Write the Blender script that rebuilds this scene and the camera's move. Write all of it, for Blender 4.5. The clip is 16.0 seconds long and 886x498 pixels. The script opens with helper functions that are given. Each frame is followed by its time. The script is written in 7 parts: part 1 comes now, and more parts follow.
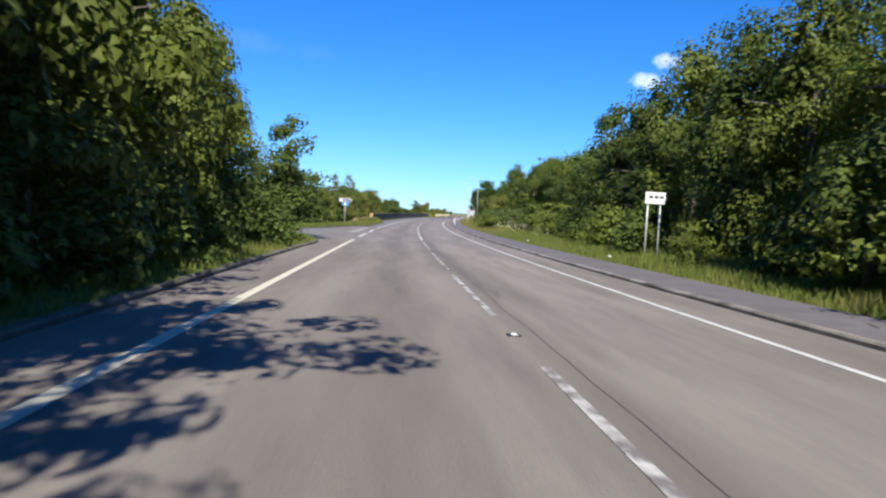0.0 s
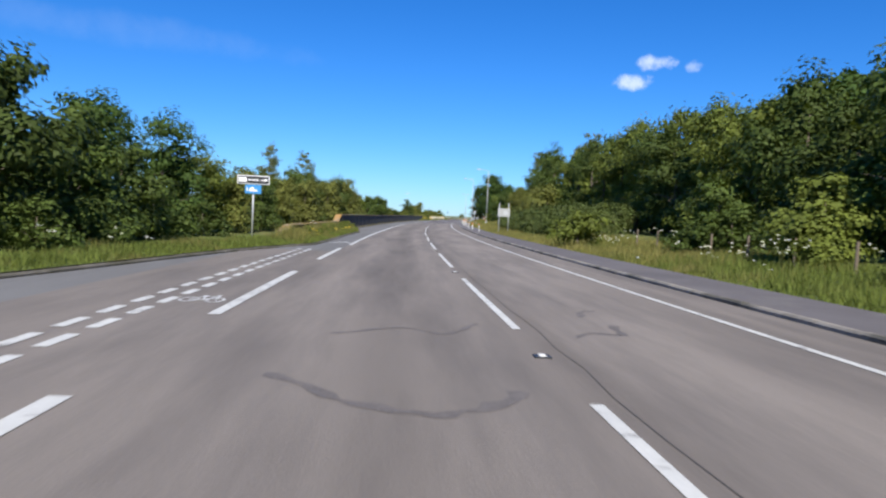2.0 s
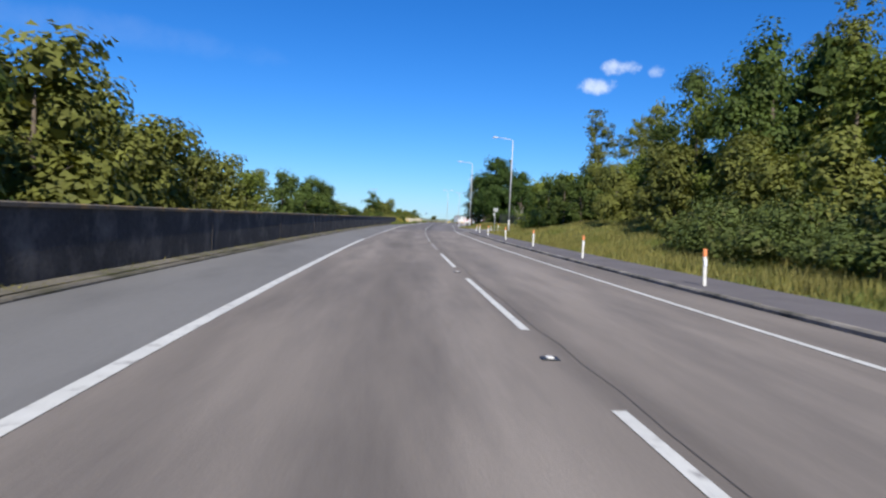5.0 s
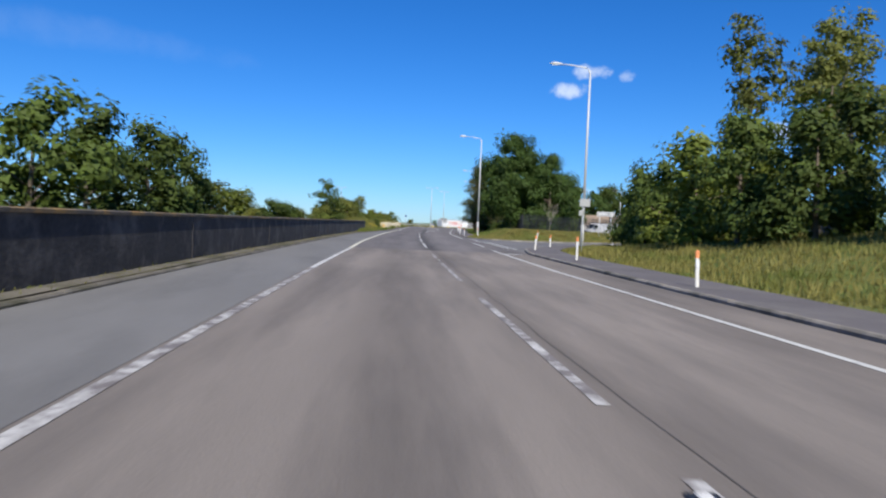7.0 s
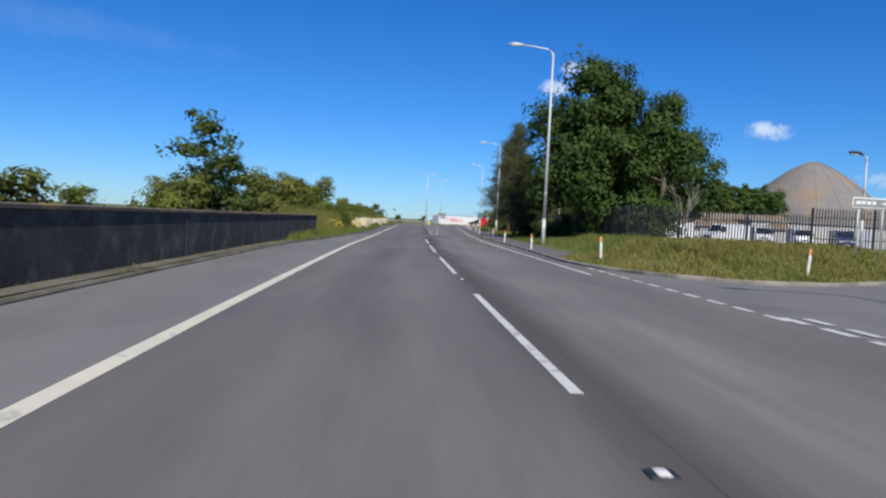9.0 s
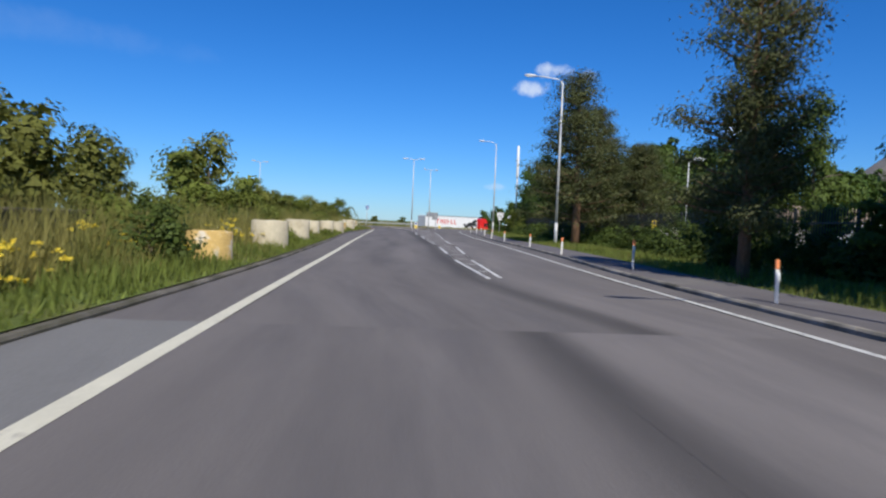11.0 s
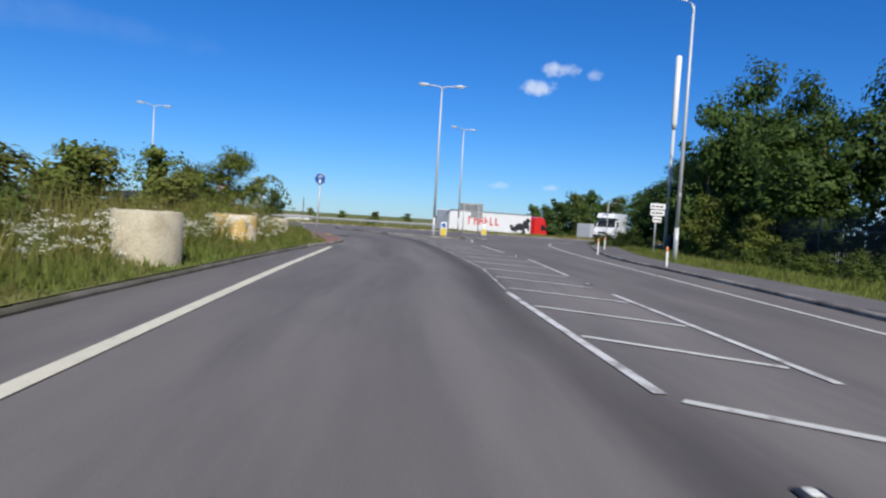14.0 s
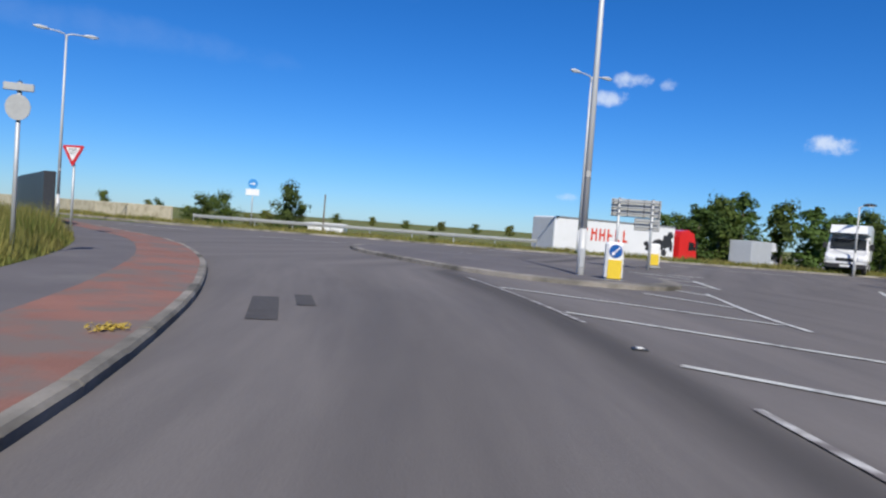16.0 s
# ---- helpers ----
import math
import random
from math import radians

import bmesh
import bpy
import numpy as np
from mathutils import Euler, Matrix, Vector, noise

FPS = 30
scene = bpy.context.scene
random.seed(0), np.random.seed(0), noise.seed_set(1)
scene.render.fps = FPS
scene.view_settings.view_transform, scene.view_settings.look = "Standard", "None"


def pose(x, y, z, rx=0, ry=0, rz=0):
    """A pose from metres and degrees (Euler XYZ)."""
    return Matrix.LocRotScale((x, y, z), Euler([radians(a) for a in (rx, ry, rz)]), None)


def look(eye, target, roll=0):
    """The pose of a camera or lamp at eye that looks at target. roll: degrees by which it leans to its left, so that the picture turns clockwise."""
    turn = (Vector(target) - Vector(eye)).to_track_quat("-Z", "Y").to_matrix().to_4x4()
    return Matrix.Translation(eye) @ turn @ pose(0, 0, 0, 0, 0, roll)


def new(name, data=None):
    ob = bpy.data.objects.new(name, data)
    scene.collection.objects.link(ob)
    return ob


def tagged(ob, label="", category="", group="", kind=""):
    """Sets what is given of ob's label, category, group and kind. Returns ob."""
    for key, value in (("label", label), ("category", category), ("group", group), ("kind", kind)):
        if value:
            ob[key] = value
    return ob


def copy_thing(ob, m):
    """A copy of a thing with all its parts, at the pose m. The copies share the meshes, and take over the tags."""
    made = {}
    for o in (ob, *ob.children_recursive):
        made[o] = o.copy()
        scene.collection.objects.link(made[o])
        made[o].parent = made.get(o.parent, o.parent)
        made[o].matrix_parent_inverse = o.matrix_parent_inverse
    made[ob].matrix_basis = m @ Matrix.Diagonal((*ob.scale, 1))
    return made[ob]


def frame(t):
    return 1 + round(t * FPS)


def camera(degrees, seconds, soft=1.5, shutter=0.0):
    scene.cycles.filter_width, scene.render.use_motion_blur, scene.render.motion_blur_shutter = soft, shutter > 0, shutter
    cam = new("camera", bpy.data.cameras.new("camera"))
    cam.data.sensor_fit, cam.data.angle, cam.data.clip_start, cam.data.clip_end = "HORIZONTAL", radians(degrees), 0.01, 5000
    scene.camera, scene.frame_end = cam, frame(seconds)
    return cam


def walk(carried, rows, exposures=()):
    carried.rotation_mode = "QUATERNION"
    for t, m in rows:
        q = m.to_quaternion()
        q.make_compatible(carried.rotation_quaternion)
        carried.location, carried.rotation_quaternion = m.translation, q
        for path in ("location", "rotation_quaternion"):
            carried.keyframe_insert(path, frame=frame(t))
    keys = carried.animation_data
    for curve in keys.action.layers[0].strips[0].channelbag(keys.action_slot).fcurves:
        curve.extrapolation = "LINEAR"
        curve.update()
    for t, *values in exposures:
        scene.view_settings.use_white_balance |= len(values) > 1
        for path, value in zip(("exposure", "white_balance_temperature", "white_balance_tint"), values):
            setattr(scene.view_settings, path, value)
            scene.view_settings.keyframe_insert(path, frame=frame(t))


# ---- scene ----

# ================= camera and walk =================
cam = camera(67.19, 16.0, soft=2.3, shutter=0.09)
PATH = [
    (0.0, 0.001, 0.001, 1.2, -4.558, -3.186, -3.159), (0.5, 0.054, 9.635, 1.067, -4.667, -3.492, -3.331),
    (1.0, 0.144, 19.23, 0.947, -4.964, -3.144, -3.373), (1.5, 0.276, 28.773, 0.857, -5.028, -2.81, -2.875),
    (2.0, 0.472, 38.243, 0.792, -5.664, -2.891, -2.596), (2.5, 0.736, 47.62, 0.748, -5.94, -2.561, -2.363),
    (3.0, 1.077, 56.913, 0.714, -6.643, -2.529, -2.248), (3.5, 1.484, 66.137, 0.674, -7.195, -2.607, -2.313),
    (4.0, 1.956, 75.364, 0.618, -7.542, -2.743, -2.607), (4.5, 2.502, 84.642, 0.566, -8.008, -2.68, -2.689),
    (5.0, 3.131, 93.989, 0.522, -8.517, -2.588, -2.708), (5.5, 3.851, 103.41, 0.49, -9.045, -2.5, -2.682),
    (6.0, 4.665, 112.895, 0.471, -9.588, -2.39, -2.587), (6.5, 5.573, 122.422, 0.465, -10.195, -2.237, -2.325),
    (7.0, 6.562, 131.938, 0.465, -10.728, -2.178, -2.448), (7.5, 7.626, 141.332, 0.466, -11.28, -2.263, -2.355),
    (8.0, 8.771, 150.636, 0.473, -11.84, -2.343, -2.523), (8.5, 9.951, 159.884, 0.481, -11.816, -2.408, -2.58),
    (9.0, 11.154, 169.094, 0.481, -11.862, -2.489, -2.854), (9.5, 12.396, 178.289, 0.473, -12.283, -2.428, -2.774),
    (10.0, 13.706, 187.473, 0.466, -12.776, -2.38, -2.714), (10.5, 15.097, 196.643, 0.462, -13.307, -2.344, -2.616),
    (11.0, 16.572, 205.79, 0.464, -13.835, -2.3, -2.381), (11.5, 18.12, 214.89, 0.473, -14.355, -2.253, -1.774),
    (12.0, 19.709, 223.894, 0.486, -14.705, -2.251, -2.071), (12.5, 21.301, 232.699, 0.5, -14.709, -2.307, -2.194),
    (13.0, 22.793, 241.266, 0.508, -14.2, -2.194, -2.005), (13.5, 24.152, 249.514, 0.505, -13.492, -2.397, -2.626),
    (14.0, 25.428, 257.395, 0.487, -13.517, -2.529, -3.534), (14.5, 26.665, 264.852, 0.458, -13.791, -2.493, -3.651),
    (15.0, 27.86, 271.969, 0.423, -14.446, -2.493, -4.141), (15.5, 28.877, 278.774, 0.396, -12.702, -2.284, -4.324),
    (16.0, 29.583, 285.372, 0.391, -7.814, -1.963, -4.194),
]
walk(cam, [(t, pose(x, y, z, 90 + pitch, roll, yaw)) for t, x, y, z, yaw, pitch, roll in PATH], exposures=((0.0, 0.7), (1.0, 0.6), (2.0, 0.43), (4.0, 0.32), (7.5, 0.23), (9.0, 0.1), (16.0, 0.1)))

# ================= sun and sky =================
SUN_EL, SUN_X, SUN_Y = 42.0, 0.035, 0.999      # the light goes along the road, from behind the eye
sun_data = bpy.data.lights.new("sun", "SUN")
sun_data.energy, sun_data.angle, sun_data.color = 5.0, radians(0.55), (1.0, 0.945, 0.84)
sun = new("sun", sun_data)
sun.matrix_world = look((0, 0, 60), (SUN_X * 10, SUN_Y * 10, 60 - 10 * math.tan(radians(SUN_EL))))

world = bpy.data.worlds.new("sky")
scene.world = world
world.use_nodes = True
wn, wl = world.node_tree.nodes, world.node_tree.links
wn.clear()
w_out = wn.new("ShaderNodeOutputWorld")
w_bg = wn.new("ShaderNodeBackground")
w_bg.inputs["Strength"].default_value = 0.076
w_sky = wn.new("ShaderNodeTexSky")
w_sky.sky_type = "NISHITA"
w_sky.sun_disc = False
w_sky.sun_elevation = radians(SUN_EL)
w_sky.sun_rotation = math.atan2(-SUN_X, -SUN_Y)
w_sky.air_density, w_sky.dust_density, w_sky.ozone_density = 1.0, 0.05, 5.0
w_hsv = wn.new("ShaderNodeHueSaturation")
w_hsv.inputs["Saturation"].default_value = 1.1
w_tint = wn.new("ShaderNodeVectorMath")      # the film's cool rendering of the sky
w_tint.operation = "MULTIPLY"
w_tint.inputs[1].default_value = (0.62, 0.93, 1.42)
wl.new(w_sky.outputs[0], w_tint.inputs[0])
wl.new(w_tint.outputs[0], w_hsv.inputs["Color"])
w_tc = wn.new("ShaderNodeTexCoord")
w_col = w_hsv.outputs[0]


def cloud_puff(col, az, el, wide, high, strength, scale, seed):
    """A small fair-weather cloud in the sky: an oval patch broken up by noise. az from +y to +x, in degrees."""
    d = Vector((math.sin(radians(az)) * math.cos(radians(el)), math.cos(radians(az)) * math.cos(radians(el)), math.sin(radians(el))))
    right = Vector((math.cos(radians(az)), -math.sin(radians(az)), 0))
    up = right.cross(d)
    dots = []
    for axis, size in ((right, wide), (up, high)):
        dot = wn.new("ShaderNodeVectorMath")
        dot.operation = "DOT_PRODUCT"
        wl.new(w_tc.outputs["Generated"], dot.inputs[0])
        dot.inputs[1].default_value = axis
        sub = wn.new("ShaderNodeMath")
        sub.operation = "SUBTRACT"
        wl.new(dot.outputs["Value"], sub.inputs[0])
        sub.inputs[1].default_value = d.dot(axis)
        div = wn.new("ShaderNodeMath")
        div.operation = "DIVIDE"
        wl.new(sub.outputs[0], div.inputs[0])
        div.inputs[1].default_value = math.sin(radians(size))
        sq = wn.new("ShaderNodeMath")
        sq.operation = "MULTIPLY"
        wl.new(div.outputs[0], sq.inputs[0])
        wl.new(div.outputs[0], sq.inputs[1])
        dots.append(sq)
    front = wn.new("ShaderNodeVectorMath")
    front.operation = "DOT_PRODUCT"
    wl.new(w_tc.outputs["Generated"], front.inputs[0])
    front.inputs[1].default_value = d
    ahead = wn.new("ShaderNodeMath")
    ahead.operation = "GREATER_THAN"
    wl.new(front.outputs["Value"], ahead.inputs[0])
    ahead.inputs[1].default_value = 0.2
    add = wn.new("ShaderNodeMath")
    add.operation = "ADD"
    wl.new(dots[0].outputs[0], add.inputs[0])
    wl.new(dots[1].outputs[0], add.inputs[1])
    tex = wn.new("ShaderNodeTexNoise")
    tex.noise_dimensions = "4D"
    tex.inputs["Scale"].default_value = scale
    tex.inputs["Detail"].default_value = 6
    tex.inputs["Roughness"].default_value = 0.62
    tex.inputs["W"].default_value = seed
    wl.new(w_tc.outputs["Generated"], tex.inputs["Vector"])
    mix = wn.new("ShaderNodeMath")
    mix.operation = "MULTIPLY_ADD"
    wl.new(tex.outputs[0], mix.inputs[0])
    mix.inputs[1].default_value = -4.2
    wl.new(add.outputs[0], mix.inputs[2])
    ramp = wn.new("ShaderNodeMapRange")
    ramp.interpolation_type = "SMOOTHSTEP"
    ramp.inputs["From Min"].default_value, ramp.inputs["From Max"].default_value = -0.95, -2.5
    ramp.inputs["To Min"].default_value, ramp.inputs["To Max"].default_value = 0.0, strength
    wl.new(mix.outputs[0], ramp.inputs["Value"])
    gate = wn.new("ShaderNodeMath")
    gate.operation = "MULTIPLY"
    wl.new(ramp.outputs[0], gate.inputs[0])
    wl.new(ahead.outputs[0], gate.inputs[1])
    blend = wn.new("ShaderNodeMix")
    blend.data_type = "RGBA"
    wl.new(gate.outputs[0], blend.inputs[0])
    wl.new(col, blend.inputs[6])
    blend.inputs[7].default_value = (9.6, 10.6, 12.2, 1)
    return blend.outputs[2]


for az, el, wide, high, strength, scale, seed in (
        (22.6, 12.9, 1.7, 0.65, 0.7, 42, 1.0), (20.9, 11.4, 1.6, 0.7, 0.7, 40, 3.3), (25.6, 12.6, 0.8, 0.5, 0.35, 50, 5.0),
        (37.6, 8.0, 1.9, 0.75, 0.75, 42, 7.7), (46.5, 4.4, 2.6, 0.9, 0.75, 36, 9.1), (48.0, 2.6, 3.0, 0.8, 0.65, 36, 4.2),
        (18.3, 3.2, 1.1, 0.35, 0.5, 30, 6.1), (22.5, 3.2, 0.9, 0.3, 0.45, 30, 8.6),
        (-24.0, 13.0, 16.0, 1.5, 0.06, 9, 2.4), (-8.0, 19.0, 12.0, 1.0, 0.05, 9, 2.9)):
    w_col = cloud_puff(w_col, az, el, wide, high, strength, scale, seed)
wl.new(w_col, w_bg.inputs["Color"])
wl.new(w_bg.outputs[0], w_out.inputs["Surface"])


# ================= materials =================
def material(name, base, rough=0.7, metal=0.0, vary=0.12, scale=6.0, fine=60.0, bump=0.1, island=0.0, dirt=None, dirt_scale=1.5, dirt_at=(0.5, 0.7),
             translucent=0.0, spec=0.5, stretch=(1, 1, 1), coat=0.0, obj_rand=0.0, lanes=()):
    """A principled surface whose colour varies at a broad and a fine scale, with relief and, where given, stains of another colour.
    lanes: (middle, half width, factor) of worn or stained stripes along a road, whose sheet carries metres across and along as its UV."""
    m = bpy.data.materials.new(name)
    m.use_nodes = True
    n, l = m.node_tree.nodes, m.node_tree.links
    b = n["Principled BSDF"]
    b.inputs["Roughness"].default_value, b.inputs["Metallic"].default_value = rough, metal
    b.inputs["Specular IOR Level"].default_value, b.inputs["Coat Weight"].default_value = spec, coat
    tc = n.new("ShaderNodeTexCoord")
    mp = n.new("ShaderNodeMapping")
    mp.inputs["Scale"].default_value = stretch
    l.new(tc.outputs["UV" if lanes else "Object"], mp.inputs["Vector"])

    def noise_tex(sc, detail=5, rough_=0.6):
        t = n.new("ShaderNodeTexNoise")
        t.inputs["Scale"].default_value, t.inputs["Detail"].default_value, t.inputs["Roughness"].default_value = sc, detail, rough_
        l.new(tc.outputs["UV"] if lanes and sc > 20 else mp.outputs[0], t.inputs["Vector"])
        return t
    broad, grain = noise_tex(scale), noise_tex(fine, 3)
    value = n.new("ShaderNodeMath")
    value.operation = "ADD"
    l.new(broad.outputs[0], value.inputs[0])
    l.new(grain.outputs[0], value.inputs[1])
    rng = n.new("ShaderNodeMapRange")
    rng.inputs["From Min"].default_value, rng.inputs["From Max"].default_value = 0.6, 1.4
    rng.inputs["To Min"].default_value, rng.inputs["To Max"].default_value = 1 - 2 * vary, 1 + 2 * vary
    l.new(value.outputs[0], rng.inputs["Value"])
    factor = rng.outputs[0]
    for amount, node_type, socket in ((island, "ShaderNodeNewGeometry", "Random Per Island"), (obj_rand, "ShaderNodeObjectInfo", "Random")):
        if amount:
            g_ = n.new(node_type)
            r2 = n.new("ShaderNodeMapRange")
            r2.inputs["To Min"].default_value, r2.inputs["To Max"].default_value = 1 - amount, 1 + amount
            l.new(g_.outputs[socket], r2.inputs["Value"])
            mu = n.new("ShaderNodeMath")
            mu.operation = "MULTIPLY"
            l.new(factor, mu.inputs[0])
            l.new(r2.outputs[0], mu.inputs[1])
            factor = mu.outputs[0]
    col = n.new("ShaderNodeVectorMath")
    col.operation = "SCALE"
    col.inputs[0].default_value = base[:3]
    l.new(factor, col.inputs["Scale"])
    out = col.outputs[0]
    if dirt:
        dn = noise_tex(dirt_scale, 7, 0.65)
        dr = n.new("ShaderNodeMapRange")
        dr.inputs["From Min"].default_value, dr.inputs["From Max"].default_value = dirt_at
        l.new(dn.outputs[0], dr.inputs["Value"])
        mx = n.new("ShaderNodeMix")
        mx.data_type = "RGBA"
        l.new(dr.outputs[0], mx.inputs[0])
        l.new(out, mx.inputs[6])
        mx.inputs[7].default_value = (*dirt[:3], 1)
        out = mx.outputs[2]
    for middle, half, amount in lanes:
        sep = n.new("ShaderNodeSeparateXYZ")
        l.new(tc.outputs["UV"], sep.inputs[0])
        wob = n.new("ShaderNodeMath")
        wob.operation = "MULTIPLY_ADD"
        l.new(broad.outputs[0], wob.inputs[0])
        wob.inputs[1].default_value = 0.5
        l.new(sep.outputs[0], wob.inputs[2])
        away = n.new("ShaderNodeMath")
        away.operation = "SUBTRACT"
        l.new(wob.outputs[0], away.inputs[0])
        away.inputs[1].default_value = middle + 0.25
        dist = n.new("ShaderNodeMath")
        dist.operation = "ABSOLUTE"
        l.new(away.outputs[0], dist.inputs[0])
        fall = n.new("ShaderNodeMapRange")
        fall.interpolation_type = "SMOOTHSTEP"
        fall.inputs["From Min"].default_value, fall.inputs["From Max"].default_value = 0.0, half
        fall.inputs["To Min"].default_value, fall.inputs["To Max"].default_value = amount, 1.0
        l.new(dist.outputs[0], fall.inputs["Value"])
        wear = n.new("ShaderNodeVectorMath")
        wear.operation = "SCALE"
        l.new(out, wear.inputs[0])
        l.new(fall.outputs[0], wear.inputs["Scale"])
        out = wear.outputs[0]
    l.new(out, b.inputs["Base Color"])
    if bump:
        bp = n.new("ShaderNodeBump")
        bp.inputs["Strength"].default_value, bp.inputs["Distance"].default_value = bump, 0.02
        l.new(grain.outputs[0], bp.inputs["Height"])
        l.new(bp.outputs[0], b.inputs["Normal"])
    if translucent:
        tr = n.new("ShaderNodeBsdfTranslucent")
        bright = n.new("ShaderNodeVectorMath")
        bright.operation = "MULTIPLY"
        l.new(out, bright.inputs[0])
        bright.inputs[1].default_value = (1.5, 1.45, 0.6)
        l.new(bright.outputs[0], tr.inputs["Color"])
        ms = n.new("ShaderNodeMixShader")
        ms.inputs[0].default_value = translucent
        l.new(b.outputs[0], ms.inputs[1])
        l.new(tr.outputs[0], ms.inputs[2])
        l.new(ms.outputs[0], n["Material Output"].inputs["Surface"])
    return m


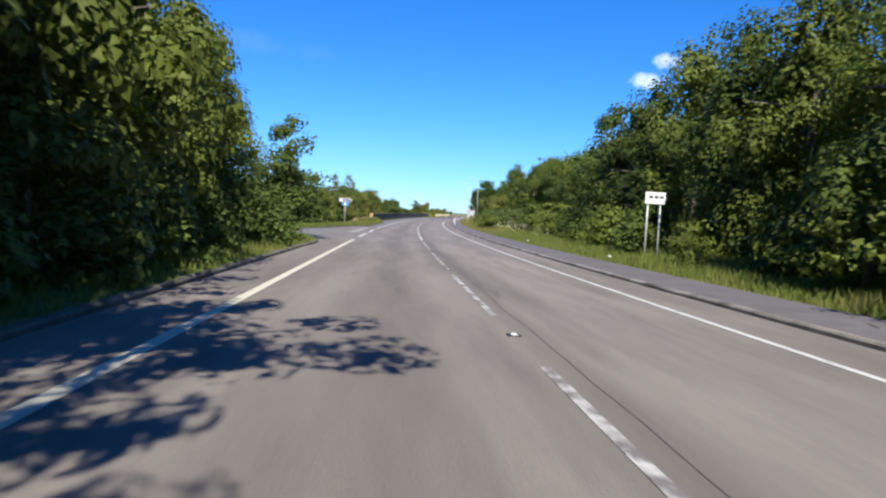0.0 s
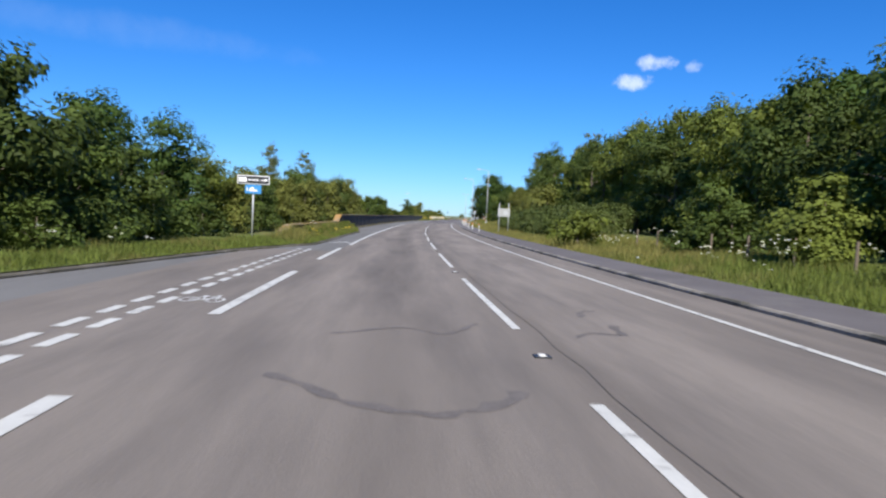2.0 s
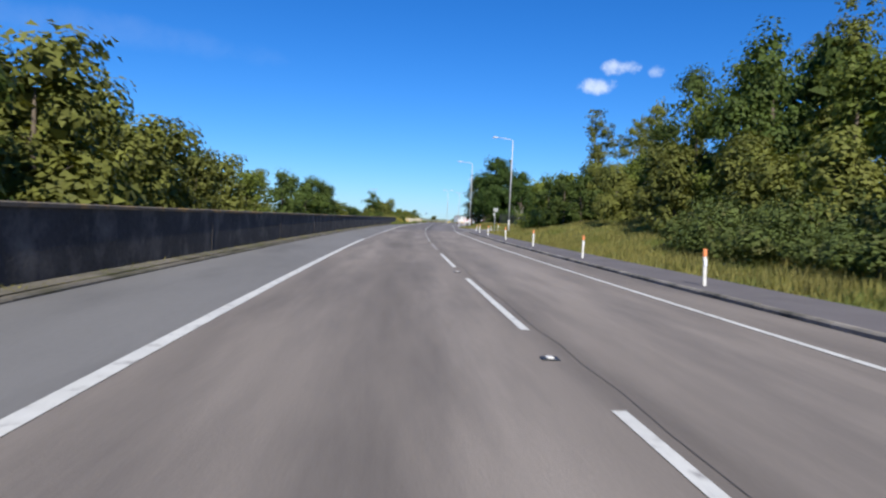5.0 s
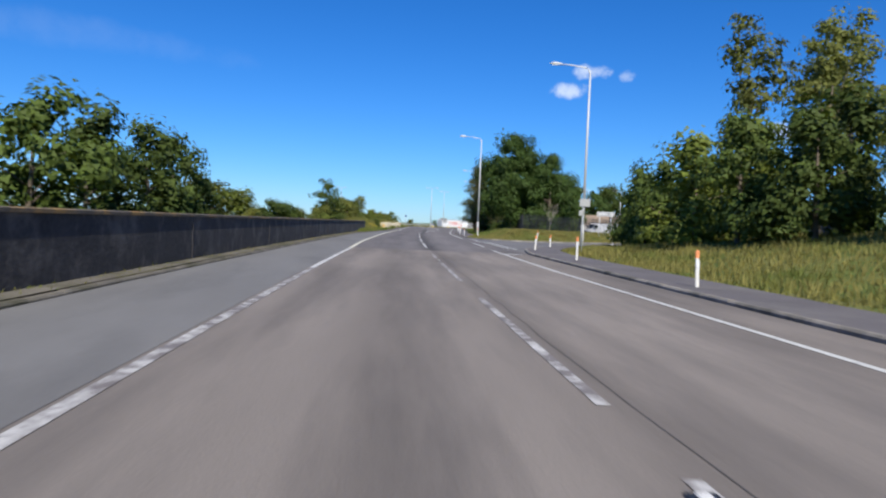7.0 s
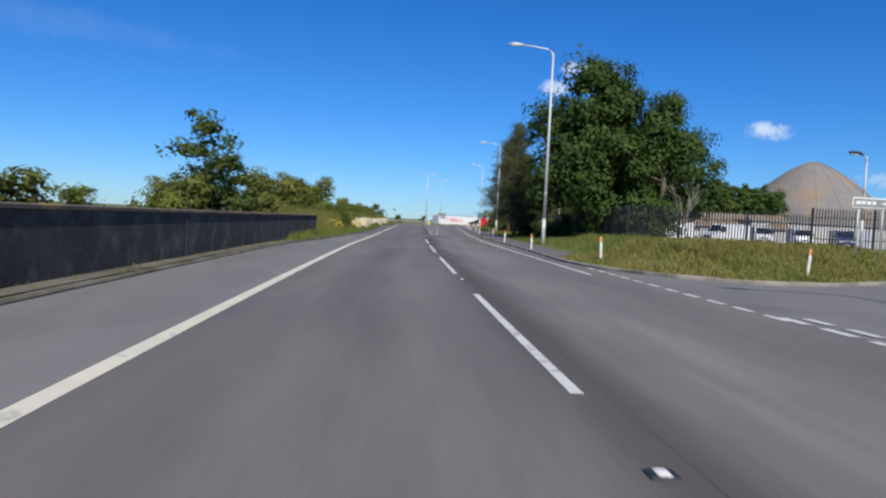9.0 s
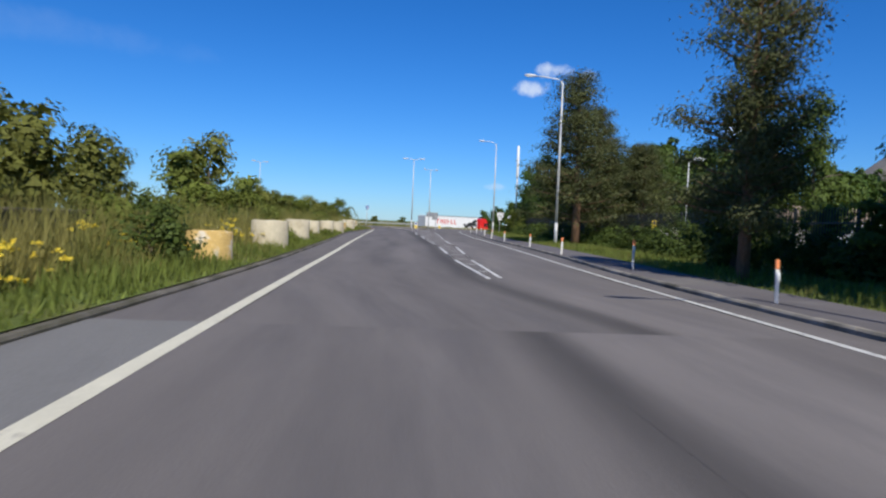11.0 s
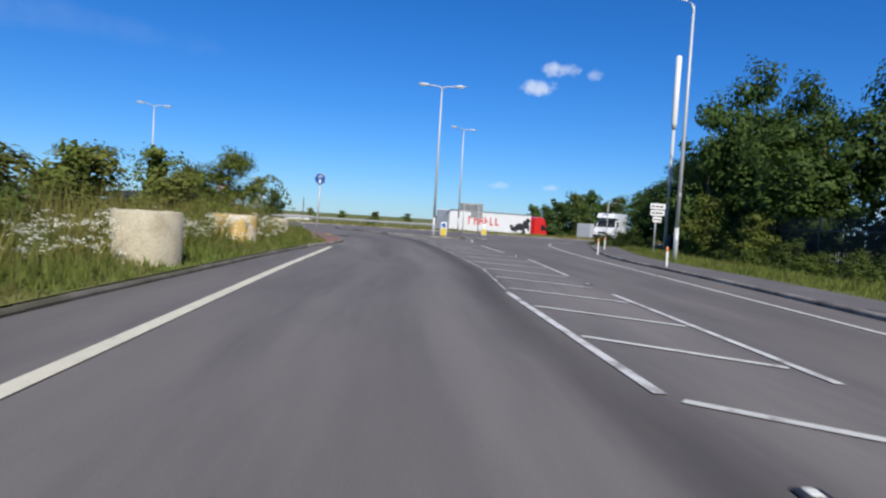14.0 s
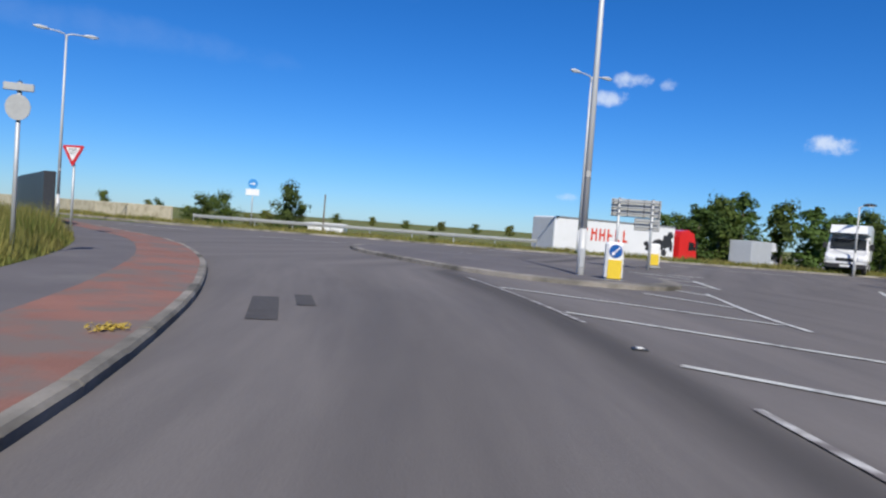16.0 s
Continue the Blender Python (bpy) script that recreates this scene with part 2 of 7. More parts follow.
MAT = {
    "asphalt": material("asphalt", (0.212, 0.186, 0.164), 0.9, vary=0.14, scale=0.5, fine=60, bump=0.4, dirt=(0.122, 0.109, 0.100), dirt_scale=0.8, dirt_at=(0.42, 0.74), spec=0.25, stretch=(1.3, 0.16, 1), lanes=((-0.95, 0.55, 1.1), (0.0, 0.7, 0.85), (0.85, 0.5, 1.1), (1.62, 0.35, 0.84), (3.1, 1.7, 1.16))),
    "asphalt_new": material("asphalt_new", (0.158, 0.144, 0.138), 0.9, vary=0.14, scale=0.5, fine=60, bump=0.4, dirt=(0.108, 0.100, 0.100), dirt_scale=0.8, dirt_at=(0.42, 0.74), spec=0.25, stretch=(1.3, 0.16, 1), lanes=((-0.32, 0.6, 0.6), (-2.3, 0.9, 0.93), (-1.4, 0.4, 1.06), (1.2, 1.6, 1.17))),
    "asphalt_edge": material("asphalt_edge", (0.175, 0.172, 0.168), 0.92, vary=0.10, scale=0.4, fine=60, bump=0.3, dirt=(0.13, 0.128, 0.126), dirt_scale=0.3, spec=0.2, stretch=(1.6, 0.4, 1)),
    "yard": material("yard", (0.17, 0.165, 0.165), 0.92, vary=0.10, scale=0.3, fine=60, bump=0.25, dirt=(0.12, 0.118, 0.118), dirt_scale=0.25, spec=0.2),
    "footway": material("footway", (0.135, 0.125, 0.128), 0.93, vary=0.12, scale=0.7, fine=60, bump=0.3, dirt=(0.20, 0.19, 0.175), dirt_scale=0.5, dirt_at=(0.55, 0.8), spec=0.2),
    "red_surface": material("red_surface", (0.25, 0.125, 0.098), 0.92, vary=0.15, scale=0.8, fine=60, bump=0.3, dirt=(0.175, 0.142, 0.128), dirt_scale=1.1, dirt_at=(0.44, 0.6), spec=0.2),
    "red_faded": material("red_faded", (0.158, 0.140, 0.134), 0.92, vary=0.12, scale=0.8, fine=60, bump=0.3, dirt=(0.235, 0.125, 0.10), dirt_scale=3.5, dirt_at=(0.48, 0.68), spec=0.2),
    "crack": material("crack", (0.062, 0.057, 0.056), 0.95, vary=0.2, scale=3, fine=50, bump=0.2),
    "paint": material("paint", (0.56, 0.56, 0.53), 0.7, vary=0.08, scale=2.0, fine=40, bump=0.15, dirt=(0.20, 0.19, 0.185), dirt_scale=5.0, dirt_at=(0.56, 0.68)),
    "paint_worn": material("paint_worn", (0.60, 0.60, 0.58), 0.75, vary=0.1, scale=2.0, fine=40, bump=0.15, dirt=(0.17, 0.155, 0.15), dirt_scale=3.2, dirt_at=(0.46, 0.7)),
    "paint_faded": material("paint_faded", (0.52, 0.51, 0.49), 0.8, vary=0.12, scale=2.0, fine=40, bump=0.15, dirt=(0.165, 0.148, 0.142), dirt_scale=4.0, dirt_at=(0.38, 0.56)),
    "paint_cream": material("paint_cream", (0.60, 0.57, 0.45), 0.7, vary=0.08, scale=2.0, fine=40, bump=0.15, dirt=(0.22, 0.20, 0.18), dirt_scale=4.0, dirt_at=(0.6, 0.72)),
    "kerb": material("kerb", (0.27, 0.245, 0.21), 0.9, vary=0.12, scale=1.2, fine=40, bump=0.25, dirt=(0.075, 0.07, 0.055), dirt_scale=0.9, dirt_at=(0.42, 0.66), island=0.12),
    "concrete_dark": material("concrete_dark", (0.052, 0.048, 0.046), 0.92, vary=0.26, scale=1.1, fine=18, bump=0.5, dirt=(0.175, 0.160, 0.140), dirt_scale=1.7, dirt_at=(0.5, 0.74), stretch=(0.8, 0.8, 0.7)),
    "stain": material("stain", (0.128, 0.114, 0.107), 0.92, vary=0.2, scale=2.0, fine=40, bump=0.2),
    "kerb_mossy": material("kerb_mossy", (0.150, 0.135, 0.110), 0.93, vary=0.18, scale=1.4, fine=40, bump=0.3, dirt=(0.075, 0.070, 0.042), dirt_scale=1.1, dirt_at=(0.4, 0.62), island=0.15),
    "concrete_cap": material("concrete_cap", (0.125, 0.105, 0.08), 0.92, vary=0.2, scale=2, fine=30, bump=0.35, dirt=(0.33, 0.20, 0.065), dirt_scale=1.4, dirt_at=(0.5, 0.66)),
    "concrete_pale": material("concrete_pale", (0.43, 0.385, 0.28), 0.9, vary=0.15, scale=2.2, fine=25, bump=0.15, dirt=(0.24, 0.20, 0.12), dirt_scale=1.8, dirt_at=(0.5, 0.75), obj_rand=0.12),
    "concrete_ochre": material("concrete_ochre", (0.50, 0.345, 0.12), 0.9, vary=0.15, scale=2.2, fine=25, bump=0.15, dirt=(0.55, 0.50, 0.40), dirt_scale=2.2, dirt_at=(0.52, 0.6)),
    "soil": material("soil", (0.10, 0.075, 0.05), 0.95, vary=0.2, scale=2, fine=30, bump=0.3),
    "turf": material("turf", (0.105, 0.135, 0.035), 0.95, vary=0.22, scale=0.35, fine=9, bump=0.5, dirt=(0.19, 0.17, 0.065), dirt_scale=0.5, dirt_at=(0.45, 0.7), spec=0.1),
    "field": material("field", (0.125, 0.142, 0.045), 0.95, vary=0.22, scale=0.03, fine=2, bump=0.2, dirt=(0.165, 0.158, 0.062), dirt_scale=0.02, dirt_at=(0.45, 0.65), spec=0.1),
    "grass": material("grass", (0.150, 0.185, 0.044), 0.75, vary=0.12, scale=0.6, fine=5, bump=0, island=0.4, translucent=0.42, dirt=(0.22, 0.195, 0.075), dirt_scale=0.5, dirt_at=(0.5, 0.7), spec=0.2),
    "grass_dry": material("grass_dry", (0.22, 0.20, 0.065), 0.8, vary=0.15, scale=0.5, fine=5, bump=0, island=0.35, translucent=0.3, dirt=(0.12, 0.15, 0.035), dirt_scale=0.4, dirt_at=(0.5, 0.65), spec=0.2),
    "leaf_wood": material("leaf_wood", (0.068, 0.098, 0.020), 0.65, vary=0.22, scale=0.8, fine=2.2, bump=0, island=0.14, translucent=0.22, spec=0.2, obj_rand=0.22),
    "leaf_bright": material("leaf_bright", (0.118, 0.146, 0.026), 0.65, vary=0.22, scale=0.8, fine=2.2, bump=0, island=0.14, translucent=0.22, spec=0.2, obj_rand=0.18),
    "leaf_olive": material("leaf_olive", (0.132, 0.142, 0.032), 0.65, vary=0.22, scale=0.8, fine=2.2, bump=0, island=0.14, translucent=0.22, spec=0.2, obj_rand=0.2),
    "leaf_oak": material("leaf_oak", (0.055, 0.094, 0.019), 0.65, vary=0.22, scale=0.8, fine=2.2, bump=0, island=0.14, translucent=0.22, spec=0.2, obj_rand=0.15),
    "needles": material("needles", (0.078, 0.088, 0.030), 0.6, vary=0.15, scale=0.6, fine=4, bump=0, island=0.4, translucent=0.18, spec=0.3),
    "gorse": material("gorse", (0.085, 0.112, 0.030), 0.7, vary=0.2, scale=1.0, fine=4, bump=0, island=0.2, translucent=0.2, spec=0.2, dirt=(0.13, 0.105, 0.045), dirt_scale=0.9, dirt_at=(0.55, 0.75), obj_rand=0.15),
    "bark": material("bark", (0.125, 0.10, 0.075), 0.95, vary=0.25, scale=2.5, fine=22, bump=0.6, stretch=(3, 3, 0.6)),
    "bark_pale": material("bark_pale", (0.3, 0.27, 0.22), 0.9, vary=0.2, scale=2.5, fine=18, bump=0.5, stretch=(3, 3, 0.7)),
    "cap_lichen": material("cap_lichen", (0.26, 0.19, 0.11), 0.92, vary=0.25, scale=2, fine=30, bump=0.35, dirt=(0.38, 0.21, 0.06), dirt_scale=1.1, dirt_at=(0.46, 0.62)),
    "roof_brown": material("roof_brown", (0.24, 0.18, 0.13), 0.9, vary=0.12, scale=0.6, fine=8, bump=0.15),
    "bark_pine": material("bark_pine", (0.20, 0.115, 0.07), 0.95, vary=0.25, scale=2.5, fine=18, bump=0.6, stretch=(3, 3, 0.7)),
    "flower": material("flower", (0.78, 0.77, 0.68), 0.8, vary=0.06, scale=5, fine=20, bump=0, island=0.12, translucent=0.25),
    "flower_yellow": material("flower_yellow", (0.70, 0.55, 0.05), 0.8, vary=0.06, scale=5, fine=20, bump=0, island=0.15, translucent=0.2),
    "galv": material("galv", (0.46, 0.475, 0.48), 0.5, metal=0.35, vary=0.06, scale=2, fine=30, bump=0.04),
    "galv_white": material("galv_white", (0.52, 0.525, 0.52), 0.5, metal=0.1, vary=0.06, scale=1, fine=20, bump=0.03, dirt=(0.42, 0.40, 0.36), dirt_scale=1.1, dirt_at=(0.6, 0.8), stretch=(2, 2, 0.3)),
    "grey_metal": material("grey_metal", (0.27, 0.28, 0.285), 0.6, metal=0.3, vary=0.08, scale=3, fine=30, bump=0.04),
    "dark_metal": material("dark_metal", (0.035, 0.037, 0.04), 0.5, metal=0.4, vary=0.12, scale=3, fine=30, bump=0.05),
    "black_plastic": material("black_plastic", (0.022, 0.022, 0.024), 0.6, vary=0.1, scale=3, fine=30, bump=0.05),
    "sign_white": material("sign_white", (0.74, 0.745, 0.74), 0.4, vary=0.04, scale=2, fine=20, bump=0.01),
    "sign_blue": material("sign_blue", (0.012, 0.085, 0.30), 0.7, spec=0.2, vary=0.06, scale=2, fine=20, bump=0.01),
    "sign_sky": material("sign_sky", (0.05, 0.26, 0.58), 0.4, vary=0.05, scale=2, fine=20, bump=0.01),
    "sign_red": material("sign_red", (0.52, 0.025, 0.03), 0.4, vary=0.05, scale=2, fine=20, bump=0.01),
    "sign_black": material("sign_black", (0.03, 0.03, 0.032), 0.45, vary=0.05, scale=2, fine=20, bump=0.01),
    "sign_back": material("sign_back", (0.36, 0.37, 0.365), 0.6, metal=0.2, vary=0.07, scale=3, fine=20, bump=0.03),
    "yellow": material("yellow", (0.66, 0.47, 0.03), 0.5, vary=0.06, scale=2, fine=20, bump=0.02),
    "orange": material("orange", (0.74, 0.26, 0.10), 0.5, vary=0.06, scale=3, fine=20, bump=0.02, obj_rand=0.1),
    "post_white": material("post_white", (0.68, 0.67, 0.64), 0.6, vary=0.06, scale=4, fine=20, bump=0.02, dirt=(0.40, 0.38, 0.33), dirt_scale=4, dirt_at=(0.58, 0.8)),
    "trailer_white": material("trailer_white", (0.74, 0.745, 0.75), 0.45, vary=0.03, scale=0.7, fine=10, bump=0.02, dirt=(0.60, 0.59, 0.57), dirt_scale=0.6, dirt_at=(0.55, 0.8)),
    "truck_red": material("truck_red", (0.62, 0.02, 0.018), 0.3, vary=0.05, scale=1, fine=15, bump=0.01, coat=0.4),
    "lettering_red": material("lettering_red", (0.62, 0.06, 0.035), 0.5, vary=0.04, scale=1, fine=15, bump=0),
    "van_white": material("van_white", (0.70, 0.71, 0.72), 0.3, vary=0.03, scale=1, fine=15, bump=0.01, coat=0.3),
    "box_grey": material("box_grey", (0.42, 0.44, 0.46), 0.5, vary=0.05, scale=1, fine=15, bump=0.02),
    "car_blue": material("car_blue", (0.02, 0.06, 0.20), 0.3, vary=0.05, scale=1, fine=15, bump=0.01, coat=0.4),
    "dark_glass": material("dark_glass", (0.015, 0.018, 0.022), 0.08, vary=0.05, scale=1, fine=10, bump=0, spec=0.8),
    "tyre": material("tyre", (0.02, 0.02, 0.021), 0.85, vary=0.1, scale=4, fine=30, bump=0.1),
    "headlamp": material("headlamp", (0.75, 0.76, 0.78), 0.12, vary=0.03, scale=3, fine=10, bump=0, spec=0.8),
    "dome_felt": material("dome_felt", (0.19, 0.175, 0.16), 0.85, vary=0.12, scale=0.3, fine=5, bump=0.1, dirt=(0.26, 0.185, 0.11), dirt_scale=0.18, dirt_at=(0.48, 0.7), stretch=(1, 1, 0.4)),
    "cladding_dark": material("cladding_dark", (0.03, 0.033, 0.038), 0.5, vary=0.12, scale=0.6, fine=8, bump=0.05),
    "canopy_cream": material("canopy_cream", (0.60, 0.60, 0.46), 0.6, vary=0.05, scale=0.5, fine=8, bump=0.02),
    "render_pale": material("render_pale", (0.50, 0.47, 0.44), 0.85, vary=0.1, scale=0.6, fine=10, bump=0.1),
    "timber": material("timber", (0.17, 0.135, 0.10), 0.9, vary=0.2, scale=2, fine=25, bump=0.4, stretch=(3, 3, 0.5)),
    "mast_white": material("mast_white", (0.68, 0.68, 0.66), 0.5, vary=0.04, scale=0.8, fine=15, bump=0.02, dirt=(0.48, 0.40, 0.30), dirt_scale=0.5, dirt_at=(0.55, 0.75)),
    "leaf_dead": material("leaf_dead", (0.42, 0.30, 0.05), 0.8, vary=0.2, scale=5, fine=20, bump=0.1, island=0.2),
    "litter": material("litter", (0.72, 0.72, 0.70), 0.6, vary=0.1, scale=8, fine=40, bump=0.1),
}


# ================= building helpers =================
class Geo:
    """Gathers vertices and faces of one mesh; mi is the index of the face's material."""

    def __init__(self):
        self.v, self.f, self.m = [], [], []

    def add(self, verts, faces, mi=0):
        k = len(self.v)
        self.v += [tuple(p) for p in verts]
        self.f += [tuple(i + k for i in q) for q in faces]
        self.m += [mi] * len(faces)
        return self

    def box(self, c, size, rz=0.0, mi=0, rx=0.0, ry=0.0):
        m = pose(*c, rx, ry, rz)
        x, y, z = (s / 2 for s in size)
        pts = [m @ Vector(p) for p in ((-x, -y, -z), (x, -y, -z), (x, y, -z), (-x, y, -z), (-x, -y, z), (x, -y, z), (x, y, z), (-x, y, z))]
        return self.add(pts, [(0, 3, 2, 1), (4, 5, 6, 7), (0, 1, 5, 4), (1, 2, 6, 5), (2, 3, 7, 6), (3, 0, 4, 7)], mi)

    def rbox(self, c, size, r=0.03, rz=0.0, mi=0):
        """A box whose upright edges and rim are chamfered."""
        m = pose(*c, 0, 0, rz)
        x, y, z = (s / 2 for s in size)
        r = min(r, x * 0.9, y * 0.9, z * 0.9)

        def ring(ix, iy, cut, h):
            return [(ix, iy - cut, h), (ix - cut, iy, h), (-ix + cut, iy, h), (-ix, iy - cut, h), (-ix, -iy + cut, h), (-ix + cut, -iy, h), (ix - cut, -iy, h), (ix, -iy + cut, h)]
        rings = [ring(x - r, y - r, r * 0.4, -z), ring(x, y, r, -z + r), ring(x, y, r, z - r), ring(x - r, y - r, r * 0.4, z)]
        pts = [m @ Vector(p) for q in rings for p in q]
        faces = [tuple(reversed(range(8))), tuple(range(24, 32))]
        for k in range(3):
            faces += [(k * 8 + i, k * 8 + (i + 1) % 8, k * 8 + 8 + (i + 1) % 8, k * 8 + 8 + i) for i in range(8)]
        return self.add(pts, faces, mi)

    def tube(self, pts, radii, n=8, mi=0, cap=True):
        pts = [Vector(p) for p in pts]
        radii = radii if hasattr(radii, "__len__") else [radii] * len(pts)
        verts, faces = [], []
        for i, p in enumerate(pts):
            d = (pts[min(i + 1, len(pts) - 1)] - pts[max(i - 1, 0)]).normalized()
            a = d.orthogonal().normalized() if abs(d.z) < 0.9 else Vector((1, 0, 0))
            a = (a - d * a.dot(d)).normalized()
            b = d.cross(a)
            verts += [p + (a * math.cos(6.2832 * k / n) + b * math.sin(6.2832 * k / n)) * radii[i] for k in range(n)]
        for i in range(len(pts) - 1):
            faces += [(i * n + k, i * n + (k + 1) % n, (i + 1) * n + (k + 1) % n, (i + 1) * n + k) for k in range(n)]
        if cap:
            faces += [tuple(reversed(range(n))), tuple(range((len(pts) - 1) * n, len(pts) * n))]
        return self.add(verts, faces, mi)

    def prism(self, outline, y0, y1, mi=0):
        """An outline in the xz plane, drawn out from y0 to y1."""
        n = len(outline)
        pts = [(x, y0, z) for x, z in outline] + [(x, y1, z) for x, z in outline]
        faces = [tuple(range(n)), tuple(reversed(range(n, 2 * n)))]
        faces += [(i, n + i, n + (i + 1) % n, (i + 1) % n) for i in range(n)]
        return self.add(pts, faces, mi)

    def disc(self, c, r, y0, y1, n=24, mi=0, sz=1.0):
        return self.prism([(c[0] + r * math.cos(6.2832 * k / n), c[1] + r * sz * math.sin(6.2832 * k / n)) for k in range(n)], y0, y1, mi)


def mesh_of(name, geo, mats, smooth=False):
    me = bpy.data.meshes.new(name)
    me.from_pydata(geo.v, [], geo.f)
    for m in mats:
        me.materials.append(MAT[m])
    me.polygons.foreach_set("material_index", geo.m)
    if smooth:
        me.polygons.foreach_set("use_smooth", [True] * len(geo.f))
    bm = bmesh.new()
    bm.from_mesh(me)
    bmesh.ops.recalc_face_normals(bm, faces=bm.faces)
    bm.to_mesh(me)
    bm.free()
    me.update()
    return me


def part(name, geo, mats, parent=None, label="", smooth=False):
    mats = [mats] if isinstance(mats, str) else mats
    ob = new(name, mesh_of(name, geo, mats, smooth))
    ob.parent = parent
    return tagged(ob, label)


def thing(name, m, label, category, group=""):
    ob = new(name)
    ob.empty_display_size = 0.2
    ob.matrix_basis = m
    return tagged(ob, label, category, group)


def array_mesh(name, verts, faces, mat):
    """A mesh from arrays; faces all have the same number of corners."""
    me = bpy.data.meshes.new(name)
    n, k = faces.shape
    me.vertices.add(len(verts))
    me.vertices.foreach_set("co", np.ascontiguousarray(verts, dtype=np.float32).ravel())
    me.loops.add(n * k)
    me.loops.foreach_set("vertex_index", np.ascontiguousarray(faces, dtype=np.int32).ravel())
    me.polygons.add(n)
    me.polygons.foreach_set("loop_start", np.arange(0, n * k, k, dtype=np.int32))
    me.materials.append(MAT[mat])
    me.update(calc_edges=True)
    return me


# ================= the lie of the land =================
def gz(y):
    y = np.asarray(y, dtype=float)
    return np.where(y > 0, -0.72 * (1 - np.exp(-np.maximum(y, 0) / 45.0)), -0.016 * np.maximum(y, -200))


REF = np.array([0.31186, -2.00058, 4.48023, 0.11153, 0.7072, -0.01368])
REF_D = np.polyder(REF)
YY = np.arange(-150.0, 420.0, 0.5)


def ref_x(y):
    y = np.asarray(y, dtype=float)
    yc = np.clip(y, 0, 228) / 100
    return np.polyval(REF, yc) + np.polyval(REF_D, yc) / 100 * (y - np.clip(y, 0, 228))


SS = np.concatenate([[0], np.cumsum(np.hypot(np.diff(ref_x(YY)), np.diff(YY)))])
SS -= np.interp(0.0, YY, SS)


def rs(s, u):
    """The point u metres to the right of the driven line, s metres along it."""
    y = float(np.interp(s, SS, YY))
    dx = float(ref_x(y + 0.5) - ref_x(y - 0.5))
    k = math.hypot(1, dx)
    return (float(ref_x(y)) + u / k, y - u * dx / k)


def heading(s):
    a, b = rs(s - 1, 0), rs(s + 1, 0)
    return math.degrees(math.atan2(-(b[0] - a[0]), b[1] - a[1]))


def run(s0, s1, u, step=3.0):
    n = max(2, int((s1 - s0) / step) + 1)
    return [rs(s, u) for s in np.linspace(s0, s1, n)]


def smooth_line(pts, step=1.0):
    """Catmull-Rom through the points, about a point a step."""
    P = [Vector((*p[:2], 0)) for p in pts]
    out = []
    for i in range(len(P) - 1):
        p0, p1, p2, p3 = P[max(i - 1, 0)], P[i], P[i + 1], P[min(i + 2, len(P) - 1)]
        n = max(1, min(40, int((p2 - p1).length / step)))
        for k in range(n):
            t = k / n
            q = 0.5 * (2 * p1 + (p2 - p0) * t + (2 * p0 - 5 * p1 + 4 * p2 - p3) * t * t + (3 * p1 - p0 - 3 * p2 + p3) * t ** 3)
            out.append((q.x, q.y))
    out.append((P[-1].x, P[-1].y))
    return out


def offset(line, d):
    """The line moved d metres to its right."""
    a = np.array(line)
    t = np.gradient(a, axis=0)
    t /= np.maximum(np.linalg.norm(t, axis=1, keepdims=True), 1e-9)
    return a + d * np.stack([t[:, 1], -t[:, 0]], 1)


KERB_R1 = run(-90, 160, 5.6) + smooth_line([(16.2, 161.8), (17.0, 164.4), (18.4, 166.9), (20.2, 169.8), (22.4, 173.1), (24.6, 175.7), (27.5, 177.6), (32, 179.2), (45, 182), (90, 192), (200, 215)])
KERB_R2 = smooth_line([(200, 250), (90, 214), (48, 196.5), (37, 190.8), (32, 187.6), (27.5, 184.9), (24, 183.4), (21.7, 183.5), (20.3, 184.9), (19.6, 187.2), (19.6, 189.6), (20.3, 193.5), (21.8, 202), (24.7, 219.0), (27.7, 231.8), (30.1, 243.4), (32, 253), (34.0, 262.2), (36.8, 273), (38.6, 281.3), (40.2, 286.2), (42.9, 292.5), (46.8, 300.5), (53, 307), (64, 311), (100, 315), (200, 330)])
KERB_L1 = run(-90, 24, -3.2) + smooth_line([rs(26, -3.1), (-3.0, 29.2), (-3.8, 30.8), (-5.2, 31.7), (-8, 32.4), (-14, 32.9), (-40, 34), (-200, 40)])
KERB_L2 = smooth_line([(-200, 56), (-40, 47), (-14, 45.4), (-8.4, 44.6), (-7.0, 44.8), (-6.2, 45.7), (-5.5, 47.6), (-4.9, 50.5), (-4.2, 54.5), (-3.3, 59.0), rs(63.5, -3.12)]) + run(66, 81, -3.05) + smooth_line([rs(82.5, -2.97), rs(84.5, -3.1), rs(87.5, -3.4), rs(90.5, -3.68), rs(93, -4.02)]) + run(95, 192, -4.25) + smooth_line([rs(193, -4.25), rs(197, -4.0), rs(203, -3.6), rs(211, -3.25), (16.2, 221.7), (18.4, 235.4), (19.8, 244.7), (22.0, 260), (24.3, 271.5), (26, 279), (27.0, 282.3), (27.9, 285.3), (28.15, 288.3), (28.0, 291.5), (27.5, 295.5), (26.3, 301), (24, 307.2), (20, 313.8), (15, 321.5), (8, 331), (-2, 341), (-30, 365), (-200, 500)])
KERB_F = smooth_line([(-200, 520), (-30, 378), (-5, 351), (6, 339.5), (12, 333.4), (18.6, 328.9), (25.5, 326.8), (32.3, 325.3), (40.2, 322.9), (47.4, 320.6), (56, 318.8), (70, 319), (100, 323), (200, 340)])


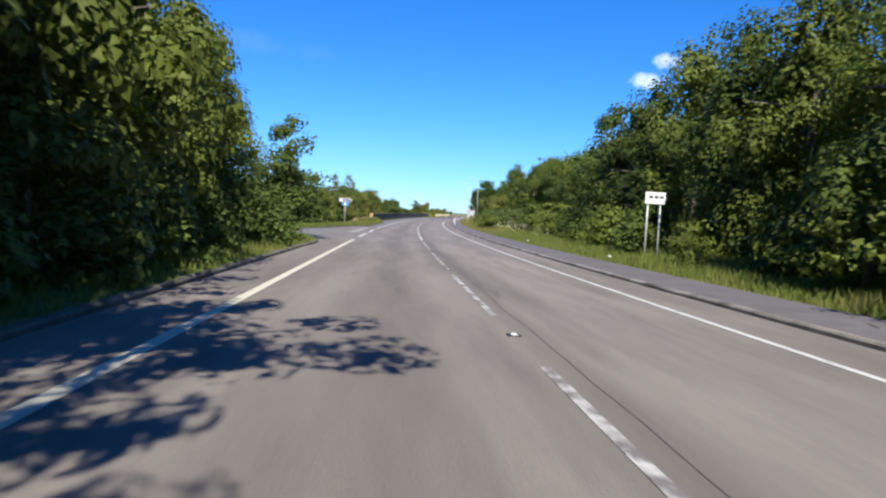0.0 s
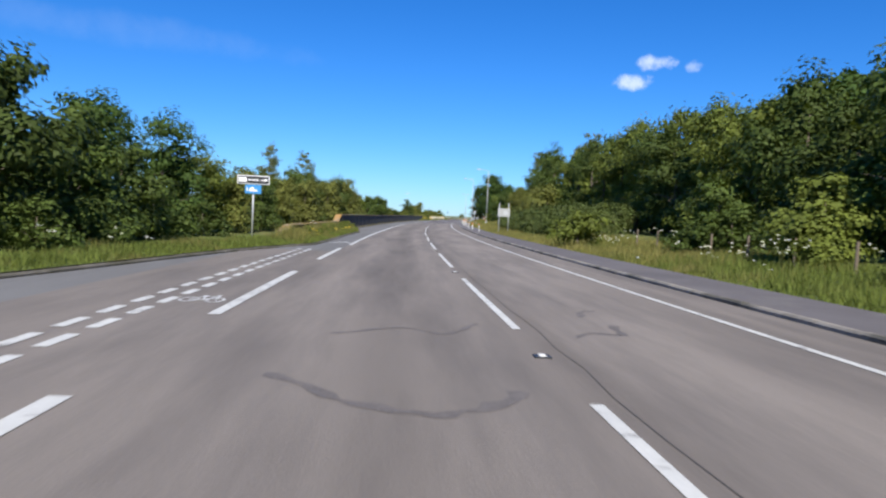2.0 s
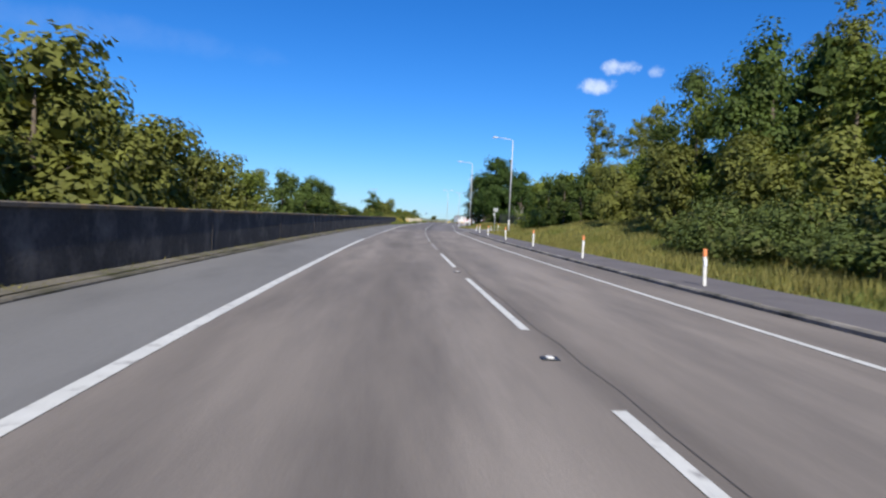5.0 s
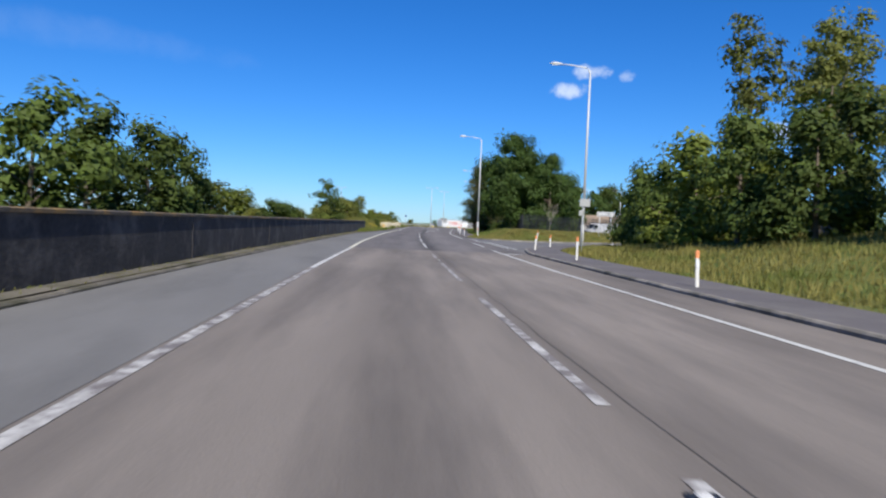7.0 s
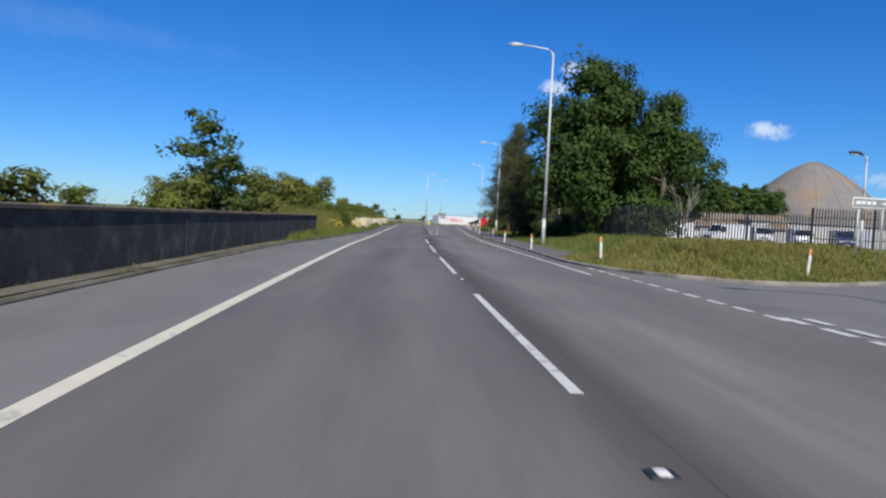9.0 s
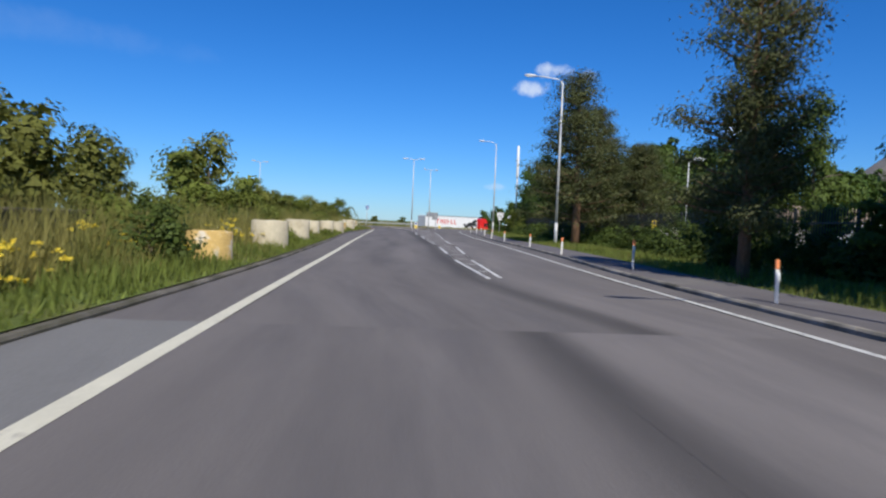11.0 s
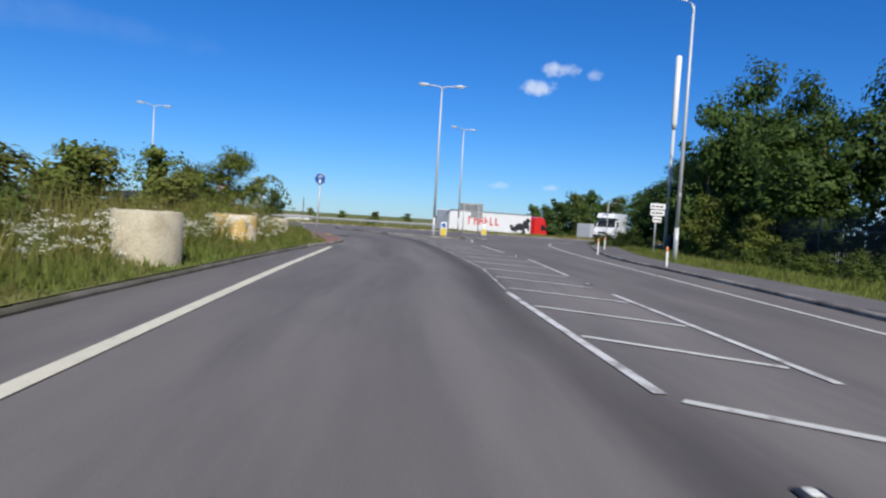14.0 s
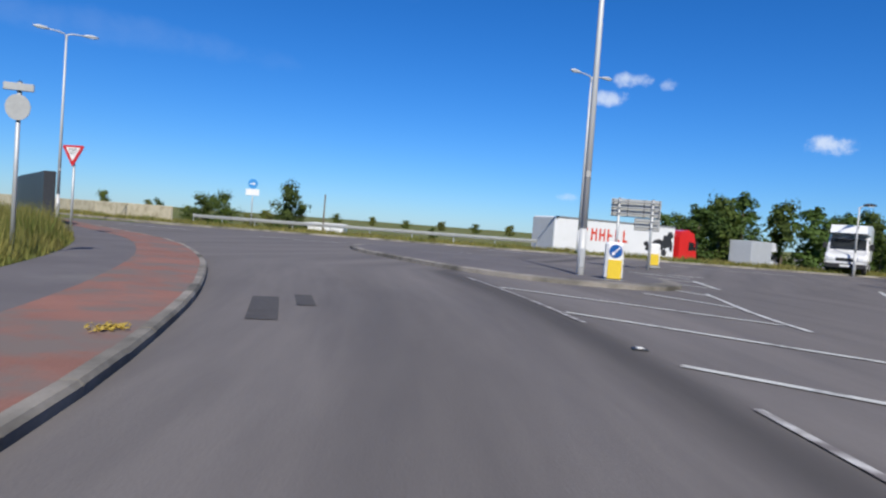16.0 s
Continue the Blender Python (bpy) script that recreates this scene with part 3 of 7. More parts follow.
def signed(px, py, line):
    """Distance of the points from the line, positive on its right, and where along it (0 to 1) the foot lies."""
    a = np.array(line)
    if px.size < 40:
        v = np.diff(a, axis=0)
        l2 = np.maximum((v * v).sum(1), 1e-9)
        rx, ry = px[:, None] - a[:-1, 0], py[:, None] - a[:-1, 1]
        t = np.clip((rx * v[:, 0] + ry * v[:, 1]) / l2, 0, 1)
        dx, dy = rx - t * v[:, 0], ry - t * v[:, 1]
        d = np.hypot(dx, dy)
        i = d.argmin(1)
        k = np.arange(px.size)
        return d[k, i] * np.where(v[i, 1] * dx[k, i] - v[i, 0] * dy[k, i] >= 0, 1, -1)
    best = np.full(px.shape, 1e9)
    for i in range(len(a) - 1):
        v = a[i + 1] - a[i]
        l2 = max(v @ v, 1e-9)
        t = np.clip(((px - a[i, 0]) * v[0] + (py - a[i, 1]) * v[1]) / l2, 0, 1)
        dx, dy = px - a[i, 0] - t * v[0], py - a[i, 1] - t * v[1]
        d = np.hypot(dx, dy)
        s = np.where(v[1] * dx - v[0] * dy >= 0, 1, -1)
        nearer = d < np.abs(best) - 1e-9
        best = np.where(nearer, d * s, best)
    return best


def step01(a, b, x):
    t = np.clip((x - a) / (b - a), 0, 1)
    return t * t * (3 - 2 * t)


def land(px, py):
    """Height of the ground: the roads lie in it as a shallow tray, the verges stand a kerb above them, banks above those."""
    px, py = np.asarray(px, dtype=float), np.asarray(py, dtype=float)
    h = np.zeros(px.shape)
    d = signed(px, py, KERB_R1)
    bank = np.interp(py, [0, 60, 115, 130, 145, 158, 166, 172], [0.7, 0.5, 0.6, 1.8, 1.5, 1.0, 0.5, 0.2])
    h = np.maximum(h, step01(0.35, 0.9, d) * 0.15 + np.where(d > 0, bank, 0) * step01(2.3, 10.0, d) * (1 - step01(28, 60, d)))
    d = signed(px, py, KERB_R2)
    mound = np.interp(py, [180, 186, 200, 212], [0.35, 0.75, 0.7, 0.0])
    h = np.maximum(h, step01(0.35, 0.9, d) * 0.15 + np.where(d > 0, mound, 0) * step01(1.2, 4.5, d) * (1 - step01(7, 13, d)))
    d = -signed(px, py, KERB_L1)
    h = np.maximum(h, step01(0.35, 0.9, d) * 0.15 + step01(1.5, 9, d) * 0.6)
    d = -signed(px, py, KERB_L2)
    h = np.maximum(h, step01(0.35, 0.9, d) * 0.15)
    d = -signed(px, py, KERB_F)
    h = np.maximum(h, step01(0.35, 0.9, d) * 0.15) - np.where(d > 0, step01(4.0, 8.0, d) * 1.5, 0)
    return gz(py) - 0.09 + h


def land1(x, y):
    return float(land(np.array([x]), np.array([y]))[0])


def strip(a, b, za=0.0, zb=0.0, cross=1, geo=None, mi=0):
    """A sheet between two lines of equally many points, at heights over the road's level."""
    geo = geo or Geo()
    a, b = np.array(a), np.array(b)
    n = len(a)
    rows = []
    for k in range(cross + 1):
        w = k / cross
        q = a * (1 - w) + b * w
        rows.append(np.column_stack([q, gz(q[:, 1]) + za * (1 - w) + zb * w]))
    verts = np.concatenate(rows)
    faces = [(k * n + i, k * n + i + 1, (k + 1) * n + i + 1, (k + 1) * n + i) for k in range(cross) for i in range(n - 1)]
    return geo.add(verts.tolist(), faces, mi)


def set_uv(ob, across):
    """Lays metres across and along the road on the sheet."""
    me = ob.data
    co = np.empty(len(me.vertices) * 3, dtype=np.float32)
    me.vertices.foreach_get("co", co)
    co = co.reshape(-1, 3)
    vi = np.empty(len(me.loops), dtype=np.int32)
    me.loops.foreach_get("vertex_index", vi)
    uv = np.column_stack([across(co[:, 0], co[:, 1]), co[:, 1]])[vi]
    me.uv_layers.new(name="metres").data.foreach_set("uv", np.ascontiguousarray(uv, dtype=np.float32).ravel())


def structure(name, geo, mats, label, parent=None, smooth=False):
    ob = part(name, geo, mats, parent, label, smooth)
    if parent is None:
        tagged(ob, category=name.split("_")[0], kind="structure")
    return ob


# ---- ground, one sheet to the horizon
gx = np.unique(np.concatenate([[-3500, -2200, -1400, -900, -600, -400, -280, -200, -150, -110, -80, -60, -48], np.arange(-40, 71, 1.0), [76, 84, 95, 110, 130, 160, 200, 260, 340, 450, 650, 950, 1500, 2300, 3500]]))
gy = np.unique(np.concatenate([[-1500, -900, -500, -300, -200, -150, -120, -95], np.arange(-80, 20, 3.0), np.arange(20, 352, 1.25), [356, 362, 370, 380, 395, 415, 440, 480, 540, 620, 750, 950, 1300, 1900, 2800, 3800]]))
GX, GY = np.meshgrid(gx, gy)
GZ = land(GX.ravel(), GY.ravel())
nx, ny = len(gx), len(gy)
gi = np.arange(nx * ny).reshape(ny, nx)
ground_me = array_mesh("ground", np.column_stack([GX.ravel(), GY.ravel(), GZ]), np.stack([gi[:-1, :-1], gi[:-1, 1:], gi[1:, 1:], gi[1:, :-1]], -1).reshape(-1, 4), "turf")
ground_me.materials.append(MAT["field"])
cx = (GX[:-1, :-1] + GX[1:, 1:]).ravel() / 2
cy = (GY[:-1, :-1] + GY[1:, 1:]).ravel() / 2
ground_me.polygons.foreach_set("material_index", ((cx < -60) | (cx > 110) | (cy > 352) | (cy < -60)).astype(np.int32))
ground_me.polygons.foreach_set("use_smooth", np.ones(len(cx), dtype=bool))
tagged(new("ground", ground_me), "rough grassy ground reaching to the horizon", "ground", kind="structure")

# ---- carriageways
road = structure("road", strip(run(-90, 214, -4.6, 2.0), run(-90, 214, 5.75, 2.0), 0, 0, 6), "asphalt", "worn grey asphalt road with faded white lines")
set_uv(road, lambda x, y: x - ref_x(y))
lane_edge = Geo()
strip(run(60, 214, -4.55, 2.0), run(60, 214, -1.97, 2.0), 0.004, 0.004, 1, lane_edge)
structure("road_edge_strip", lane_edge, "asphalt_edge", "paler dusty asphalt beside the edge line", road)


def sheet(name, x0, x1, y0, y1, dz, mat, label, nx_=30, ny_=60):
    xs, ys = np.linspace(x0, x1, nx_), np.linspace(y0, y1, ny_)
    X, Y = np.meshgrid(xs, ys)
    idx = np.arange(nx_ * ny_).reshape(ny_, nx_)
    me = array_mesh(name, np.column_stack([X.ravel(), Y.ravel(), gz(Y.ravel()) + dz]), np.stack([idx[:-1, :-1], idx[:-1, 1:], idx[1:, 1:], idx[1:, :-1]], -1).reshape(-1, 4), mat)
    return tagged(new(name, me), label, "road", kind="structure")


sheet("road_side_left", -60, -2.6, 26, 66, -0.008, "asphalt_edge", "pale asphalt side road at a junction")
sheet("road_side_right", 15, 130, 160, 214, -0.008, "yard", "asphalt yard entrance and yard")
sheet("yard_depot", 56, 128, 214.5, 297, 0.082, "yard", "grey asphalt depot yard with parked vans", 20, 30)
fresh = structure("road_resurfacing", strip(run(160.5, 214, -2.1, 2.0), run(160.5, 214, 5.7, 2.0), 0.002, 0.002, 6), "asphalt_new", "newer darker asphalt", road)
set_uv(fresh, lambda x, y: x - ref_x(y) - 1.9)
roundabout = sheet("road_roundabout", -60, 120, 212, 327, -0.006, "asphalt_new", "dark asphalt approach and roundabout")
TRUNK = smooth_line([(8, 322), (24, 328.2), (43, 335.2), (61, 342.5), (79, 356), (100, 379), (140, 430), (200, 520)], 3)
trunk_road = structure("road_trunk", strip(offset(TRUNK, -4.2), offset(TRUNK, 4.2), -1.36, -1.36, 1), "asphalt_new", "asphalt slip road behind a grass verge")

set_uv(trunk_road, lambda x, y: x * 0.4 + 8)

# ---- kerbs, footways and verge edges
def kerb(name, line, side, lo, hi, label, high=0.085, stone=0.92, mat="kerb"):
    """Kerbstones end to end on the given side of the line (1 right, -1 left), between two shares of its length."""
    a = np.array(line)
    seg = np.concatenate([[0], np.cumsum(np.linalg.norm(np.diff(a, axis=0), axis=1))])
    g = Geo()
    s = lo
    rnd = random.Random(5)
    while s + stone < hi:
        p = [np.array([np.interp(v, seg, a[:, 0]), np.interp(v, seg, a[:, 1])]) for v in (s, s + stone - 0.012)]
        d = (p[1] - p[0]) / np.linalg.norm(p[1] - p[0])
        nrm = np.array([d[1], -d[0]]) * side
        dz = rnd.uniform(-0.006, 0.006)
        prof = [(0.0, -0.06), (0.0, high - 0.03 + dz), (0.03, high + dz), (0.13, high + dz), (0.13, -0.06)]
        pts = [(*(q + nrm * o), float(gz(q[1])) + h) for q in p for o, h in prof]
        g.add(pts, [(i, i + 1, i + 6, i + 5) for i in range(4)] + [(0, 1, 2, 3, 4), (5, 9, 8, 7, 6)])
        s += stone
    return structure(name, g, mat, label)


def along(line, y_lo=None, s0=None):
    a = np.array(line)
    return np.concatenate([[0], np.cumsum(np.linalg.norm(np.diff(a, axis=0), axis=1))])


def share(line, y, first=True):
    """Length along the line at which it first (or last) passes y."""
    a, seg = np.array(line), along(line)
    k = [i for i in range(len(a) - 1) if (a[i, 1] - y) * (a[i + 1, 1] - y) <= 0]
    i = k[0] if first else k[-1]
    return seg[i]


def piece(line, lo, hi):
    a, seg = np.array(line), along(line)
    q = np.linspace(lo, hi, max(2, int((hi - lo) / 1.2)))
    return np.column_stack([np.interp(q, seg, a[:, 0]), np.interp(q, seg, a[:, 1])])


r1a, r1b = share(KERB_R1, -60), share(KERB_R1, 181)
r2a, r2b = share(KERB_R2, 196), share(KERB_R2, 309)
kerb("kerb_right", KERB_R1, 1, r1a, r1b, "weathered concrete kerb along the footway")
kerb("kerb_right_far", KERB_R2, 1, r2a, r2b, "weathered concrete kerb along footway and mound")
l1a, l1b = share(KERB_L1, -60), share(KERB_L1, 33.8)
kerb("kerb_left", KERB_L1, -1, l1a, l1b, "mossy concrete kerb at the wood's edge", mat="kerb_mossy")
l2a, l2b = share(KERB_L2, 45.3), share(KERB_L2, 345)
lcor = share(KERB_L2, 281)
kerb("kerb_left_far", KERB_L2, -1, l2a, lcor, "mossy concrete kerb below verge and parapet wall", 0.06, mat="kerb_mossy")
kerb("kerb_left_corner", KERB_L2, -1, lcor, l2b, "concrete kerb round the red cycle track")
f_a, f_b = share(KERB_F, 345), along(KERB_F)[-1] - 120
kerb("kerb_roundabout", KERB_F, -1, f_a, f_b, "concrete kerb round the far side of the roundabout")


def border(name, line, side, lo, hi, wide, mat, label, top=0.08, far=0.09, start=0.12):
    q = piece(line, lo, hi)
    return structure(name, strip(offset(q, side * start), offset(q, side * wide), top, far, 2), mat, label)


border("pavement_right", KERB_R1, 1, r1a, r1b, 1.75, "footway", "narrow dark asphalt footway")
border("pavement_right_far", KERB_R2, 1, share(KERB_R2, 188.5, False), share(KERB_R2, 299.5), 1.75, "footway", "narrow dark asphalt footway")
border("verge_mound_edge", KERB_R2, 1, r2a, share(KERB_R2, 188.5, False), 1.5, "turf", "mown grass edge of the mound", far=0.14)
border("verge_left", KERB_L1, -1, l1a, l1b, 1.4, "turf", "shaded grass verge below the trees", far=0.12)
l2v = share(KERB_L2, 90)
border("verge_left_junction", KERB_L2, -1, l2a, l2v, 1.4, "turf", "rough grass verge beside the junction", far=0.12)
border("pavement_wall_foot", KERB_L2, -1, l2v, share(KERB_L2, 197), 0.45, "kerb_mossy", "gritty concrete ledge at the wall's foot")
border("verge_left_far", KERB_L2, -1, share(KERB_L2, 197), share(KERB_L2, 281), 1.4, "turf", "overgrown grass verge", far=0.12)
lred, lend = share(KERB_L2, 281.5), share(KERB_L2, 322)
border("pavement_red", KERB_L2, -1, lred, lend, 1.35, "red_surface", "worn red asphalt cycle track")
border("pavement_corner", KERB_L2, -1, share(KERB_L2, 290), lend, 2.7, "footway", "grey asphalt footway beside the red track", start=1.35, top=0.085, far=0.085)
border("verge_roundabout", KERB_F, -1, f_a, f_b, 1.4, "turf", "mown grass verge of the roundabout", far=0.12)


# ================= road markings =================
def line_mark(name, pts, wide, mat, dz=0.006, label=""):
    a = np.array(pts)
    return part(name, strip(offset(a, -wide / 2), offset(a, wide / 2), dz, dz, 1), mat, road, label)


PITCH, FIRST = 9.253, 36.4
MOVED = {11: 136.4, 12: 145.6, 13: 154.3, 14: 164.1, 15: 174.2}      # the later dashes, laid out of step
for k in range(-6, 19):
    s = MOVED.get(k, FIRST + PITCH * k)
    worn = k < 0 or 8 < k < 14
    line_mark("centre_dash", run(s, s + (2.8 if k == 13 else 6.2), 1.36 + 0.1 * math.exp(-((s - 90) / 60) ** 2), 1.6), 0.1, "paint_faded" if worn else "paint")
for a, b in ((158.2, 158.5), (159.6, 160.1)):
    line_mark("centre_dash", run(a, b, 1.38, 0.2), 0.07, "paint_faded")
crack_rnd = random.Random(3)
seam = [rs(s, 1.62 + crack_rnd.uniform(-0.035, 0.035)) for s in np.arange(-40, 214, 0.9)]
line_mark("seam", seam, 0.011, "crack", 0.003)
line_mark("edge_line", run(-90, 33, -2.03, 2), 0.15, "paint_cream")
for s in (36.4, 46.0, 55.9):
    line_mark("edge_dash", run(s, s + 6.1, -2.03, 1.6), 0.15, "paint")
line_mark("edge_line", run(64.8, 128, -1.93, 2), 0.15, "paint")
line_mark("edge_line", run(128, 148, -1.86, 2), 0.13, "paint_faded")
line_mark("edge_line", run(148, 160, -1.88, 2), 0.13, "paint_worn")
line_mark("edge_line", [rs(160, -1.89), rs(163, -1.93), rs(167, -2.0)] + run(170, 196, -2.02, 2) + smooth_line([rs(199, -2.01), rs(209, -1.9), (17.05, 220.4), (18.5, 229.2), (20.15, 239.6), (21.3, 246.6), (22.85, 256), (24.1, 263.5), (25.5, 272), (26.4, 277), (27.15, 281.3)], 2), 0.17, "paint_cream")
line_mark("edge_line", run(-90, 140, 4.42, 2) + [rs(150, 4.36), rs(157, 4.42), rs(163, 4.46)], 0.11, "paint")
line_mark("edge_dash", run(168.3, 174.4, 4.66, 2), 0.11, "paint")
line_mark("edge_line", [rs(s, 4.9) for s in np.arange(186, 212, 2)] + smooth_line([(24.1, 219.5), (25.3, 225.3), (27.5, 235.5), (29.9, 247), (32.5, 260), (35.7, 274), (38.5, 286), (41.1, 294.8)], 2), 0.12, "paint")
line_mark("edge_dash", smooth_line([(41.6, 296.2), (43.4, 300)]), 0.12, "paint")
line_mark("edge_dash", smooth_line([(44, 301.2), (47, 305.2)]), 0.12, "paint")
for u in (-2.9, -3.22):
    for s in np.arange(43.0, 60.5, 0.95):
        line_mark("give_way_dash", run(s, s + 0.6, u, 0.4), 0.13, "paint_worn" if s > 56 else "paint")
for s in np.arange(178.6, 189.0, 0.95):
    line_mark("give_way_dash", run(s, s + 0.6, 5.6, 0.4), 0.12, "paint")
for u in (5.72, 6.08):
    for s in np.arange(166.0, 178.5, 0.95):
        line_mark("give_way_dash", run(s, s + 0.62, u, 0.4), 0.15, "paint")
line_mark("stop_bar", [rs(43.6, -7.2), rs(43.2, -8.6)], 0.3, "paint_worn")
line_mark("stop_bar", [(27.45, 283.6), (27.8, 283.9)], 0.22, "paint_worn", 0.008)
# the old lines of the junction mouth, half worn away
for s, u in ((30.5, -4.2), (33.0, -5.6), (36.5, -6.4)):
    line_mark("side_dash", [rs(s, u), rs(s + 0.9, u - 0.5)], 0.12, "paint_worn")

# hatching ahead of the roundabout
HL = np.array([(21.0, 219.4), (22.0, 226.0), (24.0, 236.5), (24.8, 241.0), (25.8, 247.7), (27.0, 254.0), (27.8, 259.1), (29.3, 268.3), (30.5, 273.7), (31.35, 280.0), (31.95, 284.5), (32.45, 289.5), (32.65, 293.0), (32.6, 296.0), (32.3, 299.9), (31.8, 301.8)])
HR = np.array([(21.3, 219.4), (22.6, 226.2), (24.9, 236.7), (25.7, 240.8), (27.0, 247.5), (28.4, 254.0), (29.5, 259.0), (30.3, 262.8), (31.7, 269.7), (33.8, 279.0), (34.35, 283.5), (35.15, 289.0), (35.8, 292.4), (36.4, 295.6), (37.7, 299.6)])


def hx(line, y):
    return float(np.interp(y, line[:, 1], line[:, 0]))


set_uv(roundabout, lambda x, y: x - np.interp(y, HL[:, 1], HL[:, 0]) - np.where(y > 301, (y - 301) * 0.6, 0))
for y in np.arange(219.4, 298.5, 10.6):
    line_mark("hatch_edge", [(hx(HL, v), v) for v in np.linspace(y, min(y + 6.6, 301), 6)], 0.11 if y < 262 else 0.08, "paint_worn" if y < 262 else "paint_faded")
    line_mark("hatch_edge", [(hx(HR, v), v) for v in np.linspace(y + 0.3, min(y + 6.9, 299.6), 6)], 0.1, "paint_worn")
line_mark("hatch_edge", [(hx(HL, v), v) for v in np.linspace(262.0, 284.0, 12)], 0.06, "paint_faded", 0.005)
BARS = (221.4, 224.1, 226.6, 229.3, 231.9, 234.5, 237.06, 239.74, 242.4, 245.1, 247.6, 250.2, 252.7, 255.3, 257.8, 260.2, 262.7, 265.1, 267.5, 269.8, 272.3, 274.9, 277.5, 280.2, 283.1, 285.8, 288.6, 291.5, 294.5)
for y in BARS:
    back = float(np.interp(y, [222, 237, 245, 260, 270, 280, 288.9, 291.3, 294.4], [0.25, 0.5, 1.0, 1.4, 1.8, 2.05, 2.45, 3.1, 3.6]))
    a, b = (hx(HR, y) - 0.12, y), (hx(HL, y + back) + 0.1, y + back)
    line_mark("hatch_bar", [a, ((a[0] + b[0]) / 2, (a[1] + b[1]) / 2), b], 0.12, "paint")
for a, b in (((36.67, 296.76), (35.79, 298.74)), ((37.49, 298.81), (37.0, 301.43))):
    line_mark("hatch_bar", [a, b], 0.12, "paint")
for pts in ([(25.2, 317.5), (29.5, 316.2)], [(31, 315.7), (35, 314.3)], [(17.5, 322.5), (22, 319.6)], [(36.4, 320.4), (42, 318.6)], [(45, 316.2), (50, 313.6)], [(39.0, 301.3), (39.9, 304.2)], [(41.5, 306.5), (40.4, 307.6)]):
    line_mark("lane_dash", smooth_line(pts), 0.13, "paint")
for k in range(3):
    a, b = (37.4 + k * 1.0, 300.8 + k * 2.0), (36.6 + k * 1.2, 304.4 + k * 1.9)
    line_mark("hatch_bar", [(39.2 + 0.6 * k, 301.5 + 1.9 * k), (37.2 + 1.0 * k, 303.6 + 1.9 * k)], 0.14, "paint")

bike = Geo()
for cx_ in (-0.42, 0.42):
    n = 20
    ring = [(cx_ + r * math.cos(6.2832 * k / n), r * math.sin(6.2832 * k / n), 0) for r in (0.22, 0.30) for k in range(n)]
    bike.add(ring, [(k, (k + 1) % n, n + (k + 1) % n, n + k) for k in range(n)])
for a, b in (((-0.42, 0), (-0.12, 0.42)), ((-0.42, 0), (0.05, 0.0)), ((0.05, 0), (-0.14, 0.5)), ((0.05, 0), (0.34, 0.42)), ((-0.12, 0.42), (0.34, 0.42)), ((0.42, 0), (0.3, 0.58)), ((0.2, 0.6), (0.36, 0.58)), ((-0.24, 0.52), (-0.04, 0.52))):
    d = Vector((b[0] - a[0], b[1] - a[1], 0)).normalized() * 0.04
    nrm = Vector((-d.y, d.x, 0))
    bike.add([Vector((*a, 0)) + nrm, Vector((*b, 0)) + nrm, Vector((*b, 0)) - nrm, Vector((*a, 0)) - nrm], [(0, 1, 2, 3)])
bike_me = mesh_of("cycle_symbol", bike, ["paint_worn"])
for x, y, turn in ((rs(66.6, -2.5)[0], rs(66.6, -2.5)[1], -2), (rs(47.2, -2.5)[0], rs(47.2, -2.5)[1], -2), (rs(159.9, 4.86)[0], rs(159.9, 4.86)[1], 170), (rs(43.5, 4.95)[0], rs(43.5, 4.95)[1], 175)):
    worn_away = 0.66 if y < 55 else 1.0
    ob = new("cycle_symbol", bike_me)
    ob.parent = road
    ob.matrix_basis = pose(x, y, float(gz(y)) + 0.008, 0, 0, turn) @ Matrix.Diagonal((0.62 * worn_away, 1.15 * worn_away, 1, 1))

# patches, drains and cracks in the surface
def smear(pts, wide, seed):
    """A tarred or worn streak with a ragged, broken edge."""
    rnd_ = random.Random(seed)
    line = np.array(smooth_line(pts, 0.12))
    side = offset(line, 1.0) - line
    half = np.array([wide * (0.12 + 0.55 * abs(math.sin(0.9 * i + seed)) * rnd_.uniform(0.2, 1.0)) for i in range(len(line))])[:, None]
    half[0] = half[-1] = 0.004
    mid = line + side * np.array([rnd_.uniform(-0.25, 0.25) * wide for _ in line])[:, None]
    part("tar_patch", strip(mid - side * half, mid + side * half, 0.003, 0.003, 1), "stain", road)


for i, (pts, wide) in enumerate((([(43.3, -0.9), (42.6, -0.3), (42.3, 0.4), (42.9, 1.0)], 0.16), ([(45.0, -0.6), (45.5, 0.1), (45.2, 0.6), (46.0, 1.0)], 0.1), ([(45.2, 2.0), (45.6, 2.25), (45.5, 2.6), (46.2, 2.7)], 0.16), ([(46.8, 2.5), (47.3, 2.6), (47.5, 2.9)], 0.14), ([(10.8, 1.75), (11.6, 1.85), (12.6, 1.7)], 0.18), ([(14.6, 1.75), (16.0, 1.8), (18.5, 1.72)], 0.12), ([(128.6, 1.75), (129.6, 1.82), (130.5, 1.78)], 0.16), ([(150.5, 1.7), (152.5, 1.78), (155, 1.66)], 0.1), ([(171.5, -2.9), (172.3, -3.1), (173.4, -3.0)], 0.14))):
    smear([rs(*q) for q in pts], wide, i)
for a, b, wide in (((28.72, 292.5), (28.52, 294.5), 0.34), ((29.1, 293.8), (28.98, 294.9), 0.24)):
    line_mark("tar_patch", [a, b], wide, "crack", 0.003)
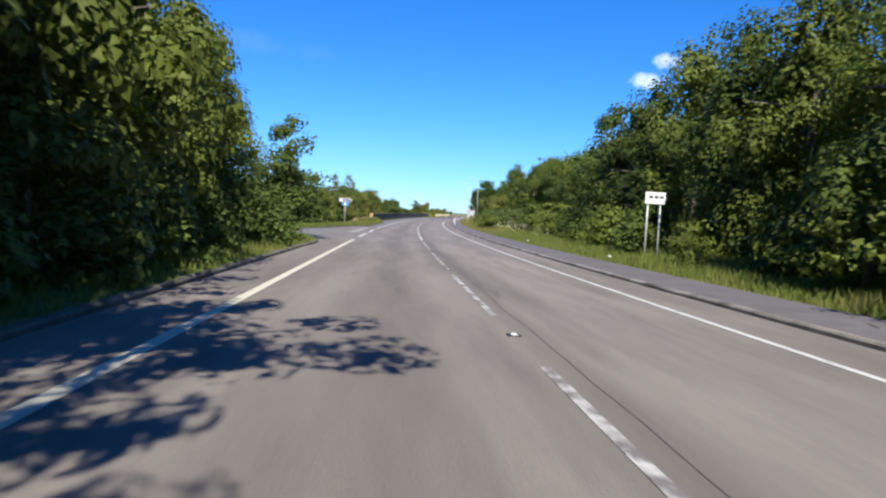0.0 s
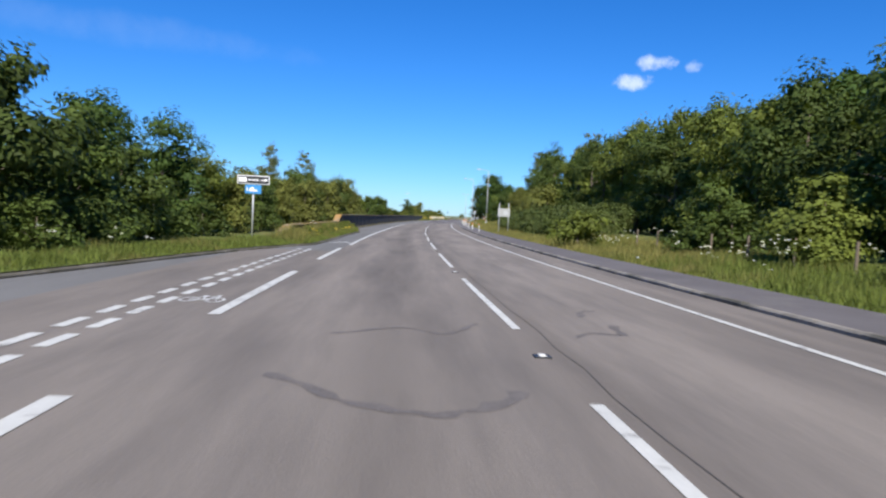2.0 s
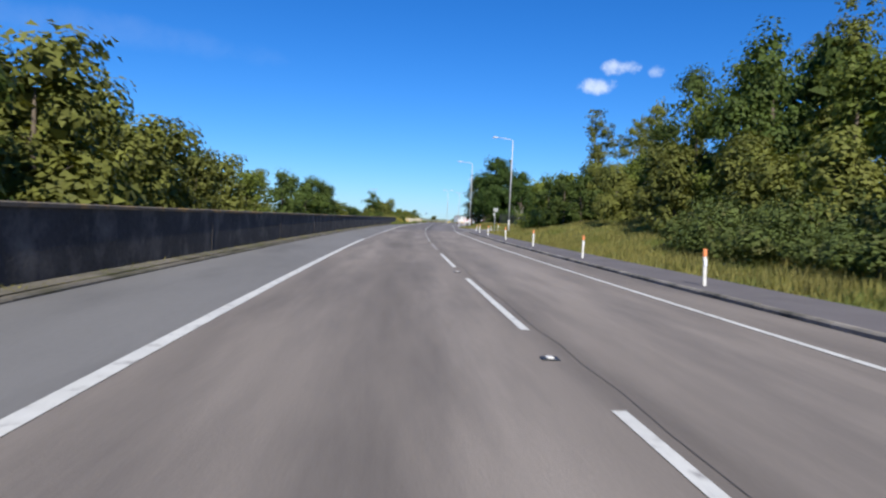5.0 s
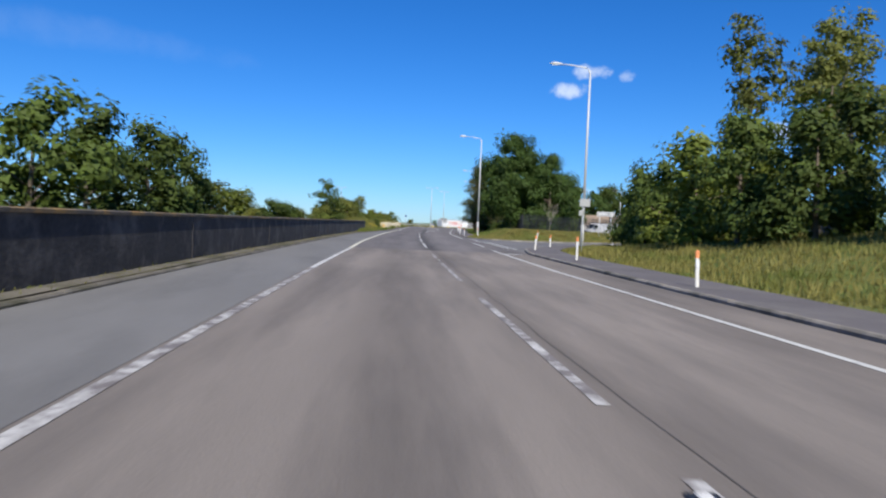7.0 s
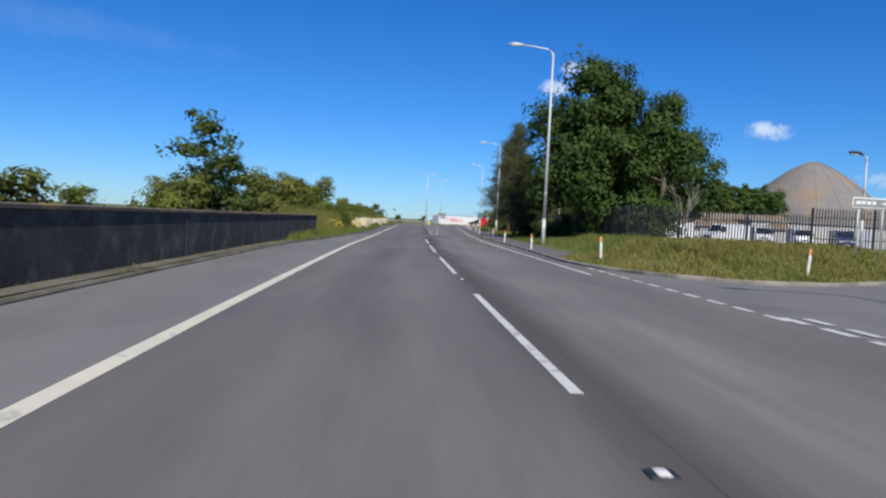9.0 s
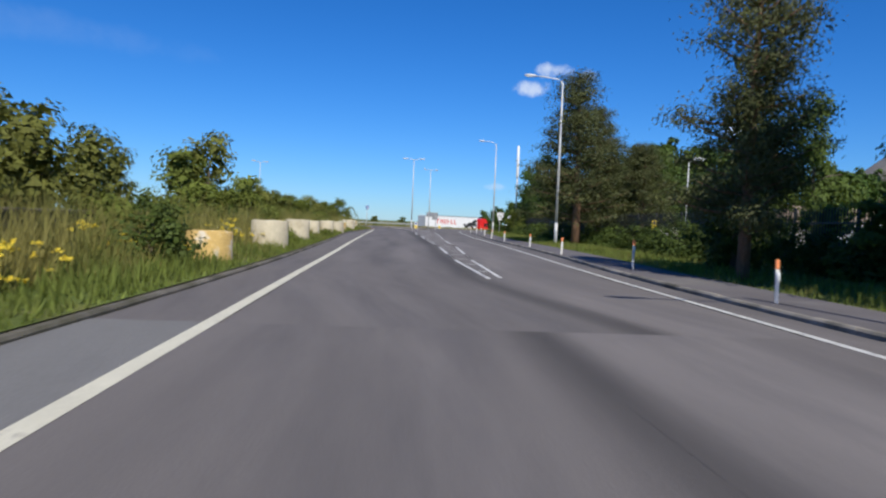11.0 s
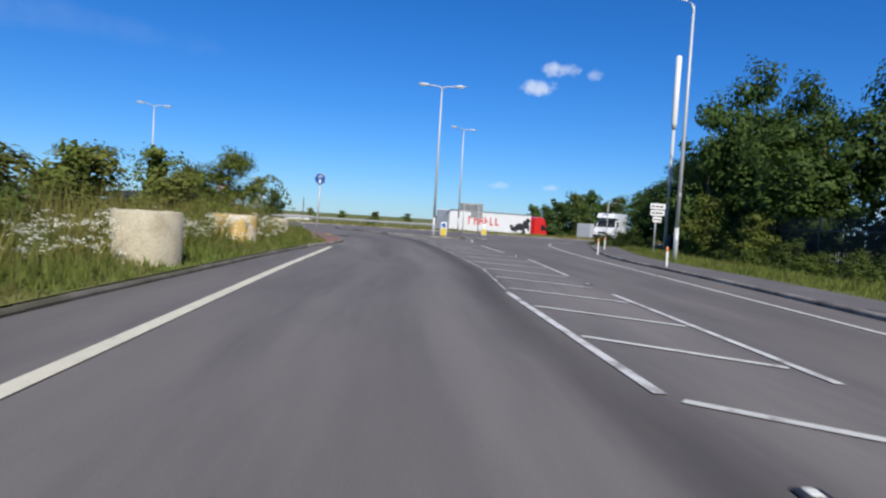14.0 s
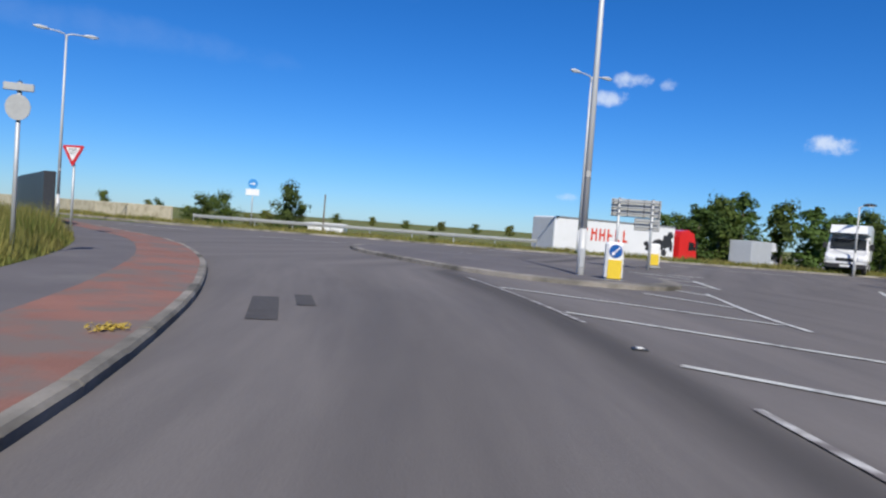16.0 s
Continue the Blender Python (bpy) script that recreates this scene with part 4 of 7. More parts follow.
# worn red surfacing left at the junction mouth and the lane's edge, and gully grates
for s, u, wide, long in ((27.3, -2.45, 0.5, 1.7), (63.2, -2.5, 0.45, 1.2)):
    line_mark("red_patch", [rs(s, u), rs(s + long * 0.5, u + 0.06), rs(s + long, u - 0.03)], wide, "red_faded", 0.003)
for s, u in ((259.4, 5.35),):
    line_mark("gully_grate", [rs(s, u), rs(s + 0.45, u)], 0.4, "dark_metal", 0.005)


# ================= street furniture =================
def at(x, y, turn=0.0, dz=0.0):
    return pose(x, y, land1(x, y) + dz, 0, 0, turn)


# ---- road studs
stud = Geo()
stud.rbox((0, 0, 0.008), (0.16, 0.14, 0.02), 0.012, 0, 0)
stud.rbox((0, 0, 0.02), (0.07, 0.09, 0.014), 0.01, 0, 1)
stud_me = mesh_of("road_stud", stud, ["dark_metal", "post_white"])
spots = [(*rs(MOVED.get(k, FIRST + PITCH * k) - 1.5, 1.38), heading(FIRST + PITCH * k)) for k in range(-4, 19) if k not in (9, 12)]
spots += [(hx(HL, y), y, -12) for y in np.arange(228.2, 300, 10.6)] + [(hx(HR, y), y, -12) for y in np.arange(228.2, 300, 10.6)]
for x, y, turn in spots:
    ob = new("road_stud", stud_me)
    ob.matrix_basis = pose(x, y, float(gz(y)) - 0.003, 0, 0, turn)
    tagged(ob, "small cat's-eye stud set in the asphalt", "road stud", "studs along the road")

# ---- white marker posts with orange heads
post = thing("marker_post", pose(0, 0, 0), "white plastic marker post with an orange band", "marker post", "marker posts along the kerb")
shaft = Geo().rbox((0, 0, 0.36), (0.075, 0.04, 0.76), 0.016)
part("shaft", shaft, "post_white", post)
part("band", Geo().rbox((0, 0, 0.82), (0.079, 0.045, 0.16), 0.016), "orange", post, "orange reflective head")
part("reflector", Geo().rbox((0, -0.027, 0.62), (0.07, 0.008, 0.14), 0.004), "headlamp", post)
POSTS = [rs(97.4, 6.2), rs(107.0, 6.2), rs(116.4, 6.25), rs(125.8, 6.3), rs(135.4, 6.3), (14.24, 144.3), (15.6, 154.1), (17.05, 163.0), (20.0, 169.0), (28.3, 178.5), (24.5, 184.6), (20.5, 188.8), (21.2, 197.4), (22.7, 206.4), (24.5, 215.0), (26.4, 222.9), (27.75, 230.9), (29.5, 238.9), (31.3, 248.2), (33.25, 257.0), (35.6, 266.3), (38.2, 277.6), (40.1, 286.5), (43.0, 291.5)]
prnd = random.Random(8)
for i, (x, y) in enumerate(POSTS):
    m = at(x, y, -8 + prnd.uniform(-12, 12), -0.05) @ pose(0, 0, 0, prnd.uniform(-3, 3), prnd.uniform(-3, 3), 0)
    if i == 0:
        post.matrix_basis = m
    else:
        copy_thing(post, m)


# ---- lamp columns
def lamp_column(x, y, high, arms, reach, turn, label, thin=False):
    t = thing("street_lamp", at(x, y, turn, -0.1), label, "street lamp", "street lamps")
    r = 0.06 if thin else 0.088
    part("base", Geo().tube([(0, 0, 0), (0, 0, 1.5)], [r * 1.15, r * 1.12], 12), "galv_white", t, smooth=True)
    part("column", Geo().tube([(0, 0, 1.45), (0, 0, high * 0.6), (0, 0, high)], [r, r * 0.8, r * 0.55], 12), "galv_white", t, smooth=True)
    part("hatch", Geo().rbox((0, -r * 1.14, 0.75), (0.11, 0.02, 0.5), 0.008), "galv", t)
    part("warning_plate", Geo().rbox((0, -r * 0.95, 2.9), (0.12, 0.012, 0.16), 0.005), "sign_back", t)
    for side in arms:
        lift = 0.35 if reach > 1.2 else 0.12
        part("arm", Geo().tube([(0, 0, high - 0.35), (side * 0.02, 0, high - 0.12), (side * 0.1, 0, high + lift * 0.25), (side * 0.3, 0, high + lift * 0.6), (side * 0.7 * reach, 0, high + lift * 0.92), (side * reach, 0, high + lift)], [r * 0.55, r * 0.52, r * 0.48, r * 0.44, r * 0.4, r * 0.38], 8), "galv_white", t, smooth=True)
        head = Geo()
        head.tube([(side * (reach - 0.05), 0, high + lift), (side * (reach + 0.12), 0, high + lift + 0.02), (side * (reach + 0.45), 0, high + lift + 0.05), (side * (reach + 0.72), 0, high + lift + 0.03)], [0.05, 0.085, 0.09, 0.04], 10)
        h = part("lantern", head, "dark_metal" if high < 5 else "galv_white", t, smooth=True)
        part("lens", Geo().rbox((side * (reach + 0.38), 0, high + lift - 0.05), (0.42, 0.13, 0.03), 0.012), "headlamp", h)
    return t


lamp_column(22.2, 169.6, 10.6, (-1,), 1.7, -12, "tall pale steel lamp column with one arm")
lamp_column(24.1, 203.8, 10.5, (-1,), 1.7, -12, "tall pale steel lamp column with one arm")
lamp_column(33.5, 244.8, 10.2, (-1,), 1.7, -14, "weathered steel lamp column before a pine tree")
lamp_column(41.7, 282.6, 10.8, (-1,), 1.4, -14, "tall pale steel lamp column beside the footway")
lamp_column(35.5, 301.9, 10.3, (-1, 1), 0.9, -10, "twin-arm lamp column on the traffic island")
lamp_column(42.8, 323.0, 10.4, (-1, 1), 0.9, 24, "twin-arm lamp column beyond the roundabout")
lamp_column(13.2, 325.5, 10.4, (-1, 1), 0.9, 30, "twin-arm lamp column at the roundabout's edge")
lamp_column(66.0, 315.0, 9.0, (-1, 1), 0.9, -25, "far twin-arm lamp column beside the road")
lamp_column(40.5, 260.8, 5.6, (1,), 0.35, 0, "short yard lamp column behind the fence", True)
lamp_column(39.2, 239.6, 5.3, (1,), 0.35, 0, "short yard lamp column behind the fence", True)
lamp_column(37.2, 196.1, 4.5, (-1,), 0.3, 0, "thin dark camera column at the yard gate", True)
lamp_column(57.0, 318.5, 4.0, (1,), 0.3, 0, "thin column at the edge of the verge", True)

# ---- telecoms mast
mast = thing("telecom_mast", at(49.2, 295.4), "white telecom mast with a thick shrouded head", "mast")
part("pole", Geo().tube([(0, 0, -0.2), (0, 0, 8.2)], [0.12, 0.1], 16), "galv_white", mast, smooth=True)
part("shroud", Geo().tube([(0, 0, 7.7), (0, 0, 8.1), (0, 0, 12.3), (0, 0, 12.36)], [0.11, 0.18, 0.18, 0.07], 16), "mast_white", mast, "stained white antenna shroud", smooth=True)
part("cabinet", Geo().rbox((1.2, 1.0, 0.5), (0.7, 0.5, 1.1), 0.03), "dark_metal", mast)


# ---- signs
def sign_posts(t, xs, high, r=0.038, mat="galv"):
    for x in xs:
        p = part("post", Geo().tube([(x, 0, -0.2), (x, 0, high)], [r, r], 10), mat, t, smooth=True)
        part("cap", Geo().tube([(x, 0, high), (x, 0, high + 0.02)], [r * 1.1, r * 0.6], 10), "black_plastic", p)


def bars(geo, x, z, w, h, n, y, mi, rnd):
    """Words too small to read, as short bars."""
    left = x - w / 2
    for i in range(n):
        q = w / n * rnd.uniform(0.62, 0.85)
        geo.box((left + q / 2, y, z), (q, 0.004, h), 0, mi)
        left += w / n


srnd = random.Random(21)

# direction sign and blue symbol at the first junction
t = thing("direction_sign", at(-4.25, 64.4, 2), "black-faced direction sign above a small blue plate", "road sign")
sign_posts(t, (0.0,), 2.35)
p = part("plate", Geo().rbox((0, -0.06, 2.30), (1.2, 0.03, 0.34), 0.012), "sign_white", t, "white-bordered plate")
part("panel", Geo().rbox((0, -0.08, 2.30), (1.13, 0.012, 0.27), 0.004), "sign_black", p)
g_ = Geo()
g_.rbox((-0.39, -0.088, 2.30), (0.3, 0.006, 0.18), 0.003, 0, 0)
bars(g_, 0.02, 2.30, 0.4, 0.07, 3, -0.088, 0, srnd)
g_.prism([(0.28, 2.28), (0.42, 2.28), (0.42, 2.22), (0.54, 2.30), (0.42, 2.38), (0.42, 2.32), (0.28, 2.32)], -0.092, -0.086)
part("legend", g_, "sign_white", p, "white arrow, symbol and lettering bars")
p = part("plate", Geo().rbox((0, -0.06, 1.94), (0.6, 0.03, 0.34), 0.012), "sign_sky", t, "light blue plate")
g_ = Geo()
g_.prism([(-0.15, 1.86), (0.16, 1.86), (0.16, 1.92), (0.06, 1.94), (0.02, 2.02), (-0.08, 2.02), (-0.15, 1.94)], -0.084, -0.078)
g_.box((-0.22, -0.08, 1.95), (0.04, 0.006, 0.16))
part("legend", g_, "sign_white", p)

# backs of signs on the far kerb
t = thing("road_sign", at(10.2, 25.2, 192), "two-post sign with its white plate before the trees", "road sign")
sign_posts(t, (-0.28, 0.28), 2.45)
p = part("plate", Geo().rbox((0, 0.06, 2.32), (0.9, 0.03, 0.46), 0.012), "sign_white", t)
part("rail", Geo().rbox((0, 0.03, 2.42), (0.86, 0.03, 0.04), 0.01).rbox((0, 0.03, 2.2), (0.86, 0.03, 0.04), 0.01), "galv", p)
g_ = Geo()
bars(g_, 0, 2.36, 0.7, 0.1, 3, 0.078, 0, srnd)
part("legend", g_, "sign_black", p)

t = thing("road_sign", at(11.9, 97.8, 178), "two-post sign with a grey board beside gorse", "road sign")
sign_posts(t, (-0.42, 0.42), 2.7, 0.04)
p = part("board", Geo().rbox((0, 0.05, 1.85), (1.12, 0.03, 0.75), 0.012), "sign_back", t, "pale grey back of the board")
for z in (1.62, 2.06):
    part("rail", Geo().rbox((0, 0.02, z), (1.08, 0.03, 0.05), 0.01), "galv", p)
part("patch", Geo().box((-0.15, 0.066, 1.85), (0.4, 0.004, 0.4)), "galv", p)

t = thing("road_sign", at(18.45, 160.6, 172), "two-plate sign on a grey post seen from behind", "road sign")
sign_posts(t, (0.0,), 2.45, 0.032)
part("plate", Geo().rbox((-0.05, 0.06, 2.32), (0.48, 0.03, 0.36), 0.012), "sign_back", t)
part("plate", Geo().rbox((0.1, 0.06, 1.85), (0.2, 0.03, 0.26), 0.012), "sign_back", t)

t = thing("direction_sign", at(33.9, 192.3, -5), "white-bordered arrow sign on two posts", "road sign")
sign_posts(t, (-0.55, 0.55), 2.4)
p = part("plate", Geo().rbox((0, -0.06, 2.32), (1.75, 0.03, 0.42), 0.012), "sign_white", t)
part("panel", Geo().rbox((0, -0.08, 2.32), (1.66, 0.012, 0.33), 0.004), "grey_metal", p)
g_ = Geo()
bars(g_, -0.25, 2.32, 0.95, 0.13, 4, -0.09, 0, srnd)
g_.prism([(0.4, 2.29), (0.6, 2.29), (0.6, 2.23), (0.76, 2.32), (0.6, 2.41), (0.6, 2.35), (0.4, 2.35)], -0.094, -0.088)
part("legend", g_, "sign_white", p)

t = thing("notice_board", at(39.5, 190.0, -8), "white notice board on a dark post at the gate", "notice board")
sign_posts(t, (-0.4, 0.4), 2.1, 0.045, "dark_metal")
part("board", Geo().rbox((0, -0.06, 1.5), (1.1, 0.03, 1.1), 0.012), "sign_white", t)

t = thing("cycle_sign", at(26.85, 286.3, -23), "round blue cycle and footway sign on a leaning post", "road sign")
t.matrix_basis = t.matrix_basis @ pose(0, 0, 0, 0, 2.0, 0)
sign_posts(t, (0.0,), 2.75, 0.036)
p = part("plate", Geo().disc((0, 2.55), 0.235, -0.07, -0.05, 32), "sign_white", t)
part("face", Geo().disc((0, 2.55), 0.226, -0.075, -0.071, 32), "sign_blue", p, "blue face")
g_ = Geo()
for cx_ in (-0.065, 0.065):
    n = 14
    g_.add([(cx_ + r * math.cos(6.2832 * k / n), -0.078, 2.63 + r * math.sin(6.2832 * k / n)) for r in (0.036, 0.05) for k in range(n)], [(k, (k + 1) % n, n + (k + 1) % n, n + k) for k in range(n)])
for a, b in (((-0.065, 2.63), (-0.02, 2.69)), ((-0.02, 2.69), (0.05, 2.69)), ((0.065, 2.63), (0.04, 2.71)), ((0.01, 2.63), (-0.025, 2.70)), ((0.01, 2.63), (0.05, 2.69))):
    g_.tube([(a[0], -0.078, a[1]), (b[0], -0.078, b[1])], 0.007, 5)
g_.prism([(-0.05, 2.37), (0.06, 2.37), (0.06, 2.47), (0.02, 2.54), (-0.04, 2.50)], -0.08, -0.076)
part("symbol", g_, "sign_white", p)
part("bracket", Geo().rbox((0, -0.03, 2.55), (0.12, 0.05, 0.05), 0.01), "galv", t)

t = thing("road_sign", at(23.9, 297.6, -170), "pale round sign back and small plate on a post", "road sign")
sign_posts(t, (0.0,), 2.95, 0.036)
part("plate", Geo().disc((0, 2.52), 0.19, 0.05, 0.07, 28, 0, 1.15), "sign_back", t)
part("plate", Geo().rbox((0, 0.06, 2.86), (0.46, 0.03, 0.13), 0.01), "sign_back", t)

t = thing("give_way_sign", at(21.2, 306.9, -20), "red-bordered triangular give way sign on a post", "road sign")
sign_posts(t, (0.0,), 2.35, 0.036)
p = part("plate", Geo().prism([(-0.34, 2.66), (0.34, 2.66), (0.37, 2.61), (0.02, 2.04), (-0.02, 2.04), (-0.37, 2.61)], -0.07, -0.05), "sign_red", t)
part("face", Geo().prism([(-0.25, 2.595), (0.25, 2.595), (0.0, 2.18)], -0.076, -0.071), "sign_white", p)
for word, size, z in (("GIVE", 0.13, 2.48), ("WAY", 0.10, 2.385)):
    cu = bpy.data.curves.new("lettering", "FONT")
    cu.body, cu.size, cu.align_x, cu.extrude = word, size, "CENTER", 0.002
    ob = new("lettering", cu)
    cu.materials.append(MAT["sign_black"])
    ob.parent = p
    ob.matrix_basis = pose(0, -0.08, z, 90, 0, 0)

t = thing("road_sign", at(22.9, 331.6, -14), "round blue sign above a white plate on the verge", "road sign")
sign_posts(t, (0.0,), 3.0, 0.04)
p = part("plate", Geo().disc((0, 2.95), 0.33, -0.07, -0.05, 28), "sign_sky", t, "blue disc")
part("arrow", Geo().prism([(-0.2, 2.92), (0.02, 2.92), (0.02, 2.84), (0.2, 2.95), (0.02, 3.06), (0.02, 2.98), (-0.2, 2.98)], -0.08, -0.072), "sign_white", p)
part("plate", Geo().rbox((0, -0.06, 2.38), (0.95, 0.03, 0.42), 0.012), "sign_white", t)

t = thing("marker_pole", at(27.6, 333.0, -10), "dark wooden pole with an orange plate at its foot", "pole")
part("pole", Geo().tube([(0, 0, -0.2), (0.05, 0, 3.7)], [0.07, 0.05], 8), "timber", t)
part("plate", Geo().rbox((0, -0.1, 0.85), (0.4, 0.03, 0.5), 0.02), "orange", t)

t = thing("advance_sign", at(40.35, 309.8, 158), "large grey back of a direction sign on two posts", "road sign")
sign_posts(t, (-0.62, 0.62), 2.78, 0.05)
p = part("board", Geo().rbox((0, -0.08, 2.42), (1.85, 0.03, 0.68), 0.012), "sign_back", t, "grey ribbed back of the upper board")
for z in (2.2, 2.42, 2.64):
    part("rail", Geo().rbox((0, 0.07, z), (1.8, 0.05, 0.045), 0.01), "grey_metal", p)
for x in (-0.86, -0.3, 0.3, 0.86):
    part("stiffener", Geo().rbox((x, -0.055, 2.42), (0.03, 0.03, 0.66), 0.006), "dark_metal", p)
p = part("board", Geo().rbox((-0.45, -0.08, 1.82), (0.95, 0.03, 0.48), 0.012), "sign_back", t, "grey back of the lower board")
for z in (1.7, 1.94):
    part("rail", Geo().rbox((-0.45, 0.07, z), (0.9, 0.05, 0.04), 0.01), "grey_metal", p)

t = thing("direction_sign", at(44.9, 289.6, -6), "white stacked direction plates on a grey post", "road sign")
sign_posts(t, (0.0,), 2.75, 0.045)
for z, w in ((2.55, 0.85), (2.2, 0.8), (1.85, 0.5)):
    p = part("plate", Geo().rbox((0.05, -0.06, z), (w, 0.03, 0.3), 0.012), "sign_white", t)
    g_ = Geo()
    bars(g_, 0.05, z, w * 0.8, 0.09, 3, -0.078, 0, srnd)
    part("legend", g_, "sign_black", p)

# ---- keep-left bollards on the island
for x, y, arrow in ((35.95, 300.85, True), (42.0, 311.4, False)):
    t = thing("traffic_bollard", at(x, y, -8, 0.1), "white and yellow internally lit traffic bollard", "bollard", "island bollards")
    part("base", Geo().rbox((0, 0, 0.05), (0.52, 0.34, 0.12), 0.03), "grey_metal", t)
    part("body", Geo().rbox((0, 0, 0.56), (0.44, 0.24, 0.92), 0.06), "sign_white", t)
    part("panel", Geo().rbox((0, -0.125, 0.36), (0.34, 0.016, 0.46), 0.006), "yellow", t, "yellow panel")
    if arrow:
        d = part("disc", Geo().disc((0, 0.8), 0.16, -0.14, -0.124, 24), "sign_blue", t, "blue disc")
        part("arrow", Geo().prism([(-0.1, 0.7), (-0.09, 0.79), (-0.06, 0.76), (0.08, 0.9), (0.1, 0.88), (-0.04, 0.74), (-0.01, 0.71)], -0.148, -0.141), "sign_white", d)

# ---- splitter island
isl = smooth_line([(29.9, 308.9), (31.2, 305.2), (32.6, 302.0), (34.2, 300.2), (36.0, 299.6), (37.4, 300.3), (38.2, 302.2), (38.0, 304.8), (36.6, 307.4), (34.6, 311.0), (32.4, 314.2), (30.4, 314.6), (29.6, 312.0), (29.9, 308.9)], 0.5)
isl = np.array(isl)[:-1]
c_ = isl.mean(0)
g_ = Geo()
n = len(isl)
verts = [(x, y, float(gz(y)) - 0.05) for x, y in isl] + [(x, y, float(gz(y)) + 0.09) for x, y in isl] + [(*(c_ + (q - c_) * 0.93), float(gz(q[1])) + 0.11) for q in isl] + [(*c_, float(gz(c_[1])) + 0.13)]
faces = [(i, (i + 1) % n, n + (i + 1) % n, n + i) for i in range(n)] + [(n + i, n + (i + 1) % n, 2 * n + (i + 1) % n, 2 * n + i) for i in range(n)]
g_.add(verts, faces, 0)
g_.f += [(2 * n + i, 2 * n + (i + 1) % n, 3 * n) for i in range(n)]
g_.m += [1] * n
structure("pavement_island", g_, ["kerb", "footway"], "kerbed asphalt traffic island with weeds")


# ================= walls, barriers and fences =================
def wall_along(name, line, thick, tops, label, cap=0.0, base=-0.15, mat="concrete_dark", cap_mat="concrete_cap"):
    """A wall on the left of the line; tops: height over the road along it. With a coping of that thickness as a part."""
    a = np.array(line)
    b = offset(a, -thick)
    z = np.array(tops)
    zg = gz(a[:, 1])
    n = len(a)
    g = Geo()
    verts = [(*a[i], zg[i] + base) for i in range(n)] + [(*a[i], zg[i] + z[i] - cap) for i in range(n)] + [(*b[i], zg[i] + z[i] - cap) for i in range(n)] + [(*b[i], zg[i] + base) for i in range(n)]
    faces = [(k * n + i, k * n + i + 1, (k + 1) * n + i + 1, (k + 1) * n + i) for k in range(3) for i in range(n - 1)] + [(0, n, 2 * n, 3 * n), (n - 1, 4 * n - 1, 3 * n - 1, 2 * n - 1)]
    g.add(verts, faces)
    ob = structure(name, g, mat, label)
    if cap:
        a2, b2 = offset(a, 0.03), offset(a, -thick - 0.03)
        c = Geo()
        verts = [(*q[i], zg[i] + z[i] + dz) for q, dz in ((a2, -cap), (a2, -0.015), (offset(a, -0.02), 0.0), (offset(a, -thick + 0.02), 0.0), (b2, -0.015), (b2, -cap)) for i in range(n)]
        faces = [(k * n + i, k * n + i + 1, (k + 1) % 6 * n + i + 1, (k + 1) % 6 * n + i) for k in range(6) for i in range(n - 1)] + [tuple(k * n for k in range(6)), tuple(k * n + n - 1 for k in reversed(range(6)))]
        c.add(verts, faces)
        part("coping", c, cap_mat, ob, "lichen-stained coping")
    return ob


low = run(66.2, 85.5, -4.78, 1.0)
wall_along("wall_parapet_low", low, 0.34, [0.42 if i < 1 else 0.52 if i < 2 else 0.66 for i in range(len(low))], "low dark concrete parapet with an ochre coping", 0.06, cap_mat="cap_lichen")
ramp = [rs(s, -4.76) for s in (85.52, 86.0, 86.8, 87.2)]
wall_along("wall_parapet_step", ramp, 0.36, [0.66, 0.75, 1.1, 1.14], "sloping concrete shoulder of the parapet", 0.1, cap_mat="cap_lichen")
high_line = run(87.22, 206.5, -4.72, 2.2)
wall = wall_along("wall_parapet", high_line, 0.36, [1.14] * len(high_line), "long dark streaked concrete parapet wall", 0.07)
back_line = smooth_line([rs(206.7, -5.0), rs(209, -6.0), rs(212, -6.6), rs(224, -6.9), rs(236, -7.0)], 2.0)
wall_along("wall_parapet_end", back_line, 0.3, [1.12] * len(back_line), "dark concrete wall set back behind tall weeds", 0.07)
# construction joints down the face
rnd = random.Random(12)
for s in np.arange(93, 205, 9.2):
    g_ = Geo()
    (x0, y0), (x1, y1) = rs(s, -4.715), rs(s, -4.708)
    g_.box(((x0 + x1) / 2, y0, float(gz(y0)) + 0.5), (0.012, 0.013, 1.1), heading(s))
    part("joint", g_, "crack", wall)
lr = np.random.default_rng(9)
g_ = Geo()
for k in range(90):
    g_.box((lr.normal() * 0.15, lr.normal() * 0.08, 0.012 + 0.05 * lr.random() * math.exp(-k / 60)), (0.05 * lr.uniform(0.6, 1.3), 0.035, 0.004), lr.uniform(0, 180), 0, lr.uniform(-35, 35), lr.uniform(-35, 35))
t = part("leaf_litter", g_, "leaf_dead")
t.matrix_basis = pose(27.7, 291.0, float(gz(291)) + 0.09, 0, 0, 60) @ Matrix.Diagonal((0.55, 0.7, 0.8, 1))
tagged(t, "small heap of yellow litter on the track", "litter")
wall_along("wall_far", [(8.0, 331.5), (13.3, 321.0), (17.6, 313.2), (18.1, 312.2)], 0.4, [2.1, 2.1, 2.1, 2.1], "dark concrete wall end behind the corner", 0.0, -0.15, "cladding_dark")

